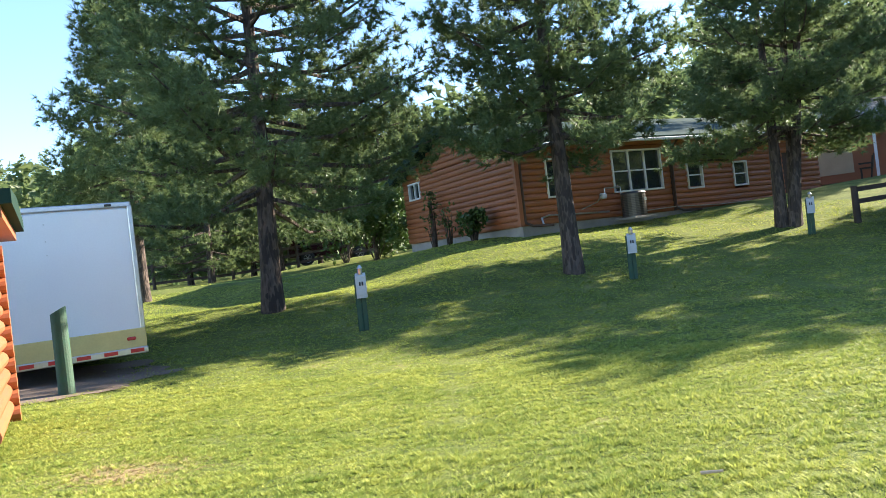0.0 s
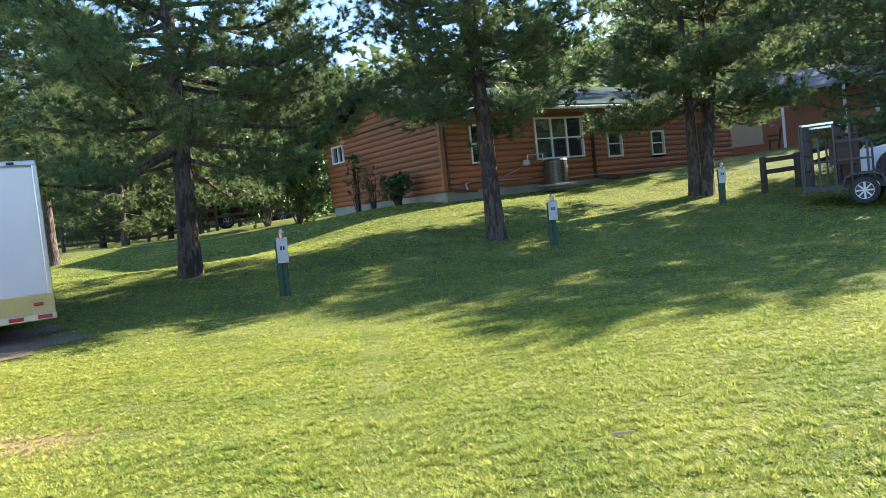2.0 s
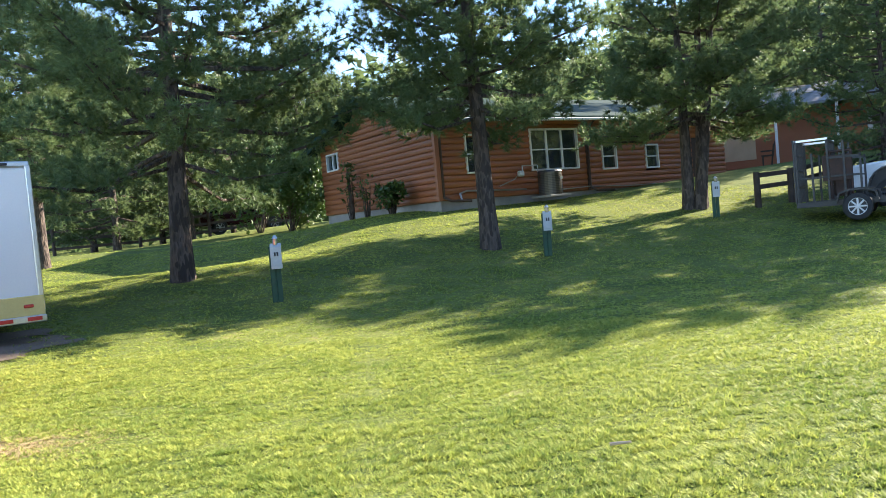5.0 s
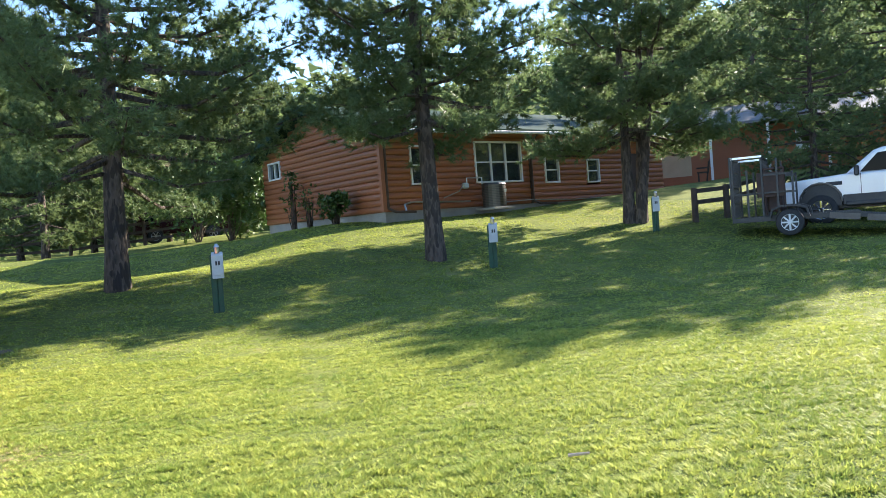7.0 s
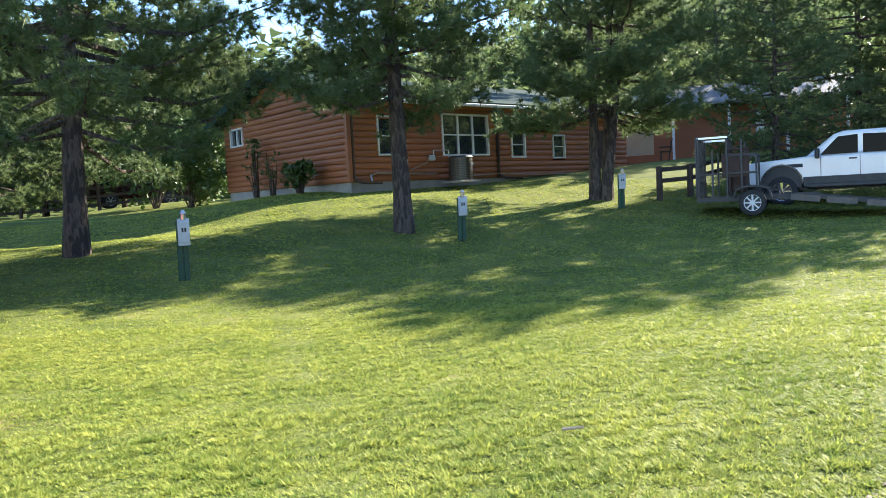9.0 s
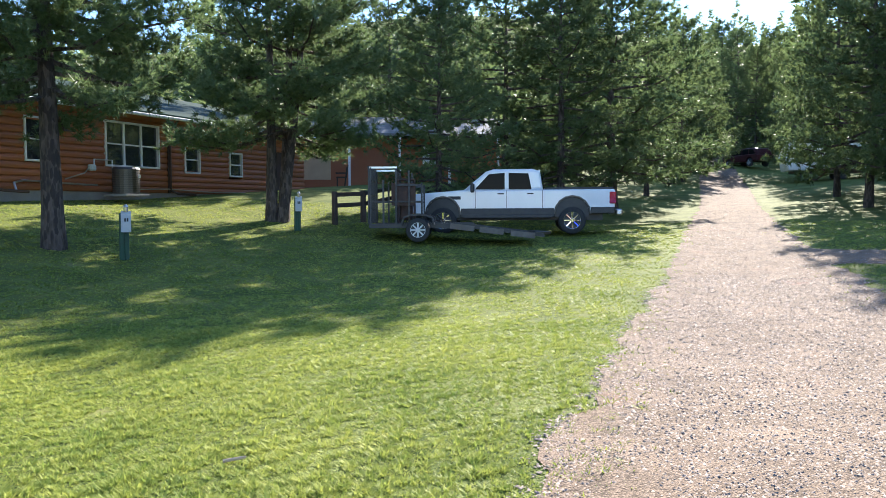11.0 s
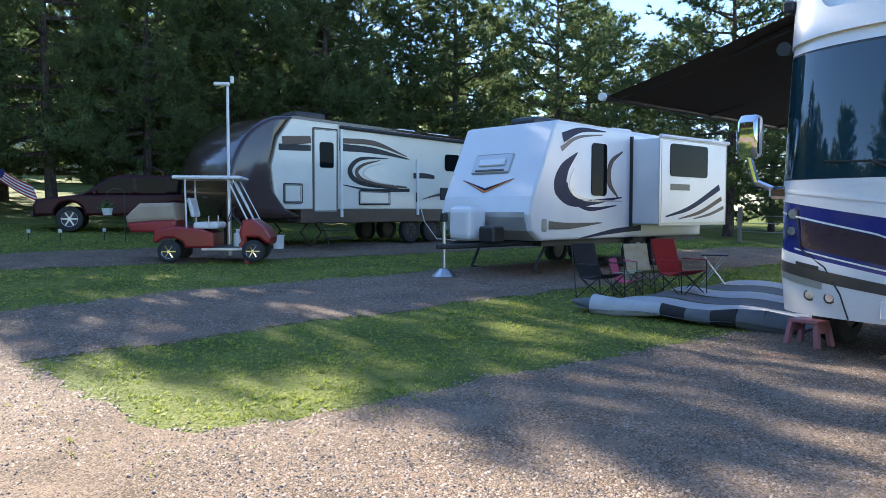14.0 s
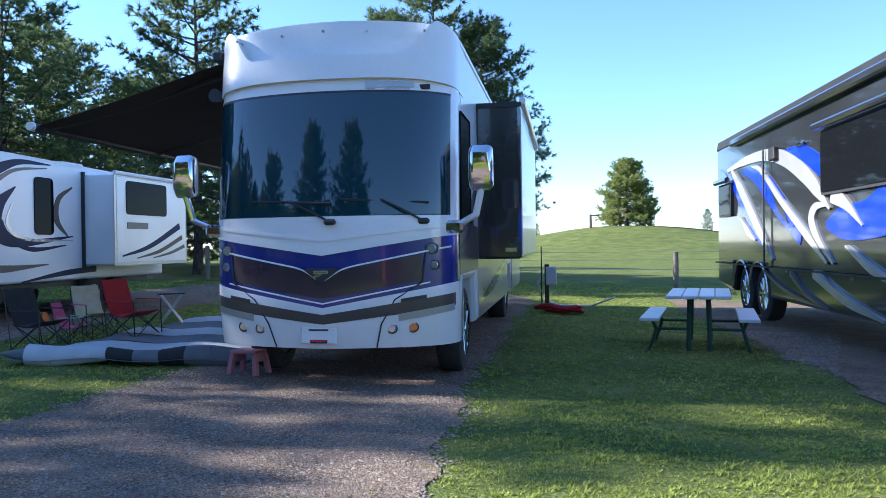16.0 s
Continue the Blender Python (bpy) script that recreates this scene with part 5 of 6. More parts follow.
part("name_bar", B((0.1, -0.295, 2.02), (0.78, 0.04, 0.035), 0.004, (24.6, 0, 0)), "bronze", logo)
for dz, mt in ((0.0, "navy_vinyl"), (-0.05, "amber")):
    for s in (1, -1):
        part("chevron", R((0.08, -0.155 - dz * 0.45, 1.64 + dz), (0.08 + s * 0.7, -0.238, 1.84), 0.026, 0.008, 5), mt, lt)
XL = -1.22
for mt, mid, wd in (("navy_vinyl", [(-0.95, 2.62), (-1.5, 2.8), (-2.3, 2.82)], [0.2, 0.1, 0.02]), ("bronze", [(-0.9, 2.4), (-1.4, 2.65), (-2.2, 2.75)], [0.1, 0.06, 0.02]),
                    ("navy_vinyl", [(-1.4, 2.36), (-1.0, 2.02), (-0.92, 1.66), (-1.45, 1.38), (-2.9, 1.5)], [0.02, 0.26, 0.42, 0.16, 0.02]), ("navy_vinyl", [(-1.15, 1.42), (-1.8, 1.26), (-2.7, 1.33)], [0.02, 0.09, 0.02]),
                    ("silver", [(-1.3, 2.05), (-1.2, 1.7), (-1.6, 1.45), (-2.9, 1.42)], [0.02, 0.08, 0.06, 0.02]),
                    ("taupe", [(-2.9, 2.45), (-2.5, 2.2), (-2.45, 1.8), (-2.75, 1.5)], [0.03, 0.12, 0.14, 0.03]),
                    ("bronze", [(-0.55, 0.95), (-1.2, 0.93), (-2.2, 0.98)], [0.16, 0.12, 0.02]), ("navy_vinyl", [(-1.5, 0.68), (-2.6, 0.8), (-3.6, 0.86)], [0.02, 0.1, 0.12])):
    part("graphic", ribbon(mid, wd, XL, XL - 0.008), mt, lt)
part("window", round_pane(XL, XL - 0.018, -2.1, 2.05, 0.5, 1.05, 0.09), "tint", lt, "tall dark rounded window")
so = part("slide_out", B((-1.56, -4.55, 1.83), (0.72, 2.7, 1.78), 0.02), "white", lt, "white slide-out room")
part("trim", B((-1.925, -4.55, 1.83), (0.015, 2.76, 1.84), 0.01), "silver", so)
part("panel", B((-1.935, -4.55, 1.83), (0.012, 2.62, 1.7), 0.01), "white", so)
part("window", round_pane(-1.938, -1.956, -4.3, 2.28, 1.5, 0.68, 0.08), "tint", so)
part("name_shape", B((-1.945, -3.95, 1.72), (0.012, 0.75, 0.13), 0.004), "bronze", so, "plain grey name shape")
for mt, mid, wd in (("navy_vinyl", [(-3.4, 1.1), (-4.4, 1.3), (-5.6, 1.75)], [0.03, 0.1, 0.14]), ("taupe", [(-3.9, 1.05), (-4.8, 1.2), (-5.7, 1.5)], [0.02, 0.08, 0.1]), ("bronze", [(-4.5, 1.05), (-5.2, 1.15), (-5.8, 1.3)], [0.02, 0.06, 0.08])):
    part("graphic", ribbon(mid, wd, -1.94, -1.948), mt, so)
part("awning_case", R((-1.96, -3.15, 2.75), (-1.96, -5.95, 2.75), 0.04, 0.04, 8), "white", so)
part("seal", B((-1.24, -3.19, 1.83), (0.08, 0.05, 1.9)), "black", lt)
part("roof_unit", B((0.0, -1.6, 3.0), (0.7, 0.95, 0.26), 0.08, seg=2), "black", lt, "dark rooftop air conditioner")
part("roof_vent", B((-0.5, -3.6, 2.95), (0.5, 0.7, 0.14), 0.04), "white_trim", lt)
for s in (1, -1):
    part("drawbar", R((s * 0.75, -0.6, 0.6), (0, 1.15, 0.55), 0.05, 0.05, 6), "black", lt)
    wheel(lt, (s * 1.08, -3.55, 0.34), 0.34, 0.22, "alu", side=s, spokes=7)
    wheel(lt, (s * 1.08, -4.4, 0.34), 0.34, 0.22, "alu", side=s, spokes=7)
    part("stabiliser", tube([(s * 0.9, -0.9, 0.62), (s * 0.85, -0.55, 0.08), (s * 0.85, -0.75, 0.03)], 0.03, 6), "black", lt)
    part("corner_lamp", B((s * 1.225, -0.42, 0.95), (0.03, 0.14, 0.24), 0.02), "lens", lt)
part("gas_cover", B((0.05, 0.35, 0.98), (0.62, 0.5, 0.66), 0.12, seg=3), "white", lt, "white gas bottle cover")
part("battery_box", B((-0.55, 0.3, 0.78), (0.4, 0.3, 0.3), 0.03), "black", lt)
jk = part("tongue_jack", R((0, 1.0, 0.15), (0, 1.0, 1.05), 0.035, 0.035, 10), "alu", lt)
part("jack_head", B((0, 1.0, 1.1), (0.12, 0.12, 0.16), 0.02), "black", jk)
part("jack_cone", R((0, 1.0, 0.0), (0, 1.0, 0.14), 0.24, 0.1, 12), "alu", jk)
part("underbody", B((0, -3.2, 0.6), (2.0, 5.2, 0.12)), "black", lt)
ch = thing("wheel_chock", pose(*on(13.9, -5.75), 0, 0, 20), "orange plastic wheel chock by the trailer wheel", "wheel chock")
part("wedge", prism([(-0.12, 0), (0.14, 0), (0.04, 0.2), (-0.02, 0.2)], -0.09, 0.09, 0.01), "amber", ch)

# ---- cream travel trailer with dark nose ----
EG = (19.5, 2.05, -33)
eg = thing("travel_trailer", heading(*EG), "cream travel trailer with dark brown moulded nose and swoosh graphics", "travel trailer")
part("body", prism([(-1.75, 3.24), (-1.35, 2.7), (-1.15, 2.0), (-1.25, 1.2), (-1.5, 0.95), (-9.6, 0.95), (-9.6, 3.08)], -1.22, 1.22, 0.04), "cream", eg)
part("nose", prism(curve2([(-1.8, 3.28), (-1.2, 3.2), (-0.6, 2.85), (-0.2, 2.3), (-0.02, 1.65), (-0.05, 1.1), (-0.3, 0.74)], 4) + [(-2.2, 0.72), (-1.55, 1.0), (-1.22, 1.4), (-1.12, 2.0), (-1.3, 2.7)], -1.24, 1.24, 0.1, seg=3), "maroon", eg, "glossy dark brown nose cap", smooth=True)
for k, (x, z, w) in enumerate(((0.15, 2.45, 0.7), (0.35, 2.3, 0.5), (0.2, 2.15, 0.6))):
    part("nose_graphic", R((x - w / 2, -0.22 - (z - 2.15) * 0.55, z), (x + w / 2, -0.3 - (z - 2.15) * 0.55, z + 0.1), 0.05, 0.02, 6), "silver", eg)
# Brown stripe carried low; its lower part stands in for shade over the wheels.
part("skirt", B((0, -5.8, 0.78), (2.46, 7.6, 0.36), 0.02), "taupe", eg, "brown lower skirt with underbody shade drawn into it")
part("roof", prism([(-1.7, 3.2), (-9.7, 3.03), (-9.7, 3.09), (-1.75, 3.27)], -1.24, 1.24), "maroon", eg)
XE = -1.225
dr = part("door", B((XE - 0.006, -2.75, 1.95), (0.03, 0.72, 2.1), 0.03), "cream", eg, "cream entrance door with dark window")
part("window", round_pane(XE - 0.02, XE - 0.032, -2.78, 2.35, 0.44, 0.66, 0.07), "tint", dr)
part("frame", B((XE + 0.002, -2.75, 1.95), (0.03, 0.8, 2.18), 0.03), "bronze", dr)
for y, z, ly, lz in ((-1.75, 1.35, 0.55, 0.5), (-4.4, 1.27, 1.1, 0.4)):
    h = part("hatch", B((XE - 0.004, y, z), (0.02, ly, lz), 0.04, seg=2), "ink", eg)
    part("cover", B((XE - 0.01, y, z), (0.02, ly - 0.06, lz - 0.06), 0.04, seg=2), "cream", h)
part("window", round_pane(XE, XE - 0.02, -7.45, 2.35, 0.62, 0.5, 0.1), "tint", eg)
part("meter_box", B((XE - 0.02, -7.1, 1.42), (0.06, 0.35, 0.36), 0.02), "ink", eg)
part("inlet", B((XE - 0.02, -6.0, 1.3), (0.06, 0.1, 0.3), 0.02), "ink", eg)
part("name_shape", ribbon([(-5.85, 1.92), (-6.35, 1.93), (-6.7, 1.9)], [0.16, 0.15, 0.1], XE, XE - 0.01), "ink", eg, "plain dark name shape")
for mt, mid, wd in (("taupe", [(-1.45, 2.62), (-2.3, 2.72)], [0.25, 0.18]), ("ink", [(-1.35, 2.48), (-2.3, 2.5)], [0.16, 0.14]),
                    ("taupe", [(-3.2, 2.75), (-4.4, 2.75), (-5.6, 2.45)], [0.14, 0.14, 0.02]), ("ink", [(-3.2, 2.58), (-4.4, 2.55), (-5.7, 2.38)], [0.2, 0.16, 0.02]),
                    ("ink", [(-4.9, 2.36), (-3.9, 2.3), (-3.55, 1.95), (-4.0, 1.65), (-5.6, 1.5)], [0.02, 0.1, 0.16, 0.12, 0.02]),
                    ("taupe", [(-4.6, 2.3), (-4.0, 2.15), (-3.78, 1.92), (-4.2, 1.66), (-5.6, 1.58)], [0.02, 0.08, 0.12, 0.16, 0.04]),
                    ("silver", [(-4.7, 2.22), (-4.2, 2.1), (-4.0, 1.9), (-4.4, 1.72), (-5.2, 1.62)], [0.02, 0.05, 0.06, 0.05, 0.02]),
                    ("ink", [(-3.3, 1.6), (-4.3, 1.48), (-5.7, 1.5)], [0.02, 0.08, 0.1]), ("taupe", [(-6.2, 1.25), (-7.0, 1.4), (-8.4, 1.45)], [0.02, 0.08, 0.1])):
    part("graphic", ribbon(mid, wd, XE, XE - 0.008), mt, eg)
for y in (-3.25, -6.0):
    part("awning_arm", B((XE - 0.03, y, 1.9 if y > -4 else 1.6), (0.05, 0.07, 2.3 if y > -4 else 1.6)), "white_trim", eg)
part("awning_roll", R((XE - 0.05, -3.2, 3.1), (XE - 0.05, -9.2, 2.98), 0.05, 0.05, 8), "ink", eg)
part("roof_unit", B((0.1, -3.0, 3.4), (0.75, 1.0, 0.3), 0.08, seg=2), "black", eg, "black rooftop air conditioner")
part("roof_vent", B((-0.3, -6.2, 3.24), (0.6, 0.7, 0.14), 0.04), "white_trim", eg)
part("roof_vent", B((-0.3, -7.6, 3.22), (0.5, 0.9, 0.12), 0.04), "white_trim", eg)
for s in (1, -1):
    for y in (-5.9, -6.75):
        # Rims in dark steel: underbody shade put into their colour.
        wheel(eg, (s * 1.0, y, 0.36), 0.36, 0.22, "rust_shade", side=s, spokes=6)
    for y in (-2.2, -9.0):
        part("scissor_jack", tube([(s * 0.95, y - 0.3, 0.72), (s * 0.95, y + 0.05, 0.36), (s * 0.95, y - 0.3, 0.02), (s * 0.95, y - 0.62, 0.36), (s * 0.95, y - 0.3, 0.72)], 0.022, 5), "rust_shade", eg)
st = part("entry_step", B((XE - 0.25, -2.75, 0.62), (0.4, 0.7, 0.03)), "black", eg)
for k in range(2):
    part("tread", B((XE - 0.4 - 0.2 * k, -2.75, 0.42 - 0.2 * k), (0.26, 0.7, 0.03)), "black", st)
part("stringer", R((XE - 0.2, -2.42, 0.65), (XE - 0.65, -2.42, 0.02), 0.02, 0.02, 5), "black", st)
part("underbody", B((0, -5.5, 0.7), (2.1, 7.6, 0.1)), "black", eg)
part("hose", tube([(XE - 0.03, -6.05, 1.2), (XE - 0.1, -6.2, 0.6), (XE - 0.2, -6.6, 0.1), (XE - 0.3, -7.3, 0.03)], 0.015, 5), "white_trim", eg)
part("drawbar", R((0, -0.3, 0.6), (0, 1.0, 0.55), 0.06, 0.06, 6), "black", eg)
for x, y, h in ((0.4, -0.8, 0), (-0.4, -0.8, 0)):
    part("jack_leg", R((x, y, 0.75), (x, y, 0.0), 0.04, 0.04, 8), "rust_shade", eg)


# ---- white cargo trailer by the hut ----
ct = thing("cargo_trailer", pose(*on(-5.3, 10.4), 0, 0, -19.6) , "tall white enclosed cargo trailer with yellow rail and red reflectors", "cargo trailer")
# its rear end looks along -y turned; local +x runs along the rear face
ct.matrix_basis = pose(-6.8, 10.2, float(gz(-5.4, 11.2)), 0, 0, 30)
W = 2.5
part("body", B((W / 2, 2.75, 1.46), (W, 5.5, 2.15), 0.04), "box_white", ct)
part("roof_rail", B((W / 2, 2.75, 2.57), (W + 0.02, 5.52, 0.08), 0.015), "alu", ct)
part("corner_post", B((W - 0.02, -0.012, 1.5), (0.07, 0.04, 2.1), 0.01), "alu", ct)
part("corner_post", B((0.02, -0.012, 1.5), (0.07, 0.04, 2.1), 0.01), "alu", ct)
part("kick_panel", B((W / 2, -0.014, 0.53), (W + 0.02, 0.05, 0.29), 0.01), "yellow", ct, "faded yellow tread-plate kick panel")
bar = part("bumper", B((W / 2, -0.03, 0.34), (W + 0.04, 0.09, 0.1), 0.012), "alu", ct)
for k in range(7):
    part("reflector", B((0.14 + k * 0.37, -0.078, 0.345), (0.19, 0.008, 0.055)), "red_refl", bar)
tl = part("tail_lamp", B((W - 0.2, -0.045, 0.53), (0.13, 0.02, 0.05), 0.012), "red_lens", ct)
part("marker_lamp", B((W - 0.32, -0.03, 2.57), (0.1, 0.03, 0.035), 0.008), "ink", ct)
for x in (0.62, 1.3):
    for z in (2.35, 2.1, 1.9):
        part("rivet", R((x, 0.0, z), (x, -0.012, z), 0.012, 0.01, 8), "alu", ct)
for s in (0.2, W - 0.2):
    wheel(ct, (s, 2.6, 0.33), 0.33, 0.2, "alu", side=1 if s > 1 else -1, spokes=8)
part("hinge", B((W + 0.01, 0.4, 0.9), (0.03, 0.06, 0.18), 0.008), "black", ct)
part("underframe", B((W / 2, 2.75, 0.36), (W - 0.3, 5.2, 0.1)), "black", ct)

# ---- white pickup truck ----
def arch(y, r, z0, n=7):
    return [(y + r * math.cos(a), z0 + r * math.sin(a)) for a in np.linspace(0.0, math.pi, n)]


tk = thing("pickup_truck", pose(14.72, 19.58, 0.70, 0, 0, 47.6), "white crew-cab pickup truck with black bed cover", "pickup truck")
low = [(0.98, 0.62), (1.02, 0.8), (1.0, 1.12), (0.88, 1.25), (-0.6, 1.36), (-5.2, 1.36), (-5.26, 1.25), (-5.22, 0.72)] + arch(-3.95, 0.52, 0.62)[::-1] + [(-3.38, 0.6), (-0.6, 0.6)] + arch(0, 0.52, 0.62)[::-1]
part("body", prism(low, -0.99, 0.99, 0.05), "truck_white", tk)
part("cab", prism([(-0.6, 1.34), (-1.32, 1.93), (-1.55, 2.0), (-2.75, 2.0), (-2.98, 1.93), (-3.08, 1.34)], -0.88, 0.88, 0.09, seg=3), "truck_white", tk)
for s in (1, -1):
    x0, x1 = s * 0.87, s * 0.886
    for o in ([(-0.98, 1.38), (-1.42, 1.85), (-1.9, 1.88), (-1.9, 1.38)], [(-2.02, 1.38), (-2.02, 1.88), (-2.62, 1.86), (-2.72, 1.38)]):
        part("side_window", prism(o, x0, x1), "tint", tk)
    for y in (0, -3.95):
        part("fender_flare", tube([(s * 1.0, yy, zz2) for yy, zz2 in arch(y, 0.54, 0.62, 9)], 0.028, 6), "bronze", tk)
        wheel(tk, (s * 0.86, y, 0.42), 0.42, 0.28, "chrome", side=s, spokes=8)
    for y in (-1.0, -1.95, -3.05):
        part("door_seam", B((s * 0.992, y, 0.98), (0.008, 0.014, 0.72)), "ink", tk)
    for y in (-1.78, -2.68):
        part("door_handle", B((s * 1.0, y, 1.24), (0.03, 0.2, 0.04), 0.01), "black", tk)
    mr2 = part("mirror", B((s * 1.14, -0.92, 1.42), (0.2, 0.12, 0.28), 0.03), "black", tk)
    part("bracket", R((s * 0.9, -0.92, 1.38), (s * 1.1, -0.92, 1.38), 0.02, 0.02, 6), "black", mr2)
    part("rocker", B((s * 0.97, -1.98, 0.55), (0.1, 2.75, 0.14), 0.03), "black", tk, "black running board")
    part("cladding", B((s * 0.975, -1.98, 0.66), (0.06, 2.86, 0.28), 0.02), "black", tk, "black lower body side")
    part("cladding", B((s * 0.975, -4.86, 0.72), (0.06, 0.72, 0.2), 0.02), "black", tk)
    part("tail_lamp", B((s * 0.96, -5.16, 1.1), (0.1, 0.2, 0.36), 0.02), "red_lens", tk)
    part("headlight", B((s * 0.8, 0.98, 1.0), (0.34, 0.1, 0.26), 0.03), "lens", tk)
    part("fender_badge", B((s * 0.996, -0.35, 1.12), (0.012, 0.4, 0.1), 0.003), "ink", tk)
part("windshield", B((0, -0.98, 1.66), (1.5, 0.03, 0.86), 0.02, (-50, 0, 0)), "tint", tk)
part("rear_window", B((0, -3.05, 1.66), (1.45, 0.03, 0.46), 0.02, (13, 0, 0)), "tint", tk)
part("tonneau_cover", B((0, -4.15, 1.385), (1.84, 2.05, 0.07), 0.02), "black", tk, "black bed cover")
part("front_bumper", B((0, 1.08, 0.66), (1.96, 0.18, 0.24), 0.04), "chrome", tk)
part("rear_bumper", B((0, -5.36, 0.66), (1.9, 0.2, 0.2), 0.04), "alu", tk)
part("radiator_grille", B((0, 1.02, 1.0), (1.2, 0.06, 0.36), 0.02), "chrome", tk)
part("chassis", B((0, -2.0, 0.52), (1.3, 5.8, 0.2)), "black", tk)
for y in (0, -3.95):
    part("wheel_well", B((0, y, 0.82), (1.9, 1.02, 0.6)), "black", tk)
part("brake_lamp", B((0, -2.98, 1.97), (0.4, 0.05, 0.05)), "lens", tk)

# ---- black utility trailer with tall ramp gate ----
ut = thing("utility_trailer", heading(12.42, 17.8, 128), "black steel utility trailer with raised mesh ramp gate", "utility trailer")
part("deck", B((0, 0.1, 0.42), (1.7, 2.8, 0.05)), "dark_wood", ut)
part("ramp_deck", B((0, 2.3, 0.28), (1.7, 1.9, 0.04), 0, (-7, 0, 0)), "dark_wood", ut, "tilted front deck of the trailer")
for s in (1, -1):
    part("frame_rail", B((s * 0.88, 0.1, 0.44), (0.06, 2.9, 0.12)), "black", ut)
    part("ramp_rail", B((s * 0.88, 2.4, 0.29), (0.05, 2.1, 0.1), 0, (-7, 0, 0)), "black", ut)
    wheel(ut, (s * 1.06, 0.0, 0.33), 0.33, 0.2, "white_trim", side=s, spokes=8)
    part("fender", prism([(-0.46, 0.45), (-0.4, 0.68), (-0.2, 0.76), (0.2, 0.76), (0.4, 0.68), (0.46, 0.45), (0.43, 0.45), (0.37, 0.65), (0.18, 0.72), (-0.18, 0.72), (-0.37, 0.65), (-0.43, 0.45)], s * 0.93, s * 1.18), "black", ut)
    part("drawbar", R((s * 0.8, 3.2, 0.22), (0, 3.7, 0.2), 0.045, 0.045, 6), "black", ut)
for y, h in ((-1.35, 1.55), (-0.6, 1.5)):
    gt = part("gate", B((0, y, 0.5 + h), (1.75, 0.05, 0.05)), "black", ut, "upright mesh ramp gate")
    for x in np.linspace(-0.86, 0.86, 8):
        part("gate_bar", B((x, y, 0.5 + h / 2), (0.035 if abs(x) < 0.8 else 0.06, 0.035, h)), "black", gt)
    for z in (0.9, 1.3, 1.7):
        part("gate_cross", B((0, y, z), (1.7, 0.03, 0.03)), "black", gt)
for s in (1, -1):
    for y, h in ((-1.3, 2.05), (-0.95, 1.7), (-0.6, 2.0), (-0.25, 1.95), (0.1, 1.6)):
        part("cage_post", B((s * 0.86, y, 0.5 + (h - 0.5) / 2), (0.05, 0.05, h - 0.5)), "black", ut)
    part("cage_rail", B((s * 0.86, -0.95, 2.03), (0.05, 0.75, 0.05)), "alu", ut)
    part("cage_rail", B((s * 0.86, -0.25, 1.55), (0.05, 0.75, 0.05)), "black", ut)
    part("cage_rail", B((s * 0.86, -0.6, 1.1), (0.04, 1.45, 0.04)), "black", ut)
part("mesh_panel", B((0.83, -0.42, 1.3), (0.02, 0.62, 0.62)), "rust_shade", ut)
part("mower_frame", tube([(0.8, -0.55, 0.55), (0.8, -0.55, 1.7), (0.8, -0.1, 1.7), (0.8, -0.1, 0.55)], 0.03, 6), "rust_shade", ut)
part("mower_frame", B((0.3, -0.35, 0.95), (0.7, 0.35, 0.7), 0.05), "rust_shade", ut)
for y in (1.0, 1.8, 2.65):
    part("side_panel", B((0.925, y + 0.2, 0.42 - 0.122 * (y - 0.75)), (0.015, 0.66, 0.15), 0, (-7, 0, 0)), "grey_wood", ut, "pale board along the trailer side")

# ---- golf cart ----
gc = thing("golf_cart", heading(16.72, 1.55, 186.5), "red golf cart with white roof and seat, tan rear cover", "golf cart")
part("rear_body", prism([(-1.15, 0.42), (-1.12, 0.66), (-0.75, 0.74), (-0.2, 0.68), (0.05, 0.6), (0.05, 0.3), (-0.52, 0.3), (-0.56, 0.42), (-0.72, 0.5), (-0.94, 0.5), (-1.1, 0.4)], -0.56, 0.56, 0.04, seg=2), "cart_red", gc)
part("cowl", prism([(0.62, 0.3), (0.55, 0.6), (0.62, 0.86), (0.8, 0.9), (1.08, 0.72), (1.2, 0.5), (1.18, 0.36), (1.06, 0.4), (0.94, 0.5), (0.72, 0.5), (0.6, 0.36)], -0.54, 0.54, 0.05, seg=2), "cart_red", gc)
part("floor", B((0, 0.3, 0.29), (1.06, 0.75, 0.06)), "black", gc)
for s in (1, -1):
    part("sill", B((s * 0.54, 0.25, 0.27), (0.04, 0.9, 0.06), 0.01), "alu", gc)
    for y in (-0.83, 0.83):
        wheel(gc, (s * 0.5, y, 0.23), 0.23, 0.2, "chrome", side=s, spokes=6)
    part("roof_strut", R((s * 0.46, 0.72, 0.85), (s * 0.46, 0.32, 1.70), 0.018, 0.018, 6), "white_trim", gc)
    part("roof_strut", R((s * 0.46, 0.85, 0.85), (s * 0.46, 0.42, 1.70), 0.014, 0.014, 6), "white_trim", gc)
    part("roof_strut", R((s * 0.46, -0.5, 0.7), (s * 0.46, -0.52, 1.70), 0.018, 0.018, 6), "white_trim", gc)
    part("armrest", tube([(s * 0.5, -0.05, 0.7), (s * 0.5, -0.05, 0.95)], 0.014, 6), "alu", gc)
part("roof", B((0, -0.08, 1.73), (1.12, 1.36, 0.07), 0.03, seg=2), "white", gc, "white plastic roof")
part("seat", B((0, -0.12, 0.75), (0.98, 0.5, 0.14), 0.05, seg=2), "tank_white", gc, "white vinyl bench seat")
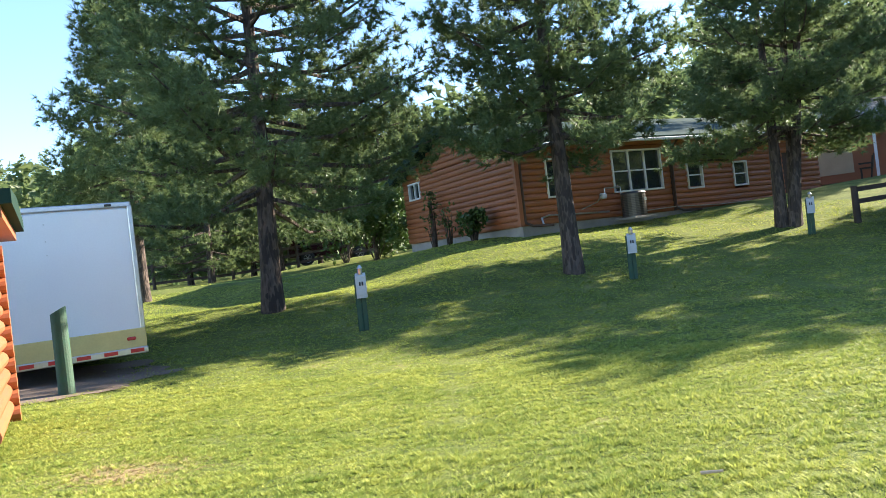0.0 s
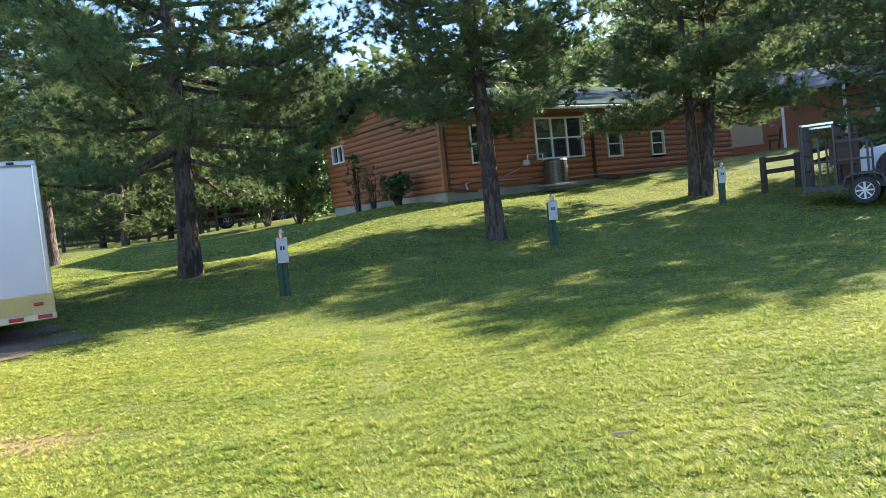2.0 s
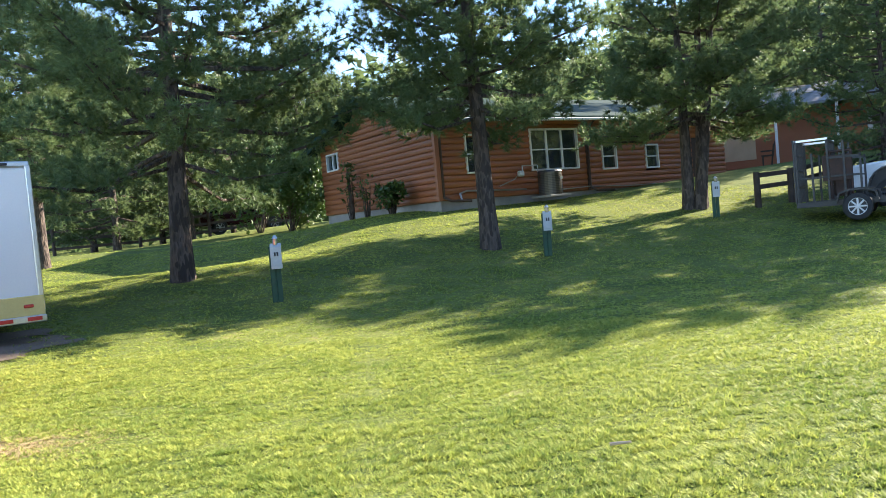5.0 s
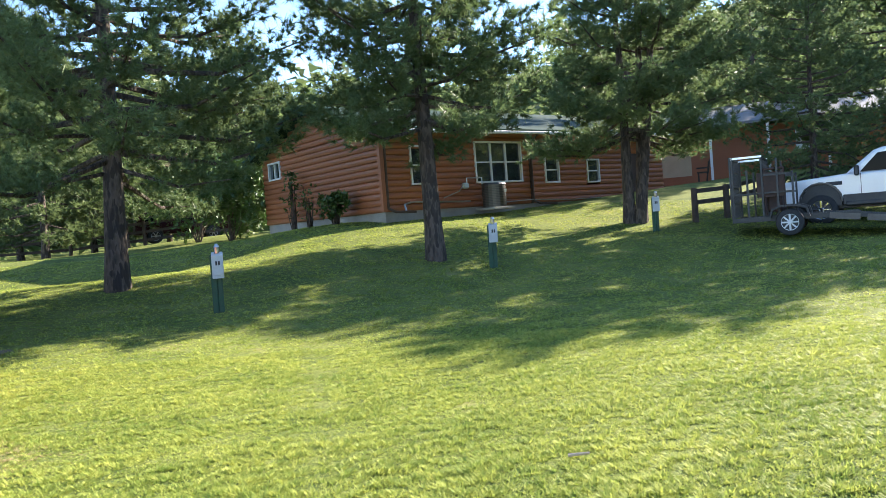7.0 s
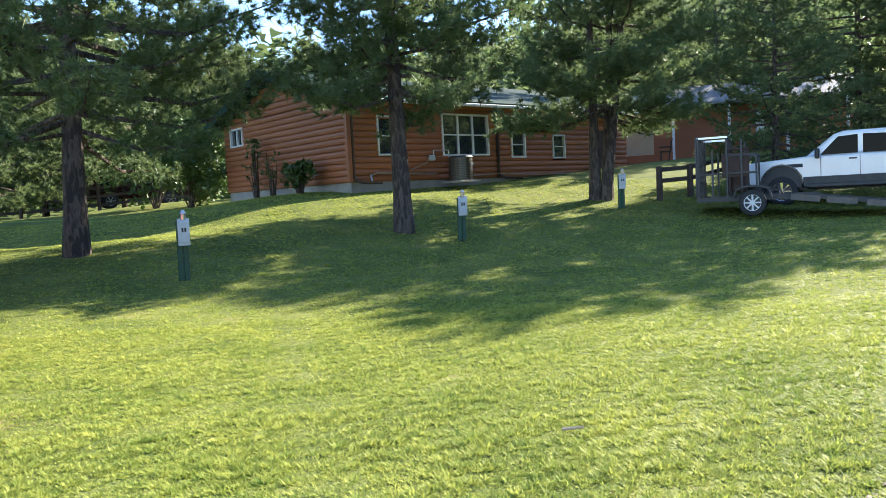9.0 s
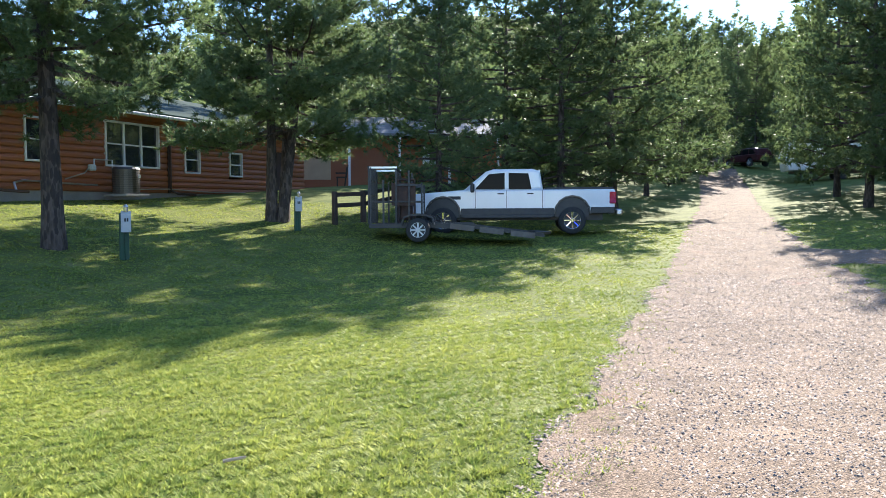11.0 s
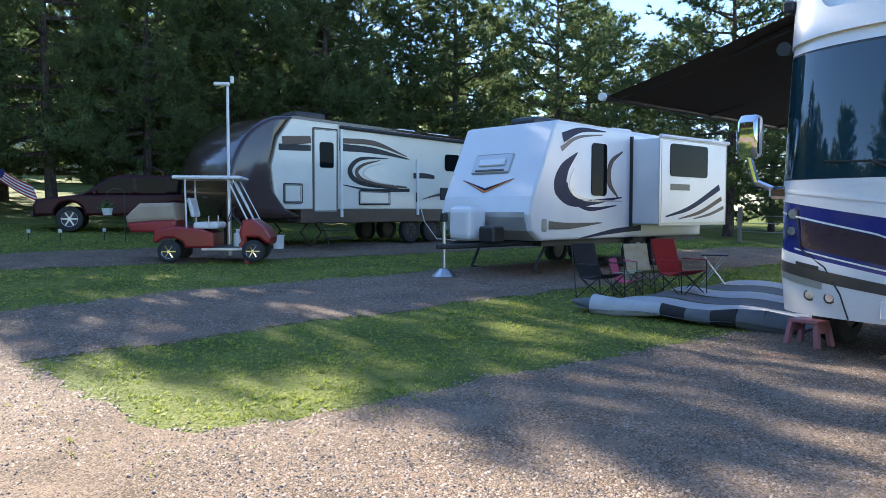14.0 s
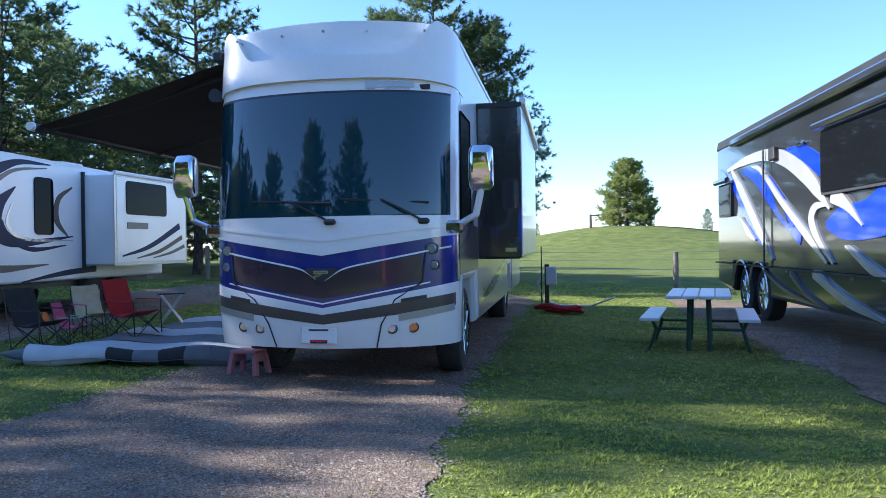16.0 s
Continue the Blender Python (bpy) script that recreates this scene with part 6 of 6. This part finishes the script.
part("backrest", B((0, -0.45, 1.12), (0.62, 0.08, 0.4), 0.03, (12, 0, 0)), "tank_white", gc)
part("steering_wheel", tube([(-0.22 + 0.17 * math.cos(a), 0.28 + 0.07 * math.sin(a), 0.98 + 0.16 * math.sin(a)) for a in np.linspace(0, 6.28, 13)], 0.013, 5), "black", gc)
part("steering_column", R((-0.22, 0.28, 0.98), (-0.22, 0.62, 0.6), 0.02, 0.02, 6), "black", gc)
part("rear_box", prism([(-1.6, 0.62), (-1.66, 0.8), (-0.72, 0.88), (-0.72, 0.66), (-1.0, 0.62)], -0.5, 0.5, 0.04), "cart_red", gc)
part("cover", prism([(-1.66, 0.8), (-1.7, 0.92), (-1.42, 1.2), (-0.74, 1.22), (-0.7, 0.86), (-1.1, 0.84)], -0.5, 0.5, 0.07, seg=2), "tan", gc, "tan canvas cover over the rear seat")
jug = thing("gas_bottle", heading(16.4, 1.05, 0), "white gas bottle on the cart floor", "gas bottle")
part("bottle", R((0, 0, 0.32), (0, 0, 0.62), 0.14, 0.13, 14), "tank_white", jug)
part("collar", R((0, 0, 0.62), (0, 0, 0.7), 0.08, 0.09, 10), "tank_white", jug)
for o in jug.children:
    o.location = (0, 0, 0)
pl2 = thing("lamp_pole", pose(*on(17.66, 1.34)), "slim white pole with small lamp heads on top", "pole")
part("pole", R((0, 0, -0.1), (0, 0, 3.75), 0.038, 0.03, 10), "white_trim", pl2)
part("sleeve", R((0, 0, 0), (0, 0, 1.3), 0.05, 0.05, 10), "alu", pl2)
hd = part("lamp_head", B((0, 0.12, 3.8), (0.16, 0.34, 0.07), 0.02), "white_trim", pl2)
part("sensor", B((0, -0.1, 3.9), (0.08, 0.08, 0.16), 0.02), "white_trim", hd)
bk = thing("bucket", pose(*on(19.6, 0.28)), "white plastic bucket on the gravel", "bucket")
part("bucket_body", R((0, 0, 0), (0, 0, 0.34), 0.135, 0.155, 18), "tank_white", bk)
part("rim", R((0, 0, 0.32), (0, 0, 0.35), 0.163, 0.163, 18), "tank_white", bk)

# ---- dark red sport utility car ----
def suv(m, label):
    t = thing("car", m, label, "car")
    low = [(2.3, 0.45), (2.35, 0.7), (2.25, 0.92), (1.2, 1.05), (-2.2, 1.08), (-2.35, 0.95), (-2.35, 0.5)] + arch(-1.4, 0.4, 0.45)[::-1] + arch(1.42, 0.4, 0.45)[::-1]
    part("body", prism(low, -0.93, 0.93, 0.07, seg=3), "car_red", t)
    part("cabin", prism([(1.15, 1.04), (0.35, 1.55), (0.1, 1.63), (-1.7, 1.63), (-2.15, 1.5), (-2.25, 1.06)], -0.8, 0.8, 0.1, seg=3), "car_red", t)
    for s in (1, -1):
        for o in ([(0.85, 1.1), (0.3, 1.5), (-0.25, 1.54), (-0.25, 1.1)], [(-0.35, 1.1), (-0.35, 1.54), (-1.15, 1.54), (-1.15, 1.1)], [(-1.25, 1.1), (-1.25, 1.54), (-1.75, 1.5), (-2.0, 1.1)]):
            part("side_window", prism(o, s * 0.795, s * 0.81), "tint", t)
        for y in (1.42, -1.4):
            wheel(t, (s * 0.82, y, 0.36), 0.36, 0.22, "alu", side=s, spokes=6)
        part("headlight", B((s * 0.72, 2.24, 0.8), (0.35, 0.16, 0.16), 0.03), "lens", t)
        part("mirror", B((s * 0.98, 0.75, 1.12), (0.16, 0.12, 0.14), 0.03), "car_red", t)
    part("windshield", B((0, 0.78, 1.32), (1.45, 0.03, 0.82), 0.02, (-57, 0, 0)), "tint", t)
    part("grille", B((0, 2.33, 0.72), (0.9, 0.05, 0.2), 0.02), "black", t)
    part("bumper", B((0, 2.36, 0.5), (1.7, 0.1, 0.16), 0.03), "black", t)
    return t


suv(heading(24.4, 4.75, -8), "dark red sport utility car parked in shade")
suv(heading(*polar(-8.7, 42), 75), "dark car parked behind the paddock fence")
suv(heading(*polar(58.9, 74), 20), "dark car parked far off among pines")
fl = thing("flag", pose(*on(24.3, 8.5)), "striped flag on a slanting white pole", "flag")
part("stake", R((0, 0, -0.1), (0, 0, 1.05), 0.025, 0.025, 8), "white_trim", fl)
part("pole", R((0.0, 0.25, 1.35), (0.0, -0.22, 2.0), 0.018, 0.015, 8), "white_trim", fl)
part("arm", R((0, 0, 1.0), (0, 0.1, 1.55), 0.02, 0.02, 6), "white_trim", fl)
for k in range(9):
    bm = bmesh.new()
    o = k * 0.052
    ls = []
    for i in range(9):
        u = i / 8
        p = Vector((0.04 * math.sin(u * 7), -0.1 - 1.15 * u, 1.95 - 0.72 * u - 0.25 * u * (1 - u)))
        ls.append((bm.verts.new(p + Vector((0, -0.3 * o, -o))), bm.verts.new(p + Vector((0, -0.3 * (o + 0.05), -o - 0.052)))))
    for (a1, b1), (a2, b2) in zip(ls[:-1], ls[1:]):
        bm.faces.new((a1, a2, b2, b1))
    part("stripe", bm, "flag_red" if k % 2 == 0 else "flag_white", fl)
part("canton", B((0.03, -0.32, 1.64), (0.012, 0.4, 0.22), 0, (30, 0, 0)), "flag_blue", fl)

ph = thing("plant_hanger", pose(*on(20.98, 4.13)), "slim dark garden hook with a hanging white flower pot", "plant hanger")
part("pole", R((0, 0, -0.1), (0, 0, 1.25), 0.012, 0.012, 6), "black", ph)
part("hook", tube([(0, 0, 1.25), (-0.02, 0.08, 1.34), (-0.06, 0.26, 1.36), (-0.1, 0.4, 1.26)], 0.01, 6), "black", ph)
pot = part("pot", R((-0.1, 0.4, 0.68), (-0.1, 0.4, 0.86), 0.1, 0.14, 14), "tank_white", ph, "white hanging flower pot")
for k in range(3):
    part("cord", R((-0.1 + 0.13 * math.cos(k * 2.1), 0.4 + 0.13 * math.sin(k * 2.1), 0.86), (-0.1, 0.4, 1.26), 0.004, 0.004, 4), "black", pot)
rgp = np.random.default_rng(8)
tip = np.array([-0.1, 0.4, 0.9]) + rgp.normal(size=(160, 1, 3)) * np.array([0.07, 0.07, 0.05]) + rgp.normal(size=(160, 3, 3)) * 0.03
fol = raw("foliage", tip.reshape(-1, 3), np.arange(480).reshape(-1, 3), "leaf")
fol.parent = ph
for x, y in [(20.53, 6.28), (20.77, 5.62), (21.3, 4.7)]:
    sl2 = thing("garden_light", pose(*on(x, y)), "small white solar garden light on a stake in the grass", "garden light", "solar garden lights")
    part("stake", R((0, 0, -0.05), (0, 0, 0.22), 0.008, 0.01, 6), "black", sl2)
    part("lamp_head", R((0, 0, 0.22), (0, 0, 0.29), 0.04, 0.045, 10), "tank_white", sl2)
    part("lid", R((0, 0, 0.29), (0, 0, 0.31), 0.055, 0.03, 10), "alu", sl2)

# ---- under the awning ----
mat_thing = thing("ground_mat", heading(*MH), "large grey and white patterned outdoor mat with a rolled edge", "ground mat")
rgm = np.random.default_rng(3)


def mat_z(x, y):
    w = mat_thing.matrix_basis @ Vector((x, y, 0))
    return float(gz(w.x, w.y)) - w.z + 0.07 + 0.02 * math.sin(x * 5.1 + y * 2) + 0.02 * math.sin(y * 4.3)


for j in range(6):
    bm = bmesh.new()
    y0, y1 = -1.35 - 0.75 * j, -1.35 - 0.75 * (j + 1)
    g = [[bm.verts.new((1.55 + 2.75 * i / 14, y0 + (y1 - y0) * k / 5 + 0.22 * (1.55 + 2.75 * i / 14 - 1.55) * (1 - j / 6), mat_z(1.55 + 2.75 * i / 14, y0 + (y1 - y0) * k / 5))) for k in range(6)] for i in range(15)]
    for i in range(14):
        for k in range(5):
            bm.faces.new((g[i][k], g[i + 1][k], g[i + 1][k + 1], g[i][k + 1]))
    ob = part("mat_panel", bm, "mat_pale" if j % 2 else "mat_grey", mat_thing, smooth=True)
for k in range(9):
    u0, u1 = k / 9, (k + 1) / 9
    a1 = Vector((1.6 + 2.8 * u0, -1.5 + 0.6 * u0, 0.03 + mat_z(1.6 + 2.8 * u0, -1.5 + 0.6 * u0)))
    b1 = Vector((1.6 + 2.8 * u1, -1.5 + 0.6 * u1, 0.03 + mat_z(1.6 + 2.8 * u1, -1.5 + 0.6 * u1)))
    r0, r1 = 0.11 + 0.03 * math.sin(u0 * 8 + 1), 0.11 + 0.03 * math.sin(u1 * 8 + 1)
    part("rolled_edge", rod(bmesh.new(), a1, b1, r0 if k < 8 else 0.1, r1 if k < 8 else 0.02, 12), ("mat_grey", "mat_grey", "canvas_black", "mat_grey", "canvas_black", "mat_pale", "mat_pale", "mat_pale", "mat_grey")[k], mat_thing, smooth=True)


def camp_chair(x, y, az, fabric, label, size=1.0, arm=""):
    t = thing("camping_chair", heading(x, y, az) @ Matrix.Scale(size, 4), label, "camping chair", "camping chairs")
    part("seat", prism([(-0.24, 0.38), (0.0, 0.35), (0.26, 0.44), (0.26, 0.455), (0.0, 0.37), (-0.24, 0.4)], -0.27, 0.27), fabric, t)
    part("backrest", prism([(-0.22, 0.4), (-0.33, 0.62), (-0.44, 0.96), (-0.46, 0.95), (-0.35, 0.61), (-0.24, 0.4)], -0.27, 0.27), fabric, t)
    for s in (1, -1):
        part("armrest", B((s * 0.33, -0.02, 0.62), (0.07, 0.5, 0.015)), arm or fabric, t)
        part("leg", R((s * 0.3, 0.26, 0.62), (s * 0.3, 0.28, 0.0), 0.01, 0.01, 6), "black", t)
        part("leg", R((s * 0.3, -0.28, 0.0), (s * 0.28, -0.45, 0.96), 0.01, 0.01, 6), "black", t)
        part("brace", R((s * 0.3, 0.28, 0.02), (s * 0.29, -0.26, 0.42), 0.009, 0.009, 6), "black", t)
        part("brace", R((s * 0.3, -0.28, 0.02), (s * 0.29, 0.27, 0.44), 0.009, 0.009, 6), "black", t)
        part("cross", R((s * 0.3, 0.28, 0.02), (-s * 0.29, 0.27, 0.44), 0.009, 0.009, 6), "black", t)
        part("cross", R((s * 0.3, -0.28, 0.02), (-s * 0.29, -0.24, 0.4), 0.009, 0.009, 6), "black", t)
    return t


camp_chair(10.98, -4.55, 248, "canvas_black", "black folding camping chair beside the mat", 0.88)
camp_chair(11.1, -5.98, 252, "red_fabric", "red folding camping chair under the awning", 0.94)
camp_chair(11.2, -5.12, 225, "pink", "small pink folding children's chair with mint arms", 0.62, "mint")
camp_chair(11.85, -5.72, 270, "pale_gold", "small folding children's chair with pale rounded back", 0.8, "pink")
ft = thing("folding_table", heading(12.3, -7.3, 30), "small dark folding camp table", "folding table")
part("top", B((0, 0, 0.55), (0.6, 0.45, 0.025), 0.008), "black", ft)
for s in (1, -1):
    part("leg", R((s * 0.27, 0.2, 0.55), (s * 0.27, -0.2, 0), 0.012, 0.012, 6), "alu", ft)
    part("leg", R((s * 0.27, -0.2, 0.55), (s * 0.27, 0.2, 0), 0.012, 0.012, 6), "alu", ft)

# step stool under the bumper
so2 = thing("step_stool", heading(7.42, -5.42, -20), "small faded pink plastic step stool on the gravel", "step stool")
part("top", B((0, 0, 0.27), (0.36, 0.26, 0.04), 0.015, seg=2), "pink_plastic", so2)
for sx in (1, -1):
    for sy in (1, -1):
        part("leg", rod(bmesh.new(), (sx * 0.145, sy * 0.1, 0.26), (sx * 0.18, sy * 0.13, 0.0), 0.035, 0.04, 4), "pink_plastic", so2)
    part("apron", B((sx * 0.155, 0, 0.2), (0.02, 0.2, 0.1)), "pink_plastic", so2)

# ---- picnic table ----
pt = thing("picnic_table", heading(4.1, -10.75, 160), "picnic table with pale top and benches on dark steel legs", "picnic table")
for k in range(4):
    part("top_board", B((-0.315 + 0.21 * k, 0, 0.75), (0.2, 1.8, 0.045), 0.008), "tank_white", pt)
for s in (1, -1):
    part("bench_board", B((s * 0.63, 0, 0.45), (0.26, 1.8, 0.045), 0.008), "tank_white", pt)
    for y in (-0.6, 0.6):
        part("leg", R((s * 0.12, y, 0.73), (s * 0.14, y, 0.0), 0.03, 0.03, 8), "green_post", pt)
        part("bench_leg", tube([(s * 0.62, y, 0.43), (s * 0.56, y, 0.3), (s * 0.6, y, 0.15), (s * 0.66, y, 0.0)], 0.024, 6), "green_post", pt)
        part("brace", R((s * 0.14, y, 0.3), (s * 0.57, y, 0.3), 0.02, 0.02, 6), "green_post", pt)

# ---- service post with hoses beyond the motorhome ----
sp = thing("service_pedestal", pose(*on(9.25, -14.9), 0, 0, 30), "grey service pedestal with white hose and cable", "service pedestal")
part("post", B((0, 0, 0.5), (0.1, 0.12, 1.1), 0.01), "dark_wood", sp)
part("power_box", B((-0.1, 0.02, 0.78), (0.24, 0.16, 0.42), 0.02), "greybox", sp)
part("riser", R((0.12, 0, 0), (0.12, 0, 1.45), 0.015, 0.015, 6), "black", sp)
part("hose", tube([(0.1, 0, 0.9), (0.2, -0.1, 0.6), (0.12, -0.3, 0.2), (-0.3, -0.6, 0.06), (-1.0, -0.5, 0.05), (-1.5, 0.2, 0.3)], 0.02, 6), "white_trim", sp)
hr = thing("hose_pile", pose(*on(8.6, -14.4)), "heap of red hose lying on the gravel", "hose")
for k in range(5):
    part("coil", tube([(0.45 * (1 + 0.1 * k) * math.cos(a) * (1 if k % 2 else 0.8), 0.2 * math.sin(a) + 0.1 * k - 0.2, 0.04 + 0.03 * k + 0.03 * math.sin(3 * a + k)) for a in np.linspace(0, 6.28, 14)], 0.028, 6), "red_fabric", hr)

# ---- far things at the end of the drive ----
def far_trailer(az, d, turn, ln):
    x, y = polar(az, d)
    t = thing("parked_trailer", pose(x, y, float(gz(x, y)), 0, 0, turn), "white camping trailer parked among far trees", "travel trailer", "far trailers")
    part("body", prism([(-ln / 2, 0.6), (-ln / 2, 2.7), (ln / 2 - 0.4, 2.7), (ln / 2, 1.6), (ln / 2 - 0.2, 0.6)], -1.2, 1.2, 0.06), "white", t)
    for s in (1, -1):
        part("window", B((s * 1.21, -0.6, 1.9), (0.02, 1.0, 0.6), 0.03), "tint", t)
        part("stripe", B((s * 1.208, 0, 1.2), (0.012, ln * 0.8, 0.15)), "bronze", t)
        part("wheel", R((s * 0.95, -0.4, 0.33), (s * 1.15, -0.4, 0.33), 0.33, 0.33, 16), "rubber", t)
    part("chassis", B((0, 0, 0.5), (1.9, ln * 0.8, 0.15)), "black", t)
    return t


far_trailer(64.2, 58, 40, 6.5)
far_trailer(76.4, 52, 15, 7)
twig = thing("stick", pose(*on(1.53, 4.41, 0.04), 0, 0, -19), "pale broken stick lying on the lawn", "stick")
part("stick", rod(bmesh.new(), (-0.06, 0, 0), (0.07, 0.01, 0.008), 0.012, 0.008, 6), "tan", twig)
